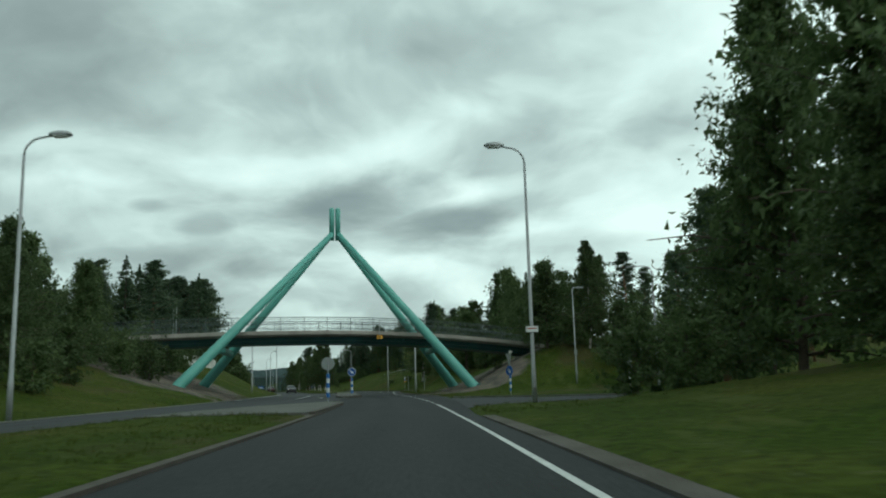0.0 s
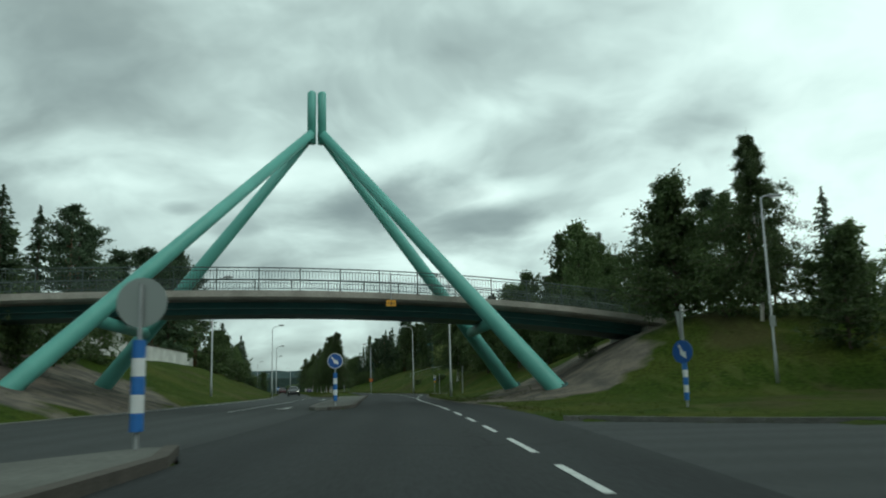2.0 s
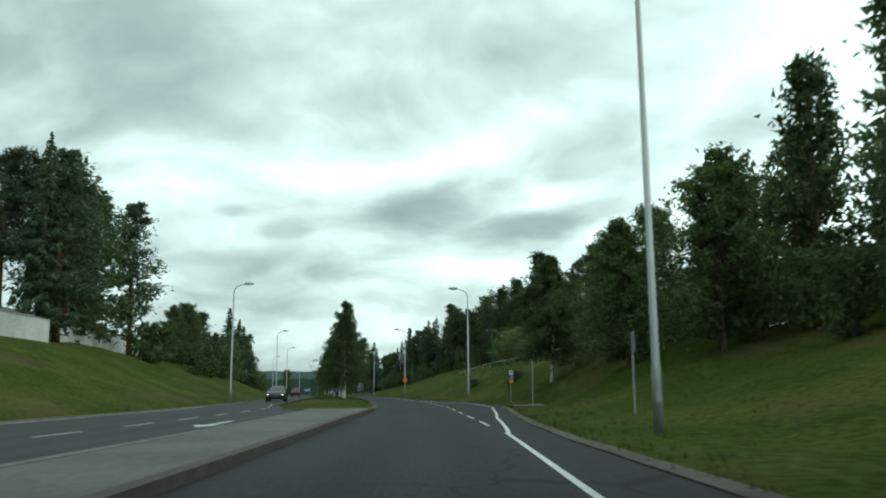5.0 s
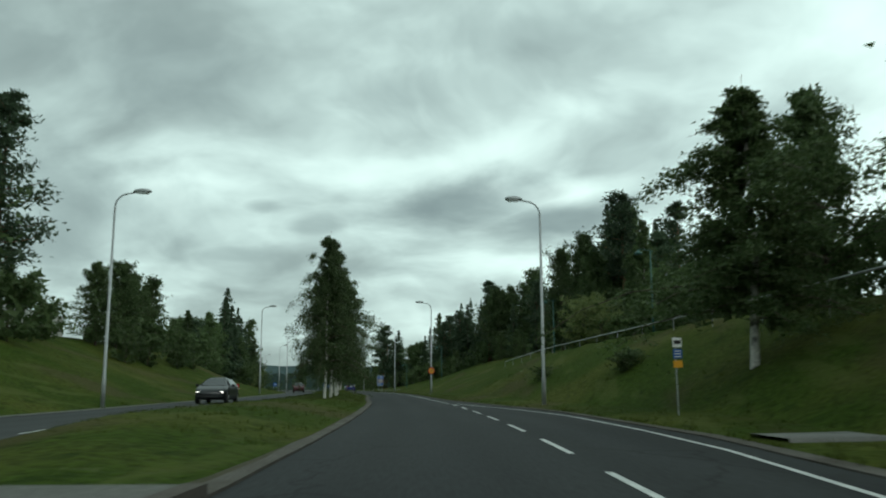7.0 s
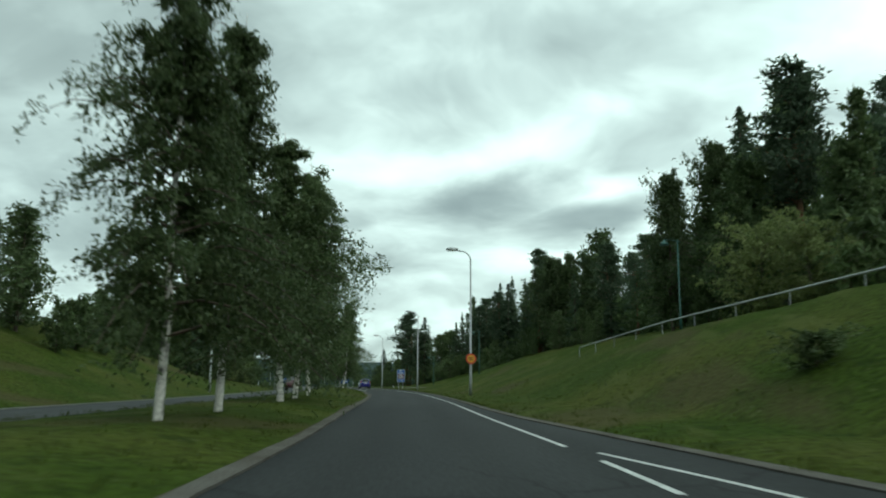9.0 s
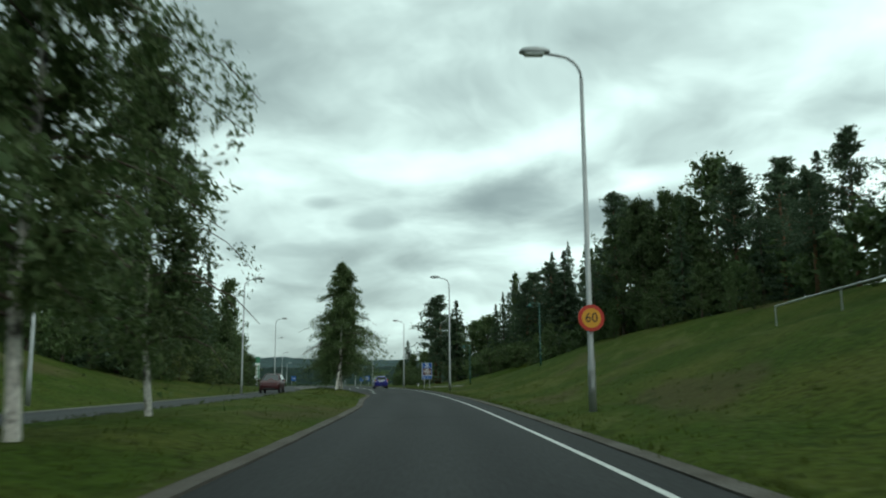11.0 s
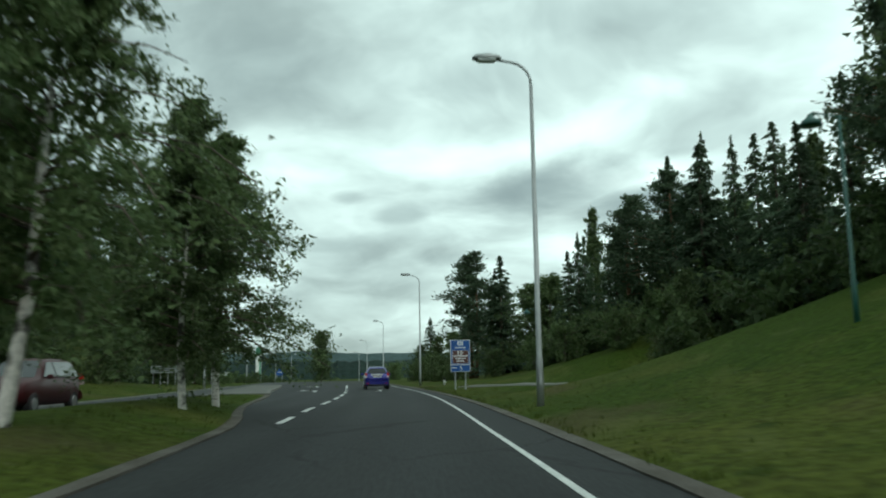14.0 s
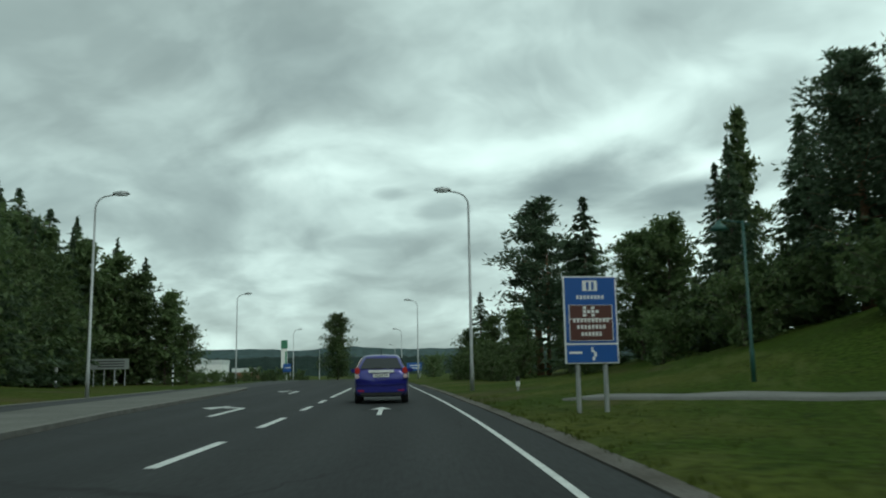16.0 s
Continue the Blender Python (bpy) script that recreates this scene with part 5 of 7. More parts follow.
# single trees that stand out
for kind, s, o, top, w in (
        ("birch", 68.2, 17.5, 13.8, 0.95), ("far", 62.0, 18.0, 7.3, 1.3), ("far", 57.5, 18.5, 6.4, 1.2), ("far", 66.5, 21.0, 8.4, 1.3), ("pine", 54.2, 19.8, 9.8, 1.2), ("spruce", 83.0, -25.0, 14.3, 1.2), ("leafy", 71.5, 14.6, 12.1, 1.25), ("far", 102.0, 17.5, 16.3, 0.9), ("leafy", 97.5, 17.5, 14.0, 0.9), ("far", 110, 18.0, 17.0, 0.8), ("far", 86, 15.5, 10.0, 1.1), ("far", 91, 18.0, 11.0, 1.1), ("spruce", 188.7, 23.4, 20.6, 0.95), ("leafy", 172.0, 20.5, 13.2, 0.9), ("slim", 168.5, 19.5, 10.2, 1.1), ("pine", 177.0, 21.0, 19.0, 1.0), ("leafy", 183.8, 19.2, 16.9, 0.8), ("leafy", 189.5, 18.3, 16.4, 0.75), ("leafy", 178.5, 19.0, 14.5, 0.85), ("slim", 171.0, 21.0, 15.5, 1.0), ("pine", 238.2, 20.2, 19.4, 1.0), ("spruce", 264.0, 23.9, 18.8, 0.8),
        ("spruce", 263.5, 26.0, 18.4, 0.8), ("slim", 285.3, 22.6, 18.9, 0.8), ("pine", 305.0, 13.3, 16.7, 1.25), ("far", 308, 7.2, 5.0, 1.3), ("far", 303, 8.6, 6.0, 1.3), ("far", 298, 9.8, 6.2, 1.3), ("spruce", 312, 9.0, 8.5, 1.3), ("spruce", 296.7, 15.3, 14.7, 1.3), ("spruce", 266.5, -25.0, 20.3, 1.15), ("spruce", 261.0, -25.0, 17.5, 1.1), ("spruce", 271.0, -23.0, 17.0, 0.9),
        ("far", 272.5, -20.5, 15.5, 0.8), ("slim", 277.0, -27.0, 15.9, 1.0), ("spruce", 256.0, -24.5, 15.5, 1.2), ("pine", 95.0, -25.0, 16.2, 1.1), ("spruce", 90.0, -25.5, 14.5, 1.2), ("far", 84.5, -25.5, 12.5, 1.1), ("spruce", 100.0, -26.0, 16.0, 1.1), ("pine", 106.0, -27.0, 16.6, 1.1), ("far", 77.0, -26.0, 12.0, 1.2), ("leafy", 58.0, -21.0, 10.5, 0.9), ("far", 66.0, -23.5, 11.0, 1.1), ("far", 290.0, -26.5, 11.6, 0.8), ("pine", 227.0, -22.0, 11.5, 1.2), ("pine", 231.5, -22.5, 10.6, 1.3), ("pine", 236.0, -22.5, 10.8, 1.2), ("pine", 241.0, -22.0, 10.4, 1.2), ("far", 244.5, -21.5, 10.0, 1.1),
        ("spruce", 256.0, -22.0, 13.5, 1.3), ("far", 263.5, -19.5, 9.5, 1.1), ("far", 271.5, -20.5, 9.0, 1.1),
        ("leafy", 171.5, -24.0, 11.4, 1.05), ("leafy", 175.5, -23.6, 12.0, 1.0), ("leafy", 180.0, -23.8, 11.6, 1.05), ("slim", 165.0, -28.0, 11.5, 1.2), ("slim", 158.0, -29.0, 11.8, 1.2),
        ("slim", 206.0, -24.0, 10.8, 1.3), ("far", 212.0, -22.5, 11.0, 1.0), ("spruce", 219.0, -21.5, 13.6, 1.0), ("spruce", 223.0, -21.0, 12.6, 1.1), ("far", 216.0, -22.0, 10.0, 1.0), ("far", 226.5, -20.0, 8.5, 1.0),
        ("far", 276.5, -27.3, 11.7, 1.25), ("far", 280.3, -27.5, 12.0, 1.2), ("far", 284.8, -27.5, 12.0, 1.2), ("far", 289.0, -28.0, 11.7, 1.2), ("far", 293.0, -27.5, 11.5, 1.2), ("far", 297.0, -28.5, 11.7, 1.2), ("far", 301.0, -29.0, 12.0, 1.2), ("far", 307.0, -29.5, 12.2, 1.2), ("spruce", 282.5, -28.0, 12.9, 1.4), ("spruce", 278.0, -28.5, 12.7, 1.4), ("spruce", 287.0, -27.5, 12.4, 1.5), ("pine", 293.0, -28.5, 12.6, 1.3), ("spruce", 298.0, -29.0, 12.9, 1.4), ("spruce", 304.0, -29.5, 13.2, 1.4),
        ("spruce", 310.0, -31.5, 16.6, 1.2), ("far", 313.0, -30.0, 15.1, 1.2), ("spruce", 315.0, -31.0, 16.6, 1.1), ("far", 316.0, -27.6, 13.9, 1.2), ("spruce", 318.0, -28.0, 14.9, 1.1), ("far", 316.5, -25.0, 12.0, 1.2), ("spruce", 319.5, -25.5, 13.2, 1.1), ("far", 317.5, -22.6, 10.0, 1.2), ("far", 321.0, -22.8, 10.5, 1.1), ("far", 319.0, -20.8, 6.6, 1.3), ("far", 298.0, -30.5, 14.9, 1.2), ("spruce", 301.0, -32.0, 16.8, 1.2), ("far", 304.5, -31.0, 15.9, 1.2), ("spruce", 307.0, -33.0, 17.8, 1.1), ("far", 316.0, -29.0, 12.2, 1.0), ("spruce", 322.0, -29.5, 11.7, 1.3), ("far", 328.0, -30.5, 9.3, 1.0),
        ("spruce", 279.5, 19.0, 14.0, 0.9), ("spruce", 283.5, 21.0, 14.6, 0.9), ("spruce", 278.0, 17.5, 12.2, 1.0), ("spruce", 286.0, 23.0, 15.5, 0.9), ("far", 288.0, 18.5, 11.8, 1.2),
        ("pine", 272.0, 21.5, 16.5, 1.2), ("pine", 268.5, 19.5, 14.5, 1.2), ("pine", 266.0, 22.0, 17.0, 1.2), ("far", 290.5, 20.0, 12.0, 1.1), ("spruce", 268.0, 23.0, 18.4, 0.8),
        ("pine", 300.0, 15.0, 12.0, 1.3), ("spruce", 299.0, 16.5, 12.5, 1.1),
        ("leafy", 291.0, 17.6, 11.2, 1.25), ("leafy", 231.0, 20.2, 17.0, 0.85), ("leafy", 235.0, 22.3, 17.0, 0.85), ("leafy", 327.4, -5.7, 8.2, 0.92), ("pine", 303.0, 13.5, 13.5, 1.0),
        # birches of the median
        ("birch", 149.6, -4.3, 9.8, 0.86), ("birch", 153.5, -4.2, 9.8, 0.95), ("birch", 163.3, -4.4, 10.2, 1.2), ("birch", 168.0, -4.6, 10.2, 1.15), ("birch", 175.0, -4.9, 10.0, 1.0),
        ("birch", 181.5, -5.6, 9.0, 0.85), ("birch", 220.0, -5.4, 9.9, 1.08), ("birch", 228.3, -5.45, 8.4, 1.15), ("birch", 233.3, -5.85, 9.2, 1.25),
        # beside the slope on the right
        ("leafy", 31, 15.5, 18.0, 0.8), ("leafy", 38.5, 18.0, 15.5, 0.7), ("leafy", 24, 15.5, 18.5, 0.85), ("pine", 46, 19.0, 12.4, 1.0), ("far", 14, 14.0, 15.0, 1.0), ("far", 6, 13.0, 14.0, 1.0),
        ("birch", 128.8, 9.8, 10.7, 1.55), ("leafy", 133, 14.5, 12.2, 1.0), ("leafy", 127, 16.5, 13.5, 1.0), ("slim", 147, 18.0, 12.5, 0.9), ("leafy", 117, 11.3, 10.4, 1.1), ("leafy", 109, 13.0, 11.0, 1.15), ("far", 122.5, 12.5, 11.0, 1.2), ("far", 113, 15.0, 13.0, 1.2),
        # thicket on the left
        ("leafy", 47, -21.5, 9.5, 0.9), ("leafy", 34, 14.5, 9.0, 0.9), ("leafy", 20, 12.5, 9.0, 1.0), ("leafy", 54, -24.5, 12.8, 0.9), ("far", 60, -25.5, 13.0, 0.9), ("leafy", 40, -19.0, 8.0, 1.0), ("leafy", 33, -19.5, 8.5, 1.0),
        ("leafy", 29, -18.5, 10.5, 1.0), ("far", 183.5, -23.0, 11.8, 1.1), ("far", 187.5, -24.5, 11.4, 1.1)):
    tree(kind, s, o, top, w)


def wood_edge(s0, s1, o0, o1, step, tops, mix, seed, low=0.74, ref=24.0):
    """The front of a wood: a tree every few metres, the tops following a table of heights."""
    r = random.Random(seed)
    kinds = [k for k, n in mix for _ in range(n)]
    s = s0
    while s < s1:
        o = r.uniform(o0, o1)
        scale = min(1.0, abs(o) / ref)
        tree(r.choice(kinds), s + r.uniform(-1, 1), o, lerp(s, tops) * r.uniform(low, 1.02) * scale, r.uniform(0.85, 1.2))
        s += step * r.uniform(0.7, 1.3)


CONIFERS = [("spruce", 5), ("pine", 5), ("far", 2), ("slim", 1)]
MIX = [("far", 4), ("spruce", 3), ("pine", 3), ("slim", 1)]
R_TOP = [(50, 7.5), (62, 9), (80, 13), (93, 16.8), (110, 17.5), (134, 18.0), (139, 11.0), (150, 9.2), (162, 9.2), (167, 11), (171, 14.2), (178, 20), (184, 20), (192, 21.5), (201, 18.5), (209, 15), (215, 14.6), (220, 17.4), (226, 20), (236, 19.8), (241.5, 21.3), (246, 20.5), (251, 16.5), (254, 16.2), (258, 18), (263, 18.4), (268, 15), (275, 17), (284, 16), (296, 8), (320, 7.5), (360, 7)]
L_TOP = [(30, 10), (60, 12.5), (83, 13.5), (96, 15.5), (113, 16.0), (130, 19.0), (145, 21.5), (158, 20.0), (165, 11.5), (184, 10), (205, 10), (227, 11), (244, 13), (248, 15), (256, 14.2), (260, 13), (275, 11.5), (292, 11.8), (320, 13), (343, 12.5), (400, 10)]
wood_edge(84, 170, 20, 26, 3.4, R_TOP, MIX, 1, 0.84)
wood_edge(170, 284, 20.5, 26, 3.0, R_TOP, CONIFERS, 21, 0.82)
wood_edge(84, 282, 27, 36, 6.0, R_TOP, CONIFERS, 2, 0.9)
wood_edge(52, 84, 24, 34, 4.0, R_TOP, MIX, 3)
wood_edge(298, 345, 10, 30, 3.0, R_TOP, MIX, 4, ref=14.0)
wood_edge(-24, 30, 15, 26, 4.5, [(-30, 15), (40, 15)], [("pine", 1), ("far", 2)], 5)
wood_edge(90, 284, 18, 21.5, 3.6, [(0, 9), (136, 9), (142, 6.5), (172, 7), (180, 9.5), (250, 9), (300, 7)], [("far", 1)], 6, 0.65, 18.0)
# left side
wood_edge(26, 100, -34, -24, 3.6, L_TOP, MIX, 11)
wood_edge(100, 132, -46, -40, 2.4, L_TOP, [("spruce", 4), ("pine", 3), ("far", 3)], 12, 0.85)
wood_edge(128, 160, -32, -24, 2.4, L_TOP, [("spruce", 1), ("pine", 6), ("far", 2)], 13, 0.85)
wood_edge(184, 225, -36, -28, 6.5, L_TOP, [("far", 3), ("slim", 2)], 14, 0.7)
wood_edge(218, 292, -29, -23, 3.2, L_TOP, [("far", 3), ("spruce", 3), ("pine", 2)], 15, 0.8)
wood_edge(225, 292, -38, -30, 7.0, L_TOP, [("far", 3), ("spruce", 2), ("pine", 1)], 16, 0.85)
wood_edge(288, 328, -40, -30, 3.6, L_TOP, MIX, 17)
wood_edge(276, 324, -32, -28, 2.8, [(276, 14.5), (300, 15.5), (320, 14), (335, 9)], [("spruce", 3), ("far", 3)], 18, 0.8, 22.0)
wood_edge(280, 328, -38, -33, 3.2, [(276, 17), (300, 18), (320, 16), (335, 11)], [("spruce", 3), ("far", 3)], 19, 0.85, 28.0)
BUSH = ((300, 6.6, 1.1), (297, 7.6, 1.3), (293, 7.6, 1.1), (289.5, 6.6, 0.8), (286, 6.8, 0.7), (304, 5.8, 0.9), (68.5, 18.0, 1.25), (69.5, 16.3, 1.0), (67.5, 20.0, 1.2), (64.5, 20.5, 1.1), (62.0, 21.5, 1.1), (60.5, -17.2, 0.9), (63.5, -18.2, 1.1), (58, -18.5, 1.0), (67, -19, 1.1), (70.5, -20, 1.1), (76, 10.8, 0.5), (58, 22, 1.1), (56, 20, 1.0), (53, 22, 1.1), (60, 24, 1.3), (30, 8.6, 1.1), (28, 10, 1.3), (25, 8.8, 0.9), (31.5, 10.5, 1.0),
        (62, -19.5, 1.0), (66, -21, 1.2), (72, -18.8, 0.9), (78, -19.5, 1.2), (82, -20, 1.3), (86, -19.5, 1.2), (75, -22, 1.3), (58, -22, 1.2), (52, -20, 1.2), (45, -17.5, 1.0), (38, -16.5, 1.0),
        (96, 15, 1.1), (101, 14, 1.2), (106, 15.5, 1.3), (112, 14.5, 1.2), (118, 16, 1.2), (92, 16.5, 1.2), (262, 16, 1.2), (270, 14.5, 1.3), (278, 14, 1.2), (286, 12, 1.2), (300, 9, 1.2), (308, 7.5, 1.0), (256, 17, 1.1), (272, 18.5, 1.4), (275, 21, 1.6), (281, 24, 1.8), (287, 27, 1.8), (292, 24, 1.7), (268, 21, 1.5), (296, 20, 1.5),
        (306, -17, 0.5), (312, -15, 0.45), (318, -18, 0.5), (326, -14, 0.4), (222, -19, 1.2), (227.5, -19.2, 1.4), (236.5, -18.6, 1.3), (239.5, -19.4, 1.5), (247.5, -18.4, 1.4), (252, -18.8, 1.4), (260, -18.2, 1.2), (300, -29, 1.3), (335, 6, 1.2), (345, 7, 1.3), (296, 10, 1.2))
for s, o, k in BUSH:
    place(rnd.choice(bushes), at(s, o), rnd.random() * 6, k)
for s, o, k in ((140.0, 9.3, 0.62), (141.0, 9.8, 0.5), (151.2, 7.9, 0.6)):
    place(bushes[0], at(s, o), s, k, k * 0.55)
for s, o, k in ((169.3, 15.1, 0.98), (166.2, 15.7, 0.85), (117, -26, 0.7), (121, -27, 0.6), (232, -18.8, 0.7), (243, -18.5, 0.75), (256, -18.5, 0.6)):
    place(light_bush[0], at(s, o), rnd.random() * 6, k)
r_low = random.Random(77)
for k in range(84):
    s = 94 + k * 2.35
    if 176 < s < 238:
        continue
    place(r_low.choice(under_bush), at(s, r_low.uniform(16.2, 20.5)), r_low.random() * 6, r_low.uniform(0.9, 1.7))
for k in range(46):
    place(r_low.choice(under_bush), at(170 + k * 2.3, r_low.uniform(22, 27)), r_low.random() * 6, r_low.uniform(1.4, 2.1))
for k in range(26):
    place(r_low.choice(under_bush), at(172 + k * 4.0, r_low.uniform(27, 34)), r_low.random() * 6, r_low.uniform(1.8, 2.6))
for k in range(26):
    place(r_low.choice(under_bush), at(412 + 1.7 * k + r_low.uniform(-3, 3), -80 + 2.3 * k), r_low.random() * 6, r_low.uniform(1.3, 2.0))
for k in range(16):
    place(r_low.choice(under_bush), at(314 + 1.3 * k, -22.5 + 0.85 * k), r_low.random() * 6, r_low.uniform(0.25, 0.4))
for k in range(30):
    place(r_low.choice(under_bush), at(150 + k * 4.6, r_low.uniform(-25, -20) - (5 if k > 22 else 0)), r_low.random() * 6, r_low.uniform(0.9, 1.6))
for pr in under_bush + birches + leafys + far_birches + far_leafys + spruces + pines + bushes + light_bush:
    # the first of each kind stands in the wood behind
    p = at(-60 - rnd.random() * 25, rnd.choice((-1, 1)) * rnd.uniform(24, 45))
    pr.matrix_basis = Matrix.Translation((p.x, p.y, ground_z(p) - 0.1))



# ---------------------------------------------------------------- grass
def grass_blades(name, seed, count, zone, tall, mat, label):
    """Loose grass on the verges: many thin blades in tufts, one object."""
    rng = np.random.default_rng(seed)
    vs = []
    made = 0
    while made < count:
        s, o = zone(rng)
        p = at(s, o)
        if side_street(p):
            continue
        z = height(s, o)
        m = int(rng.integers(5, 12))
        k = tall * (0.5 + 0.9 * rng.random()) * (1.7 if rng.random() < 0.06 else 1.0)
        for _ in range(m):
            x, y = p.x + rng.normal(0, 0.07), p.y + rng.normal(0, 0.09)
            a = rng.random() * 6.283
            w = 0.006 + 0.007 * rng.random()
            h = k * (0.5 + 0.8 * rng.random())
            lx, ly = rng.normal(0, 0.35, 2) * h
            dx, dy = math.cos(a) * w, math.sin(a) * w
            vs += [(x - dx, y - dy, z - 0.03), (x + dx, y + dy, z - 0.03), (x + lx, y + ly, z + h)]
        made += m
    ob = new(name, leaf_mesh(name, np.array(vs), mat))
    tagged(ob, label, "grass", kind="stuff")


def right_verge(rng):
    s = 20 + 245 * rng.random()
    return s, lerp(s, E_R) + 0.30 + 5.0 * rng.random() ** 1.8


def median_grass(rng):
    s = 117 + 131 * rng.random()
    a, b = lerp(s, E_ML), lerp(s, E_MR)
    return s, b - 0.52 - (b - a - 1.0) * rng.random() ** 1.6


def near_median(rng):
    s = -2 + 26 * rng.random()
    return s, lerp(s, E_MR) - 0.45 - 4.5 * rng.random() ** 1.5


def left_verge(rng):
    s = 20 + 245 * rng.random()
    return s, lerp(s, E_OUT) - 0.4 - 5.0 * rng.random() ** 1.5


BLADE = leafy("grass_blades", (0.036, 0.060, 0.005), (0.064, 0.074, 0.012), 0.0)
grass_blades("grass", 1, 28000, right_verge, 0.055, BLADE, "rough green grass with dry yellowish blades on the verge")
grass_blades("grass", 2, 18000, median_grass, 0.05, BLADE, "rough grass with dry blades on the median")
grass_blades("grass", 3, 8000, near_median, 0.05, BLADE, "short grass with dry blades on the median")
grass_blades("grass", 4, 10000, left_verge, 0.06, BLADE, "rough grass along the far carriageway")


# ---------------------------------------------------------------- rail, wall, house
def build_handrail():
    r = empty("handrail", Matrix.Identity(4), "long pale steel handrail along the path above the slope", "railing")
    tops = [(120, 4.15), (175, 4.1), (190, 3.75), (204, 3.3), (222, 2.9)]
    pts = []
    s = 116.5
    while s <= 197:
        p = at(s, 13.0)
        p.z = lerp(s, tops)
        pts.append(p)
        g = height(s, 13.0) - 0.3
        bm = bmnew()
        tube(bm, [(p.x, p.y, g), (p.x, p.y, p.z)], 0.022, 8)
        part("post", bm, STEEL, r)
        s += 4.6
    bm = bmnew()
    tube(bm, pts, 0.036, 8)
    part("top_rail", bm, STEEL, r, smooth=True)


build_handrail()
PLASTER = material("white_plaster", (0.62, 0.62, 0.58), 0.85, (0.36, 0.36, 0.33), 0.5, 0.7, 9.0, 0.15, 0.3)
ROOF_BROWN = material("brown_roof", (0.12, 0.075, 0.06), 0.8, (0.08, 0.05, 0.04), 1.2, 0.7, 20.0, 0.2, 0.3)
DARK_GLASS = plain("dark_window_glass", (0.02, 0.025, 0.03), 0.08)
BRICK_RED = material("red_brick", (0.24, 0.085, 0.06), 0.85, (0.16, 0.06, 0.045), 2.0, 0.6, 25.0, 0.2, 0.3)


def build_wall(start, off, length, table):
    w = empty("garden_wall", Matrix.Identity(4), "long white plastered garden wall with weather stains", "wall")
    n = 12
    for i in range(n):
        s0, s1 = start + length * i / n, start + length * (i + 1) / n - 0.03
        bm = bmnew()
        a, b = at(s0, off), at(s1, off)
        z0, z1 = lerp(s0, table), lerp(s1, table)
        d = (b - a).normalized()
        nn = Vector((-d.y, d.x, 0)) * 0.12
        low = min(height(s0, off), height(s1, off)) - 0.4
        vs = [bm.verts.new((*(q + k).xy, z)) for q, zt in ((a, z0), (b, z1)) for k, z in ((nn, low), (-nn, low), (-nn, zt), (nn, zt))]
        for f in ((0, 1, 2, 3), (7, 6, 5, 4), (0, 4, 5, 1), (1, 5, 6, 2), (2, 6, 7, 3), (3, 7, 4, 0)):
            bm.faces.new([vs[k] for k in f])
        part("wall_panel", bm, PLASTER, w)
        bm = bmnew()
        c = a.lerp(b, 0.5)
        box(bm, (c.x, c.y, (z0 + z1) / 2 + 0.03), (0.34, (b - a).length, 0.06), math.atan2(d.y, d.x) - math.pi / 2, 0.01)
        part("coping", bm, CONCRETE, w)


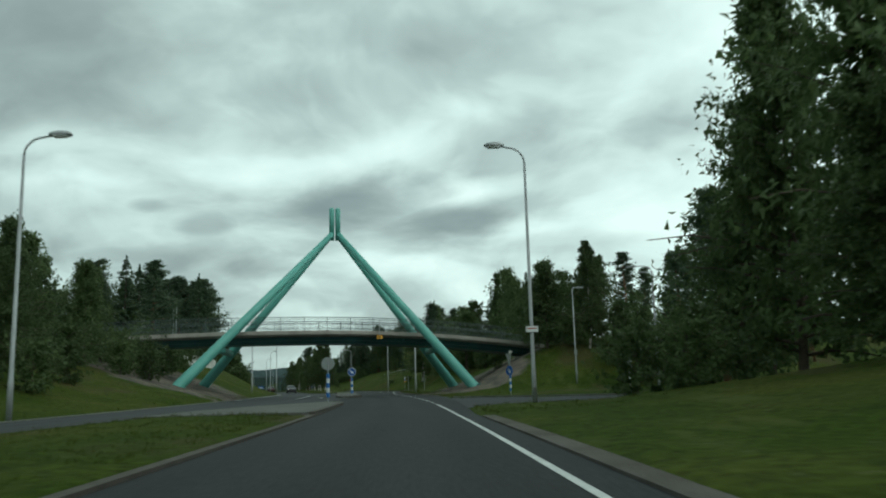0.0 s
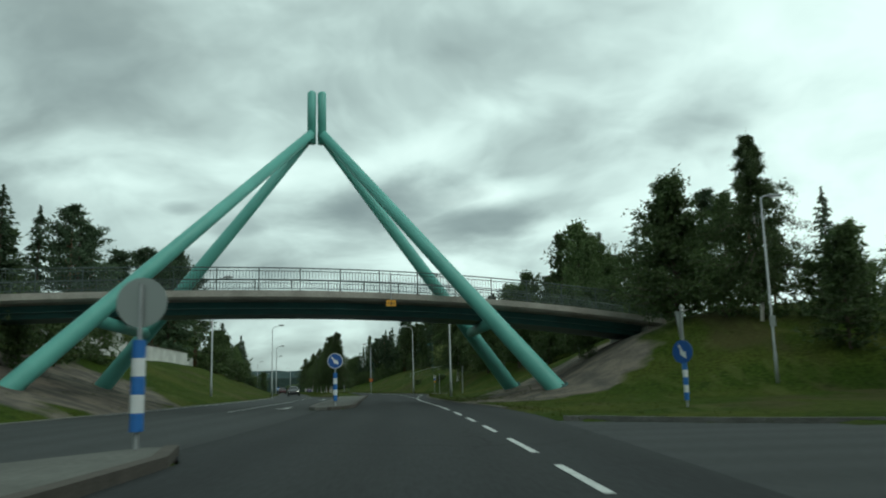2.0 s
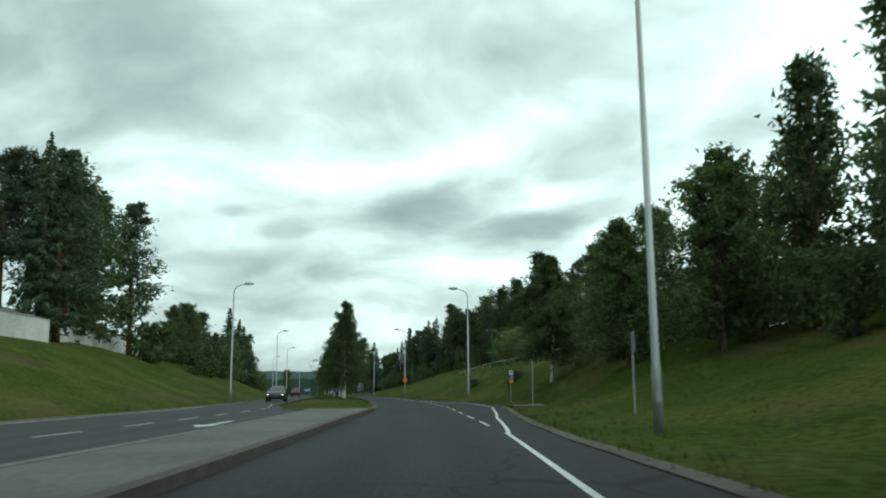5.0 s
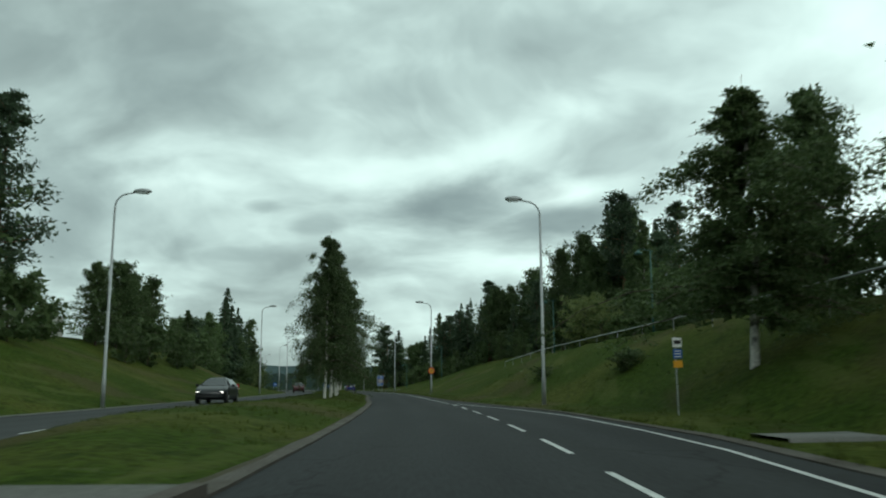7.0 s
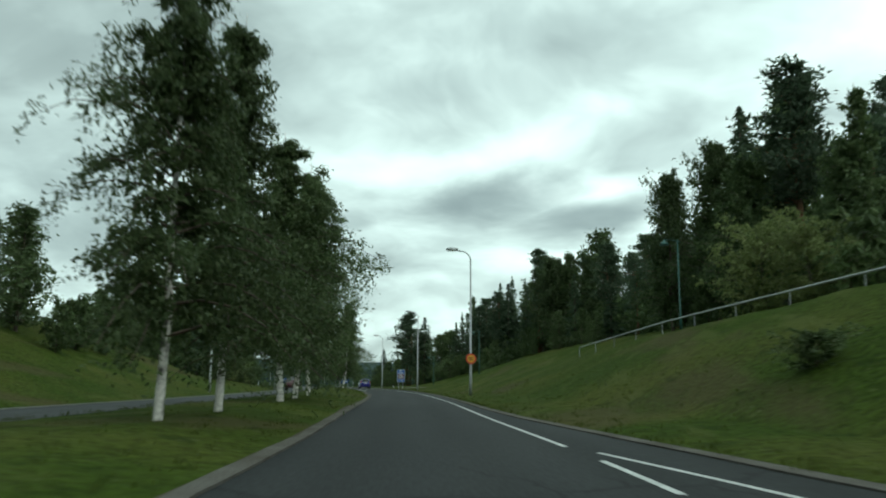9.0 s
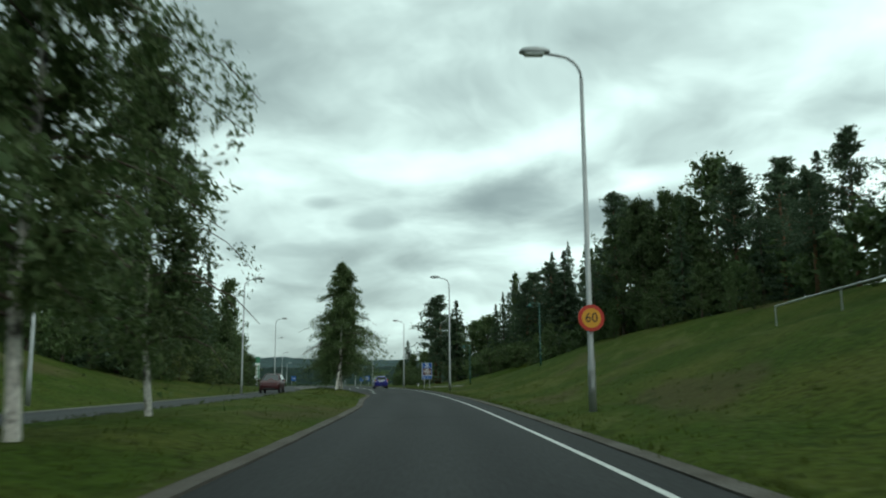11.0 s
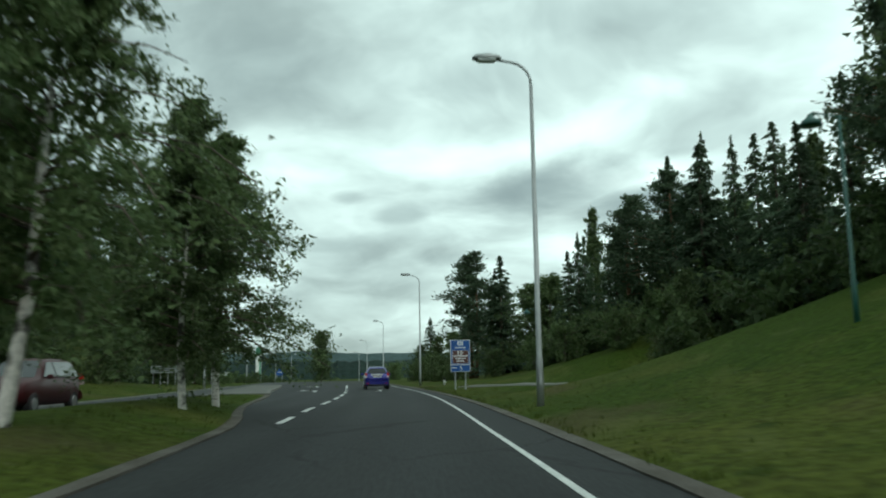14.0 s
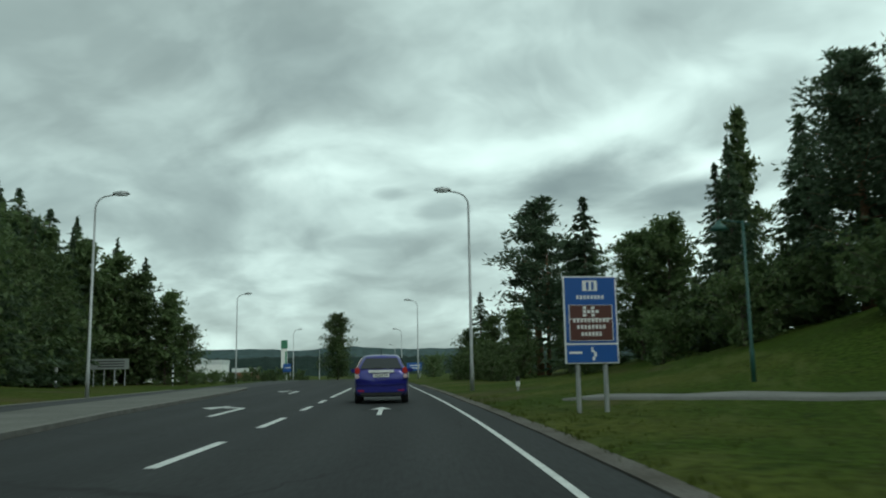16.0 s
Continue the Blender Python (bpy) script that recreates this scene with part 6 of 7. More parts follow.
def house(s, o, turn, lx, ly, eave, ridge, wall, roof, label, floors=1, cols=4, base=None, flat=False, chimney=True):
    p = at(s, o)
    g = (ground_z(p) if base is None else base) - 0.4
    e = empty("house", Matrix.LocRotScale(Vector((p.x, p.y, g)), Matrix.Rotation(turn, 3, "Z").to_quaternion(), None), label, "house")
    eh, rh = eave - g, ridge - g
    bm = bmnew()
    box(bm, (0, 0, eh / 2), (lx, ly, eh))
    if not flat:
        for sx in (-1, 1):
            x = sx * lx / 2
            bm.faces.new([bm.verts.new(v) for v in ((x, -ly / 2, eh), (x, ly / 2, eh), (x, 0, rh))])
    part("wall", bm, wall, e)
    bm = bmnew()
    if flat:
        box(bm, (0, 0, (eh + rh) / 2), (lx + 0.3, ly + 0.3, rh - eh))
    else:
        for sy in (-1, 1):
            a = [(-lx / 2 - 0.4, sy * (ly / 2 + 0.5), eh - 0.25), (lx / 2 + 0.4, sy * (ly / 2 + 0.5), eh - 0.25), (lx / 2 + 0.4, 0, rh), (-lx / 2 - 0.4, 0, rh)]
            vs = [bm.verts.new(v) for v in a] + [bm.verts.new((v[0], v[1], v[2] + 0.16)) for v in a]
            for f in ((0, 1, 2, 3), (7, 6, 5, 4), (0, 4, 5, 1), (1, 5, 6, 2), (2, 6, 7, 3), (3, 7, 4, 0)):
                bm.faces.new([vs[k] for k in f])
    rf = part("roof", bm, roof, e)
    if chimney and not flat:
        bm = bmnew()
        box(bm, (-lx * 0.2, 0.3, rh + 0.3), (0.7, 0.6, 1.4), 0, 0.03)
        part("chimney", bm, BRICK_RED, rf)
    for fl in range(floors):
        z = eh * (fl + 0.55) / floors
        for side in (-1, 1):
            for c in range(cols):
                x = -lx / 2 + lx * (c + 0.5) / cols
                bm = bmnew()
                box(bm, (x, side * (ly / 2 + 0.02), z), (1.2, 0.06, 1.2), 0, 0.01)
                w = part("window", bm, WHITE, e)
                bm = bmnew()
                box(bm, (x, side * (ly / 2 + 0.045), z), (1.0, 0.03, 1.0))
                part("pane", bm, DARK_GLASS, w)
    for side in (-1, 1):
        bm = bmnew()
        box(bm, (side * (lx / 2 + 0.02), -ly * 0.2, eh * 0.6), (0.06, 1.0, 1.1), 0, 0.01)
        w = part("window", bm, WHITE, e)
        bm = bmnew()
        box(bm, (side * (lx / 2 + 0.045), -ly * 0.2, eh * 0.6), (0.03, 0.8, 0.9))
        part("pane", bm, DARK_GLASS, w)
    return e


build_wall(84, -22.0, 43.0, [(84, 4.9), (100, 5.12), (127, 5.3)])
build_wall(140, -26.5, 31.0, [(140, 6.2), (172, 6.4)])
DARK_ROOF = material("dark_roof_sheet", (0.055, 0.058, 0.058), 0.7, (0.04, 0.043, 0.043), 0.5, 0.6, 8.0, 0.15, 0.1)
GREY_WALL = material("grey_render", (0.13, 0.135, 0.13), 0.85, (0.09, 0.095, 0.09), 0.6, 0.6, 12.0, 0.15, 0.2)
house(162, -37, heading(162) + 1.57, 26, 9, 7.2, 9.0, GREY_WALL, DARK_ROOF, "long low grey house with a dark roof behind the wall", cols=7, chimney=False)
house(117, -30.5, heading(118) + 1.65, 8.5, 7.5, 7.7, 10.2, PLASTER, ROOF_BROWN, "white plastered house with a brown pitched roof")
METAL_ROOF = material("pale_metal_roof", (0.50, 0.53, 0.52), 0.6, (0.38, 0.41, 0.40), 0.2, 0.6, 3.0, 0.1, 0.1)
house(525, -88, 0.5, 46, 18, 4.5, 6.6, WHITE, METAL_ROOF, "long low white industrial hall far off", cols=9, base=-4.6, flat=True)
house(557, -76, 0.4, 26, 16, 4.6, 6.4, WHITE, METAL_ROOF, "low pale warehouse far off", cols=8, base=-5, flat=True)
house(505, -46, 0.45, 8, 8, 1.2, 2.6, BRICK_RED, METAL_ROOF, "low red brick building far off", cols=5, base=-4.5, flat=True)
house(560, -120, 0.5, 40, 18, 5.5, 8.0, PLASTER, METAL_ROOF, "long white hall far off among trees", cols=8, base=-5, flat=True)


def pylon_sign():
    p = at(455, -27)
    e = empty("pylon_sign", Matrix.LocRotScale(Vector((p.x, p.y, -3.6)), Matrix.Rotation(0.45, 3, "Z").to_quaternion(), None), "tall green and white advertising pylon far off", "sign")
    bm = bmnew()
    box(bm, (0, 0, 6.6), (1.7, 0.6, 13.2), 0, 0.05)
    part("column", bm, WHITE, e)
    bm = bmnew()
    box(bm, (0, -0.02, 12.4), (1.8, 0.66, 2.4), 0, 0.03)
    part("green_head", bm, plain("sign_green", (0.03, 0.16, 0.09), 0.5), e, "dark green top panel")
    bm = bmnew()
    box(bm, (0.5, -0.02, 7.0), (0.5, 0.68, 7.0), 0, 0.02)
    part("green_stripe", bm, plain("stripe_green", (0.05, 0.22, 0.13), 0.5), e)


pylon_sign()


# ---------------------------------------------------------------- signs and posts
def round_plate(bm, r, y0, y1, z, seg=40, x=0.0):
    rings = []
    for y in (y0, y1):
        rings.append([bm.verts.new((x + r * math.cos(6.28319 * k / seg), y, z + r * math.sin(6.28319 * k / seg))) for k in range(seg)])
    for k in range(seg):
        bm.faces.new((rings[0][k], rings[0][(k + 1) % seg], rings[1][(k + 1) % seg], rings[1][k]))
    bm.faces.new(rings[0][::-1])
    bm.faces.new(rings[1])
    bmesh.ops.recalc_face_normals(bm, faces=bm.faces)
    return bm


STRIPE_BLUE = plain("reflector_blue", (0.02, 0.14, 0.42), 0.4)
STRIPE_WHITE = plain("reflector_white", (0.66, 0.68, 0.68), 0.4)


def thing_at(name, s, o, turn, label, category, z=None, group=""):
    p = at(s, o)
    g = height(s, o) if z is None else z
    return empty(name, Matrix.LocRotScale(Vector((p.x, p.y, g)), Matrix.Rotation(heading(s) + turn, 3, "Z").to_quaternion(), None), label, category, group)


def island_sign(s, o, back):
    """The round keep-side sign on a blue and white striped post."""
    e = thing_at("road_sign", s, o, math.pi if back else 0.0, "round blue arrow sign on a blue and white striped post" if not back else "round sign seen from its grey back on a striped post", "road sign", 0.11)
    bm = bmnew()
    tube(bm, [(0, 0, 0), (0, 0, 2.1)], 0.03, 10)
    part("post", bm, STEEL, e)
    for k in range(5):
        bm = bmnew()
        tube(bm, [(0, 0, 0.22 + 0.23 * k), (0, 0, 0.22 + 0.23 * (k + 1))], 0.085, 18)
        part("stripe", bm, STRIPE_BLUE if k % 2 == 0 else STRIPE_WHITE, e)
    zc = 1.86
    bm = round_plate(bmnew(), 0.325, -0.055, -0.04, zc)
    part("back_plate", bm, SIGN_BACK, e, "grey metal plate")
    bm = round_plate(bmnew(), 0.318, -0.062, -0.056, zc)
    part("white_rim", bm, SIGN_WHITE, e)
    bm = round_plate(bmnew(), 0.295, -0.068, -0.063, zc)
    part("blue_face", bm, SIGN_BLUE, e)
    bm = bmnew()
    a = radians(-45)
    pts = [(-0.22, -0.03), (0.03, -0.03), (0.03, -0.10), (0.22, 0.0), (0.03, 0.10), (0.03, 0.03), (-0.22, 0.03)]
    f = bm.faces.new([bm.verts.new((x * math.cos(a) - y * math.sin(a), -0.071, zc + x * math.sin(a) + y * math.cos(a))) for x, y in pts])
    bmesh.ops.triangulate(bm, faces=[f])
    part("arrow", bm, SIGN_WHITE, e)


island_sign(64.7, -2.85, False)
island_sign(40.9, -3.55, True)


def speed_sign():
    p = at(184.5, 3.8)
    e = empty("road_sign", Matrix.LocRotScale(Vector((p.x, p.y, height(184.5, 3.8) + 2.2)), Matrix.Rotation(heading(184.5) + 0.1, 3, "Z").to_quaternion(), None), "round orange and red temporary speed limit sign on the lamp pole", "road sign")
    part("red_rim", round_plate(bmnew(), 0.32, -0.13, -0.105, 0), SIGN_RED, e)
    part("orange_face", round_plate(bmnew(), 0.235, -0.138, -0.131, 0), SIGN_ORANGE, e)
    writing("numeral", "60", 0.32, pose(0, -0.141, 0, 90, 0, 0), BLACK, e)
    bm = bmnew()
    tube(bm, [(0, 0, -0.05), (0, 0, 0.05)], 0.11, 12)
    box(bm, (0, -0.09, 0), (0.06, 0.06, 0.06))
    part("clamp", bm, STEEL, e)


speed_sign()


def tourist_sign():
    e = empty("information_sign", Matrix.LocRotScale(Vector((-49.7, 255.53, height(254.1, 3.66) - 0.02)), Matrix.Rotation(radians(27), 3, "Z").to_quaternion(), None), "blue and brown tourist direction sign on two grey posts", "road sign")
    g = e.matrix_basis.translation.z
    lo, hi, w = 1.07 - g, 2.90 - g, 1.16
    for x in (-0.30, 0.30):
        bm = bmnew()
        tube(bm, [(x, 0.06, -0.2), (x, 0.06, hi - 0.1)], 0.05, 12)
        part("post", bm, STEEL, e)
    bm = bmnew()
    box(bm, (0, 0, (lo + hi) / 2), (w, 0.04, hi - lo), 0, 0.01)
    part("panel", bm, SIGN_WHITE, e)
    h = hi - lo

    def field(name, x0, x1, z0, z1, mat, y=-0.025):
        b = bmnew()
        box(b, ((x0 + x1) / 2, y, lo + (z0 + z1) / 2 * h), (x1 - x0, 0.006, (z1 - z0) * h), 0, 0.002)
        return part(name, b, mat, e)
    field("blue_field", -0.55, 0.55, 0.235, 0.985, SIGN_BLUE)
    field("blue_field", -0.55, 0.55, 0.015, 0.215, SIGN_BLUE)
    field("brown_border", -0.475, 0.475, 0.26, 0.67, SIGN_WHITE, -0.0285)
    field("brown_field", -0.46, 0.46, 0.265, 0.505, SIGN_BROWN, -0.0315)
    field("brown_field", -0.46, 0.46, 0.515, 0.665, SIGN_BROWN, -0.0315)
    # pictograms
    field("pictogram", -0.16, 0.16, 0.83, 0.95, SIGN_WHITE, -0.029)
    field("pictogram", -0.08, -0.02, 0.84, 0.93, SIGN_BLUE, -0.032)
    field("pictogram", 0.03, 0.09, 0.84, 0.93, SIGN_BLUE, -0.032)
    for k in range(4):
        for j in range(3):
            if (k + j) % 2 == 0 or j == 1:
                field("pictogram", -0.17 + 0.09 * k, -0.10 + 0.09 * k, 0.535 + 0.042 * j, 0.568 + 0.042 * j, SIGN_WHITE, -0.035)
    # unreadable lettering as bars
    for z, wd in ((0.735, 0.62), (0.47, 0.80), (0.395, 0.64), (0.315, 0.46)):
        n = int(wd / 0.075)
        for k in range(n):
            x = -wd / 2 + wd * (k + 0.5) / n
            field("letter_bar", x - 0.026, x + 0.022, z, z + 0.045, SIGN_WHITE, -0.029 if z > 0.7 else -0.035)
    field("arrow", -0.50, -0.22, 0.115, 0.14, SIGN_WHITE, -0.029)
    for x0, x1, z0, z1 in ((0.0, 0.05, 0.04, 0.08), (0.04, 0.09, 0.08, 0.13), (-0.02, 0.06, 0.13, 0.15), (-0.02, 0.02, 0.15, 0.19)):
        field("pictogram", x0, x1, z0, z1, SIGN_WHITE, -0.029)


tourist_sign()


def bus_stop():
    e = thing_at("bus_stop_sign", 126.3, 6.6, 0.15, "bus stop sign with white, blue and orange plates", "road sign")
    bm = bmnew()
    tube(bm, [(0, 0, -0.2), (0, 0, 2.0)], 0.018, 10)
    part("post", bm, STEEL, e)
    for z, h, m, nm in ((1.84, 0.24, SIGN_WHITE, "white_plate"), (1.55, 0.24, SIGN_BLUE, "blue_plate"), (1.29, 0.18, SIGN_ORANGE, "orange_plate")):
        bm = bmnew()
        box(bm, (0.03, -0.04, z), (0.25, 0.02, h), 0, 0.006)
        part(nm, bm, m, e)
    bm = bmnew()
    box(bm, (0.03, -0.055, 1.85), (0.18, 0.006, 0.10), 0, 0.002)
    part("bus_picture", bm, BLACK, e)
    for k in range(3):
        bm = bmnew()
        box(bm, (0.03, -0.055, 1.48 + 0.07 * k), (0.18, 0.006, 0.022))
        part("text_bar", bm, SIGN_WHITE, e)


bus_stop()


def plain_post(s, o, h, label, plate=None, stripes=0, r=0.03, stripe_mats=None, name="post_sign", category="road sign"):
    e = thing_at(name, s, o, 0.0, label, category)
    bm = bmnew()
    tube(bm, [(0, 0, -0.25), (0, 0, h)], r, 10)
    part("post", bm, STEEL, e)
    a, b = stripe_mats or (STRIPE_BLUE, STRIPE_WHITE)
    for k in range(stripes):
        bm = bmnew()
        tube(bm, [(0, 0, 0.18 + 0.2 * k), (0, 0, 0.18 + 0.2 * (k + 1))], r + 0.035, 14)
        part("stripe", bm, a if k % 2 == 0 else b, e)
    if plate:
        w, hh, z, turn, mat = plate
        bm = bmnew()
        box(bm, (0, -r - 0.015, z), (w, 0.02, hh), 0, 0.005)
        q = part("plate", bm, mat, e)
        q.matrix_basis = Matrix.Rotation(turn, 4, "Z")
    return e


def corner_sign():
    """The post at the mouth of the side street: name plate, a give-way sign seen from behind and a small arrow sign."""
    e = thing_at("road_sign", 51.9, 7.35, 0.0, "grey post with name plate, give-way sign and round blue sign", "road sign")
    bm = bmnew()
    tube(bm, [(0, 0, -0.25), (0, 0, 2.72)], 0.03, 12)
    part("post", bm, STEEL, e)
    for k in range(5):
        bm = bmnew()
        tube(bm, [(0, 0, 0.18 + 0.2 * k), (0, 0, 0.18 + 0.2 * (k + 1))], 0.065, 16)
        part("stripe", bm, STRIPE_BLUE if k % 2 == 0 else STRIPE_WHITE, e)
    bm = bmnew()
    box(bm, (0.12, -0.045, 2.64), (0.85, 0.02, 0.16), 0, 0.005)
    q = part("name_plate", bm, SIGN_WHITE, e, "white street name plate")
    q.matrix_basis = Matrix.Rotation(1.15, 4, "Z")
    bm = bmnew()
    box(bm, (0.12, -0.057, 2.64), (0.62, 0.004, 0.06))
    part("text_bar", bm, BLACK, q)
    bm = bmnew()
    tri = [(-0.43, 2.48), (-0.38, 2.54), (0.38, 2.54), (0.43, 2.48), (0.04, 1.80), (-0.04, 1.80)]
    rings = [[bm.verts.new((x, y, z)) for x, z in tri] for y in (0.045, 0.06)]
    for k in range(6):
        bm.faces.new((rings[0][k], rings[0][(k + 1) % 6], rings[1][(k + 1) % 6], rings[1][k]))
    bm.faces.new(rings[0])
    bm.faces.new(rings[1][::-1])
    bmesh.ops.recalc_face_normals(bm, faces=bm.faces)
    q = part("give_way_plate", bm, SIGN_BACK, e, "triangular plate seen from its grey back")
    q.matrix_basis = Matrix.Rotation(1.0, 4, "Z")
    q = part("round_plate", round_plate(bmnew(), 0.31, -0.06, -0.045, 1.46, 32), SIGN_BLUE, e, "small round blue plate")
    q.matrix_basis = Matrix.Rotation(-0.95, 4, "Z")
    bm = bmnew()
    a = radians(-60)
    f = bm.faces.new([bm.verts.new((x * math.cos(a) - y * math.sin(a), -0.064, 1.46 + x * math.sin(a) + y * math.cos(a))) for x, y in ((-0.21, -0.03), (0.03, -0.03), (0.03, -0.1), (0.22, 0.0), (0.03, 0.1), (0.03, 0.03), (-0.21, 0.03))])
    bmesh.ops.triangulate(bm, faces=[f])
    part("arrow", bm, SIGN_WHITE, q)


corner_sign()
plain_post(52.6, 15.4, 1.9, "small grey sign plate on a post beside the side street", (0.40, 0.62, 1.55, 0.5, SIGN_BACK), 3, 0.03, (STRIPE_WHITE, STRIPE_BLUE))
plain_post(113, 5.5, 2.1, "slim pale post standing at the verge", None, 0, 0.025, name="pole", category="pole")
plain_post(98.0, 5.9, 2.2, "small sign seen edge-on on a slim post", (0.45, 0.6, 1.95, 1.4, SIGN_BACK), 0)
plain_post(304.3, -18.4, 1.9, "post with black and white bands by the crossing", None, 7, 0.04, (BLACK, STRIPE_WHITE))
plain_post(302, -27.0, 1.7, "post with black and white bands by the crossing", (0.3, 0.4, 1.5, 0.0, STRIPE_WHITE), 4, 0.04, (BLACK, STRIPE_WHITE))
plain_post(270.0, 4.7, 0.55, "short dark post with a white band in the grass", None, 2, 0.05, (STRIPE_WHITE, BLACK), name="marker_post", category="post")
plain_post(78.5, 11.0, 0.9, "short pale stake on the soil slope", None, 0, 0.03, name="stake", category="post")
for s, o, h in ((118.5, -26.5, 8.3), (126, -28, 8.8)):
    plain_post(s, o, h, "slim grey park lamp pole beside the path", None, 0, 0.05, name="lamp_pole", category="pole")


def park_lamp(s, o, high, turn):
    e = thing_at("park_lamp", s, o, turn, "dark green park lamp with a bell shade beside the path", "lamp post")
    bm = bmnew()
    tube(bm, [(0, 0, -0.2), (0, 0, 0.9), (0, 0, 0.95), (0, 0, high)], [0.07, 0.065, 0.05, 0.035], 10)
    part("pole", bm, GREEN_POST, e, smooth=True)
    bm = bmnew()
    tube(bm, [(0.2, 0, high - 0.1), (0, 0, high - 0.06), (-0.45, 0, high - 0.02), (-0.75, 0, high), (-0.8, 0, high - 0.06)], 0.022, 8)
    part("arm", bm, GREEN_POST, e)
    bm = bmnew()
    tube(bm, [(-0.8, 0, high - 0.04), (-0.8, 0, high - 0.12), (-0.8, 0, high - 0.2), (-0.8, 0, high - 0.32)], [0.05, 0.09, 0.2, 0.27], 14)
    part("shade", bm, GREEN_POST, e, smooth=True)


GREEN_POST = plain("dark_green_paint", (0.012, 0.075, 0.06), 0.5)
for s, o, high in ((227.0, 10.1, 4.9), (259.5, 9.6, 4.6), (178.0, 14.6, 5.0), (152.0, 14.8, 5.0)):
    park_lamp(s, o, high, 0.2)


def side_lamp():
    e = empty("street_lamp", Matrix.Translation((11.6, 46.6, ground_z((11.6, 46.6)) - 0.1)), "two-armed grey street lamp beside the side street", "street lamp")
    bm = bmnew()
    tube(bm, [(0, 0, 0), (0, 0, 6.6)], [0.08, 0.045], 12)
    part("pole", bm, STEEL, e)
    for dx, dz in ((-0.9, 0.0), (-0.75, -0.35)):
        bm = bmnew()
        tube(bm, [(0, 0, 6.4 + dz), (-0.1, 0, 6.75 + dz), (dx * 0.5, 0, 6.9 + dz), (dx, 0, 6.9 + dz)], 0.03, 8)
        part("arm", bm, STEEL, e)
    bm = bmnew()
    box(bm, (-1.15, 0, 6.88), (0.55, 0.22, 0.10), 0, 0.04)
    part("lamp_head", bm, STEEL, e)


side_lamp()


def small_lamp(s, o, high):
    e = thing_at("street_lamp", s, o, 0.0, "slim grey street lamp with a short arm beside the side street", "street lamp")
    bm = bmnew()
    tube(bm, [(0, 0, -0.2), (0, 0, 1.1), (0, 0, 1.15), (0, 0, high)], [0.07, 0.065, 0.05, 0.035], 10)
    part("pole", bm, STEEL, e, smooth=True)
    bm = bmnew()
    tube(bm, [(0, 0, high - 0.03), (0.12, 0, high + 0.06), (0.34, 0, high + 0.09)], 0.028, 8)
    part("arm", bm, STEEL, e)
    bm = bmnew()
    box(bm, (0.58, 0, high + 0.09), (0.6, 0.2, 0.11), 0, 0.045)
    head = part("lamp_head", bm, STEEL, e)
    bm = bmnew()
    box(bm, (0.60, 0, high + 0.035), (0.4, 0.15, 0.03), 0, 0.01)
    part("glass_cover", bm, LAMP_GLASS, head)
    bm = bmnew()
    box(bm, (0.0, -0.06, 2.3), (0.24, 0.02, 0.4), 0, 0.005)
    part("plate", bm, SIGN_BACK, e, "small grey plate on the pole")


small_lamp(60.2, 13.9, 7.1)


def lamp_plate():
    p = at(30.4, 4.82)
    e = empty("notice_plate", Matrix.LocRotScale(Vector((p.x, p.y, 2.75)), Matrix.Rotation(heading(30), 3, "Z").to_quaternion(), None), "white plate with a line of red lettering on the lamp pole", "sign")
    bm = bmnew()
    box(bm, (0, -0.10, 0), (0.46, 0.02, 0.22), 0, 0.006)
    part("plate", bm, SIGN_WHITE, e)
    bm = bmnew()
    box(bm, (0, -0.112, 0.03), (0.34, 0.004, 0.04))
    part("text_bar", bm, SIGN_RED, e)
    bm = bmnew()
    tube(bm, [(0, 0, -0.03), (0, 0, 0.03)], 0.10, 12)
    part("clamp", bm, STEEL, e)


lamp_plate()


def board(s, o, w, h, low, mat, label, turn=0.0, legs=2, bars=0):
    e = thing_at("sign_board", s, o, turn, label, "sign")
    for k in range(legs):
        x = -w * 0.4 + w * 0.8 * k / max(1, legs - 1)
        bm = bmnew()
        tube(bm, [(x, 0.05, -0.2), (x, 0.05, low + h)], 0.045, 8)
        part("post", bm, STEEL, e)
    bm = bmnew()
    box(bm, (0, 0, low + h / 2), (w, 0.05, h), 0, 0.01)
    part("panel", bm, mat, e)
    for k in range(bars):
        bm = bmnew()
        box(bm, (0.1, -0.03, low + h * (k + 1) / (bars + 1)), (w * 0.7, 0.01, h * 0.10))
        part("text_bar", bm, BLACK if mat is not SIGN_BLUE else SIGN_WHITE, e)


board(306, -24.2, 3.2, 0.9, 1.45, SIGN_BACK, "pale grey direction board on steel legs", 0.1, 4, 3)
board(362, 5.0, 2.4, 1.3, 1.4, SIGN_BLUE, "blue direction sign beyond the crossing", 0.0, 2, 2)
board(336, -12.5, 1.0, 1.0, 1.2, SIGN_BLUE, "small blue sign beyond the crossing", 0.0, 2, 1)


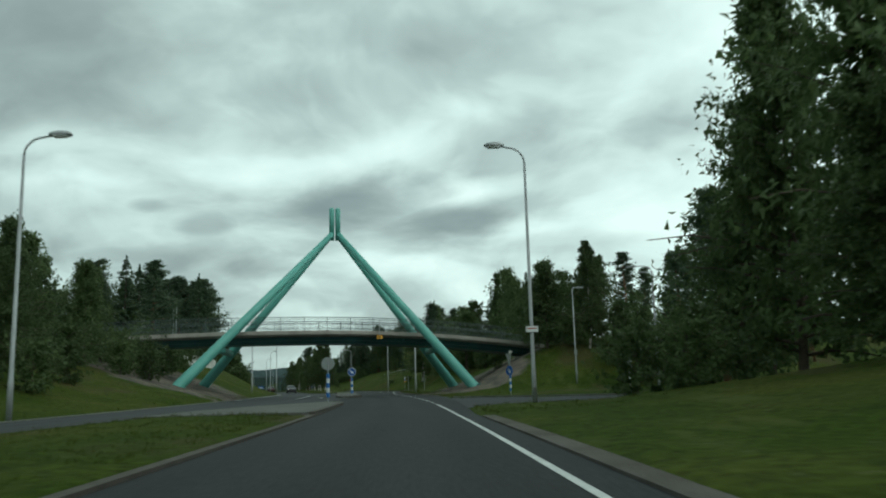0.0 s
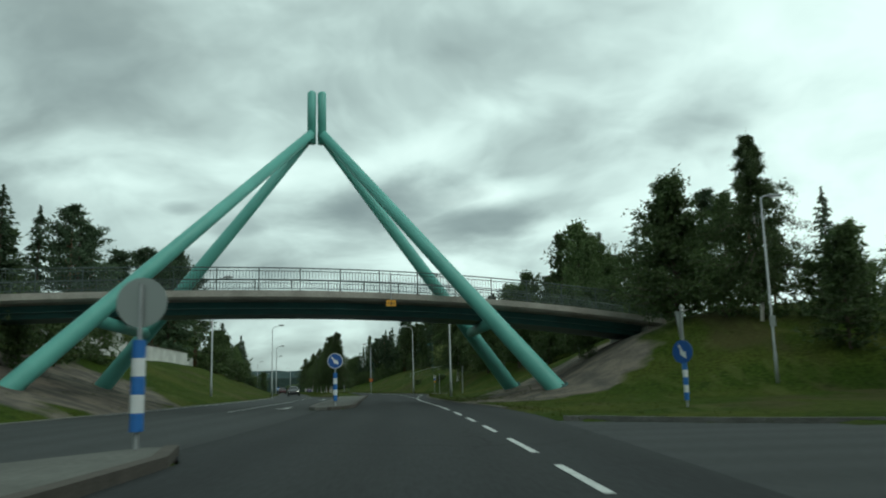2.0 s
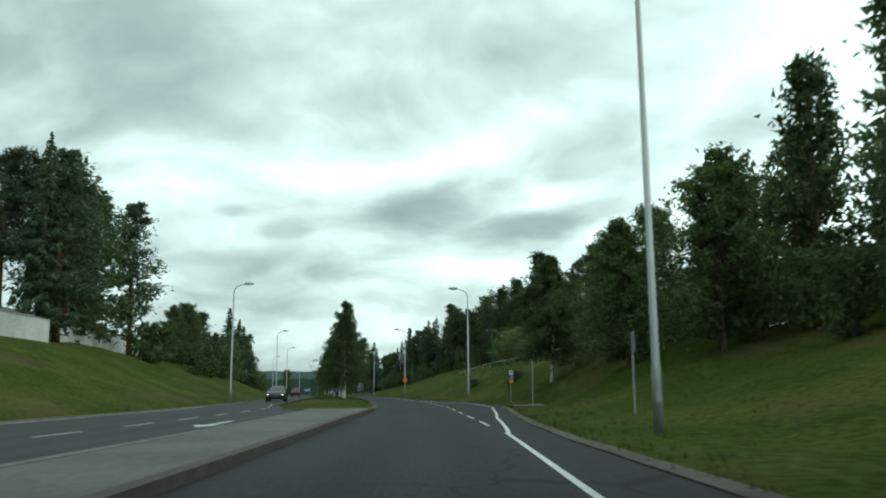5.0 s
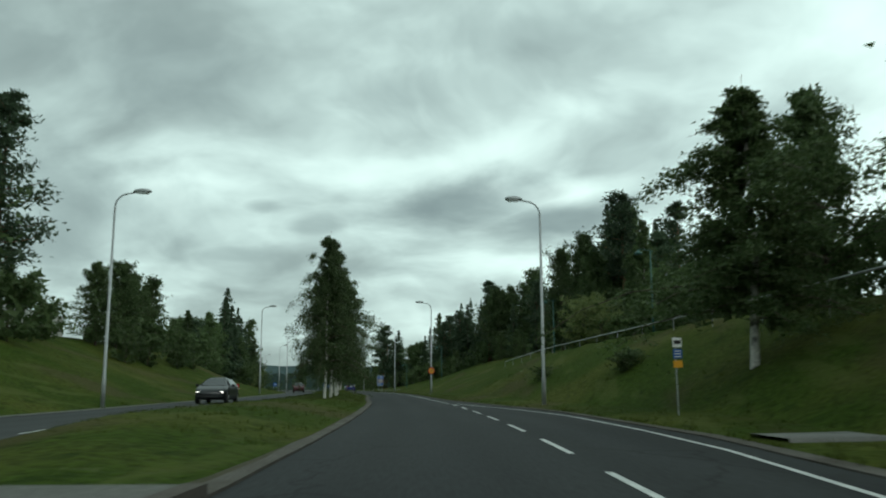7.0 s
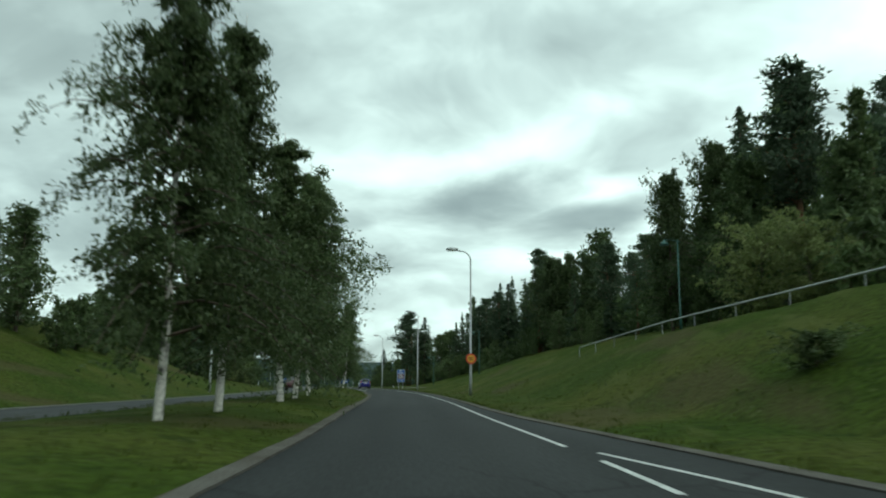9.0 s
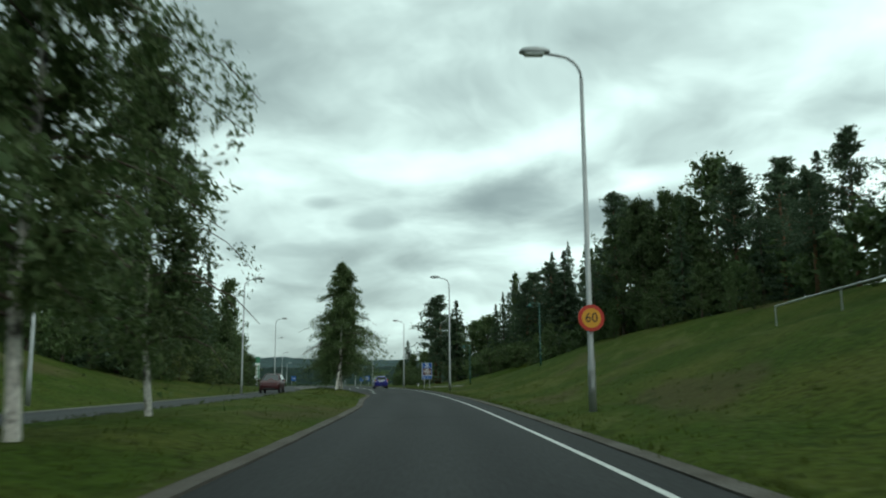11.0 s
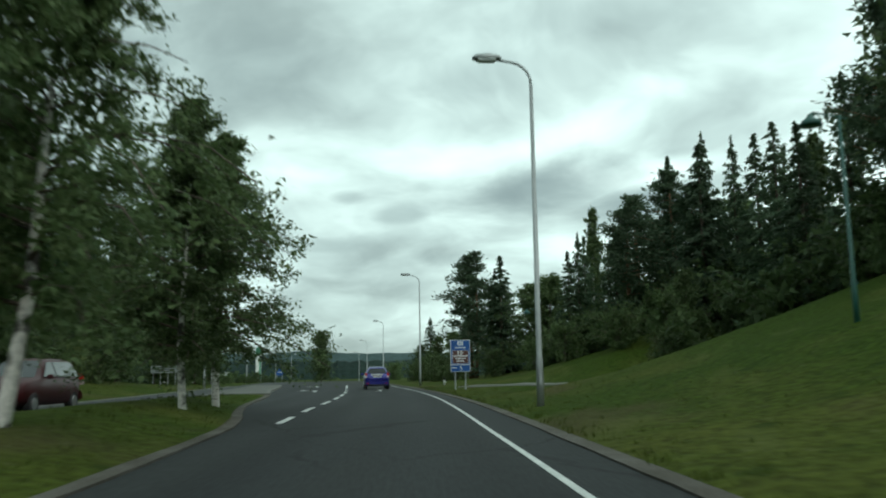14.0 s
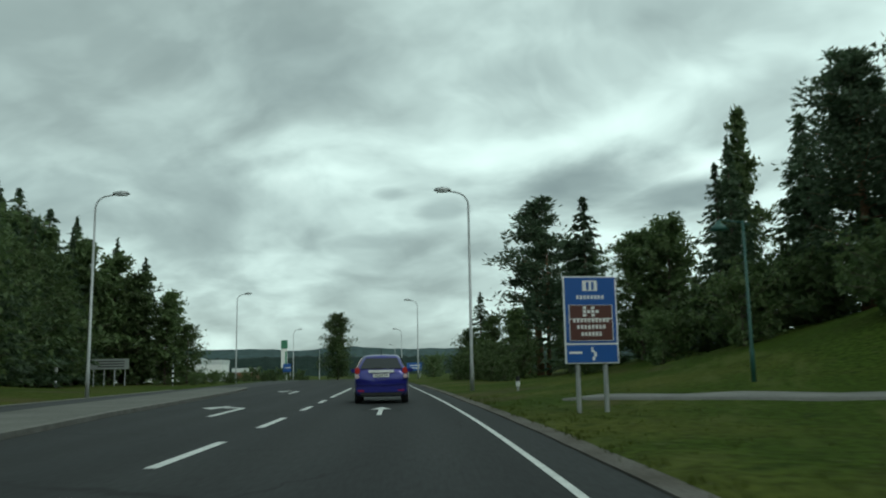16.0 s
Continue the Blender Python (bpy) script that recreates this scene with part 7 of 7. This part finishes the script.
# ---------------------------------------------------------------- cars
TYRE = plain("tyre_rubber", (0.014, 0.014, 0.015), 0.8)
RIM = plain("alloy_rim", (0.38, 0.38, 0.39), 0.35, 0.8)
CAR_GLASS = plain("car_glass", (0.012, 0.015, 0.018), 0.06, 0.0, 0.6)
TAIL_RED = plain("tail_light", (0.42, 0.02, 0.015), 0.2, coat=0.6)
LENS_PALE = plain("pale_lens", (0.55, 0.42, 0.42), 0.2, coat=0.6)
CHROME = plain("chrome", (0.88, 0.89, 0.90), 0.25, 0.35)
TRIM = plain("black_trim", (0.018, 0.018, 0.019), 0.5)
HEADLAMP = plain("head_lamp_lit", (1.0, 0.97, 0.88), 0.2, emit=2.5)
HEADGLASS = plain("head_lamp_glass", (0.5, 0.5, 0.5), 0.1)


def car(name, s, o, away, paint, label, sections, lit=False, width=0.845, plate_bars=True):
    """A parked car. sections, from tail to nose: x, underside, belt, roof and the roof's half width."""
    p = at(s, o, fall(s))
    e = empty(name, Matrix.LocRotScale(p, Matrix.Rotation(heading(s) + math.pi / 2 + (0 if away else math.pi), 3, "Z").to_quaternion(), None), label, "car")
    bm = bmnew()
    rings = []
    nose, tail = sections[-1][0], sections[0][0]
    for x, u, belt, roof, rw in sections:
        rw = rw - 0.09 * min(1.0, max(0.0, (roof - belt) / 0.3))
        taper = 1 - 0.10 * max(0, (abs(x) - 1.35) / 0.6) ** 2
        w = width * taper
        r2 = max(0.02, roof - belt)
        half = [(0.0, u), (w * 0.86, u), (w * 0.965, u + 0.10), (w, (u + belt) * 0.52), (w * 0.985, belt - 0.02), (w * 0.95, belt), (rw + 0.03, roof - r2 * 0.12), (rw * 0.85, roof - 0.015), (0.0, roof)]
        rings.append([bm.verts.new((x, y, z)) for y, z in half] + [bm.verts.new((x, -y, z)) for y, z in half[-2:0:-1]])
    n = len(rings[0])
    for a, b in zip(rings, rings[1:]):
        for k in range(n):
            bm.faces.new((a[k], a[(k + 1) % n], b[(k + 1) % n], b[k]))
    bm.faces.new(rings[0])
    bm.faces.new(rings[-1][::-1])
    bmesh.ops.recalc_face_normals(bm, faces=bm.faces)
    part("body", bm, paint, e, smooth=True)

    def panel(nm, pts, mat, lift=0.0, parent=e, lab=""):
        b = bmnew()
        b.faces.new([b.verts.new(q) for q in pts])
        ext = bmesh.ops.extrude_face_region(b, geom=b.faces[:])
        vs = [g for g in ext["geom"] if isinstance(g, bmesh.types.BMVert)]
        q0 = (Vector(pts[1]) - Vector(pts[0])).cross(Vector(pts[2]) - Vector(pts[0])).normalized()
        for v in vs:
            v.co += q0 * 0.02
        bmesh.ops.recalc_face_normals(b, faces=b.faces)
        return part(nm, b, mat, parent, lab)

    # glass: rear, front and sides follow the greenhouse
    x0, u0, b0, r0, w0 = sections[1]
    x1, u1, b1, r1, w1 = sections[2]
    y0, y1 = width * 0.76, (w1 - 0.09) * 0.95
    panel("rear_window", [(x0 - 0.015, -y0, b0 + 0.09), (x1 - 0.035, -y1, r1 - 0.05), (x1 - 0.035, y1, r1 - 0.05), (x0 - 0.015, y0, b0 + 0.09)][::-1], CAR_GLASS)
    k = next(i for i, q in enumerate(sections) if q[3] < sections[i - 1][3] - 0.12 and i > 4)
    xa, _, ba, ra, wa = sections[k - 1]
    xb, _, bb, rb, wb = sections[k + 1]
    panel("windscreen", [(xa + 0.10, -wa * 0.78, ra - 0.05), (xb - 0.02, -width * 0.80, bb + 0.03), (xb - 0.02, width * 0.80, bb + 0.03), (xa + 0.10, wa * 0.78, ra - 0.05)], CAR_GLASS)
    for sd in (-1, 1):
        yb, yt = sd * width * 0.945, sd * (sections[4][4] - 0.01)
        zb, zt = sections[4][2] + 0.04, sections[4][3] - 0.13
        for xl, xr, tl, tr in ((sections[2][0] + 0.10, -0.10, sections[3][0] + 0.02, -0.14), (-0.02, xb - 0.30, -0.06, xa + 0.02)):
            pts = [(xl, yb, zb), (xr, yb, zb), (tr, yt, zt), (tl, yt, zt)]
            panel("side_window", pts if sd < 0 else pts[::-1], CAR_GLASS)
        b = bmnew()
        box(b, (xb - 0.42, sd * (width + 0.10), sections[4][2] + 0.05), (0.10, 0.20, 0.13), 0, 0.03)
        part("wing_mirror", b, paint, e)
        b = bmnew()
        box(b, (tail + 0.085, sd * width * 0.865, b0 + 0.02), (0.22, 0.155, 0.22), 0, 0.04)
        lens = part("tail_light", b, TAIL_RED, e, "red tail light")
        b = bmnew()
        box(b, (tail + 0.045, sd * width * 0.875, b0 - 0.15), (0.18, 0.135, 0.14), 0, 0.03)
        part("clear_lens", b, LENS_PALE, lens, "pale pinkish reversing lens")
        b = bmnew()
        box(b, (tail - 0.068, sd * width * 0.72, 0.40), (0.02, 0.20, 0.05), 0, 0.008)
        part("reflector", b, TAIL_RED, e)
        b = bmnew()
        box(b, (nose - 0.12, sd * width * 0.68, sections[-1][2] + 0.02), (0.20, 0.24, 0.11), 0, 0.04)
        part("head_light", b, HEADLAMP if lit else HEADGLASS, e, "bright white headlight" if lit else "clear headlight")
        for wx in (-1.25 * abs(tail) / 1.95, 1.25 * nose / 1.95):
            b = bmnew()
            rings2 = []
            for yy, rr in ((sd * (width - 0.21), 0.27), (sd * (width - 0.20), 0.305), (sd * (width - 0.03), 0.305), (sd * (width - 0.01), 0.28)):
                rings2.append([b.verts.new((wx + rr * math.cos(a), yy, 0.305 + rr * math.sin(a))) for a in [q * 6.28319 / 24 for q in range(24)]])
            for ra_, rb_ in zip(rings2, rings2[1:]):
                for q in range(24):
                    b.faces.new((ra_[q], ra_[(q + 1) % 24], rb_[(q + 1) % 24], rb_[q]))
            b.faces.new(rings2[0])
            b.faces.new(rings2[-1][::-1])
            bmesh.ops.recalc_face_normals(b, faces=b.faces)
            wh = part("wheel", b, TYRE, e)
            b = bmnew()
            tube(b, [(wx, sd * (width - 0.03), 0.305), (wx, sd * (width + 0.003), 0.305)], [0.19, 0.17], 18)
            part("rim", b, RIM, wh)
    b = bmnew()
    box(b, (tail - 0.01, 0, 0.44), (0.12, width * 1.84, 0.28), 0, 0.05)
    part("rear_bumper", b, paint, e)
    b = bmnew()
    box(b, (tail - 0.035, 0, 0.585), (0.11, width * 1.80, 0.035), 0, 0.015)
    part("bumper_crease", b, paint, e)
    b = bmnew()
    box(b, (tail - 0.02, 0, 0.30), (0.08, width * 1.5, 0.10), 0, 0.02)
    part("lower_trim", b, TRIM, e)
    b = bmnew()
    box(b, (tail - 0.005, 0, b0 + 0.005), (0.09, 0.80, 0.085), 0, 0.015)
    part("chrome_bar", b, CHROME, e, "chrome strip above the plate")
    b = bmnew()
    box(b, (tail - 0.02, 0, b0 - 0.12), (0.02, 0.50, 0.11), 0, 0.004)
    pl = part("number_plate", b, SIGN_WHITE, e)
    for q in range(6):
        b = bmnew()
        box(b, (tail - 0.033, -0.17 + 0.068 * q, b0 - 0.12), (0.006, 0.035, 0.065))
        part("plate_bar", b, BLACK, pl)
    b = bmnew()
    box(b, (nose - 0.02, 0, 0.42), (0.10, width * 1.7, 0.22), 0, 0.05)
    part("front_bumper", b, paint, e)
    b = bmnew()
    box(b, (nose + 0.02, 0, 0.40), (0.05, width * 1.0, 0.12), 0, 0.02)
    part("grille", b, TRIM, e)
    b = bmnew()
    tube(b, [(sections[3][0] + 0.1, 0, sections[3][3] - 0.02), (sections[3][0] - 0.06, 0, sections[3][3] + 0.16)], 0.008, 6)
    part("aerial", b, TRIM, e)
    b = bmnew()
    box(b, (x0 - 0.045, 0.12, b0 + 0.12), (0.02, 0.36, 0.02))
    part("rear_wiper", b, TRIM, e)
    return e


BLUE_PAINT = plain("metallic_blue_paint", (0.011, 0.012, 0.18), 0.3, 0.3, 0.5, 0.6)
DARK_PAINT = plain("dark_grey_paint", (0.010, 0.011, 0.013), 0.35, 0.0, 0.4, 0.25)
RED_PAINT = plain("dark_red_paint", (0.045, 0.006, 0.008), 0.45, 0.0, 0.3, 0.05)
HATCH = [(-1.95, .34, .86, .90, .66), (-1.88, .28, .98, 1.04, .66), (-1.66, .24, 1.00, 1.44, .60), (-1.35, .2, .99, 1.505, .62), (-.6, .2, .97, 1.525, .63), (.1, .2, .95, 1.49, .62), (.85, .2, .94, 1.14, .66),
         (1.12, .2, .95, .99, .68), (1.62, .24, .80, .84, .62), (1.92, .32, .60, .64, .55)]
SALOON = [(-2.25, .36, .84, .90, .66), (-2.12, .28, .95, .99, .68), (-1.45, .24, .96, 1.16, .58), (-1.0, .2, .95, 1.38, .57), (-.3, .2, .93, 1.43, .58), (.2, .2, .92, 1.40, .57), (.85, .2, .92, 1.08, .64),
          (1.15, .2, .93, .97, .68), (1.9, .24, .78, .82, .62), (2.25, .34, .58, .62, .55)]
WAGON = [(-2.2, .36, .92, .96, .66), (-2.12, .3, 1.02, 1.10, .66), (-1.9, .26, 1.04, 1.52, .60), (-1.5, .24, 1.03, 1.60, .62), (-.4, .24, 1.01, 1.62, .63), (.2, .24, 1.0, 1.57, .62), (.85, .24, 1.0, 1.22, .66),
         (1.15, .24, 1.0, 1.05, .70), (1.85, .28, .88, .92, .64), (2.2, .36, .66, .70, .56)]
car("car", 263.9, -0.9, True, BLUE_PAINT, "bright blue five-door hatchback standing on the lane", HATCH)
car("car", 152.0, -10.4, False, DARK_PAINT, "dark grey saloon with lit headlights on the far carriageway", SALOON, True, 0.87)
car("car", 233.6, -11.5, False, RED_PAINT, "dark red estate car on the far carriageway", WAGON, False, 0.88)


# ---------------------------------------------------------------- distance
def ridge(name, dist, base, top, mat, label, a0, a1, n, seed, rough):
    """A far wooded ridge: a real slope with an uneven crest."""
    c = Vector((-47, 238, 0))
    verts, faces = [], []
    for i in range(n + 1):
        a = a0 + (a1 - a0) * i / n
        d = Vector((-math.sin(a), math.cos(a), 0))
        h = top * (0.80 + 0.16 * noise.noise(Vector((a * 5, seed, 0))) + 0.07 * noise.noise(Vector((a * 17, seed, 2)))) + rough * noise.noise(Vector((a * 260, seed, 5)))
        for q, z in ((dist, base), (dist * 1.06, base + 0.55 * h), (dist * 1.12, base + h), (dist * 1.16, base + h + rough * 0.4), (dist * 1.3, base)):
            p = c + d * q
            verts.append((p.x, p.y, z))
    for i in range(n):
        for k in range(4):
            faces.append((i * 5 + k, i * 5 + k + 1, i * 5 + k + 6, i * 5 + k + 5))
    tagged(link_mesh(name, verts, faces, mat), label, "hill", kind="structure")


# distance haze is mixed into the far hills' colour: paler and bluer forest
HAZY_HILL = material("hazy_far_forest", (0.050, 0.076, 0.076), 0.95, (0.038, 0.060, 0.060), 0.004, 0.8, 0.05, 0.25, 0.0, spec=0.05)
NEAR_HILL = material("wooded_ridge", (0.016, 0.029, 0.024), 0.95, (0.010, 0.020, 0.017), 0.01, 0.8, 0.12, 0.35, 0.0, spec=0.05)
ridge("backdrop", 2900, -12, 128, HAZY_HILL, "long low forest hills on the horizon, tinted blue-green as by haze", -1.3, 2.2, 420, 3.0, 5.0)
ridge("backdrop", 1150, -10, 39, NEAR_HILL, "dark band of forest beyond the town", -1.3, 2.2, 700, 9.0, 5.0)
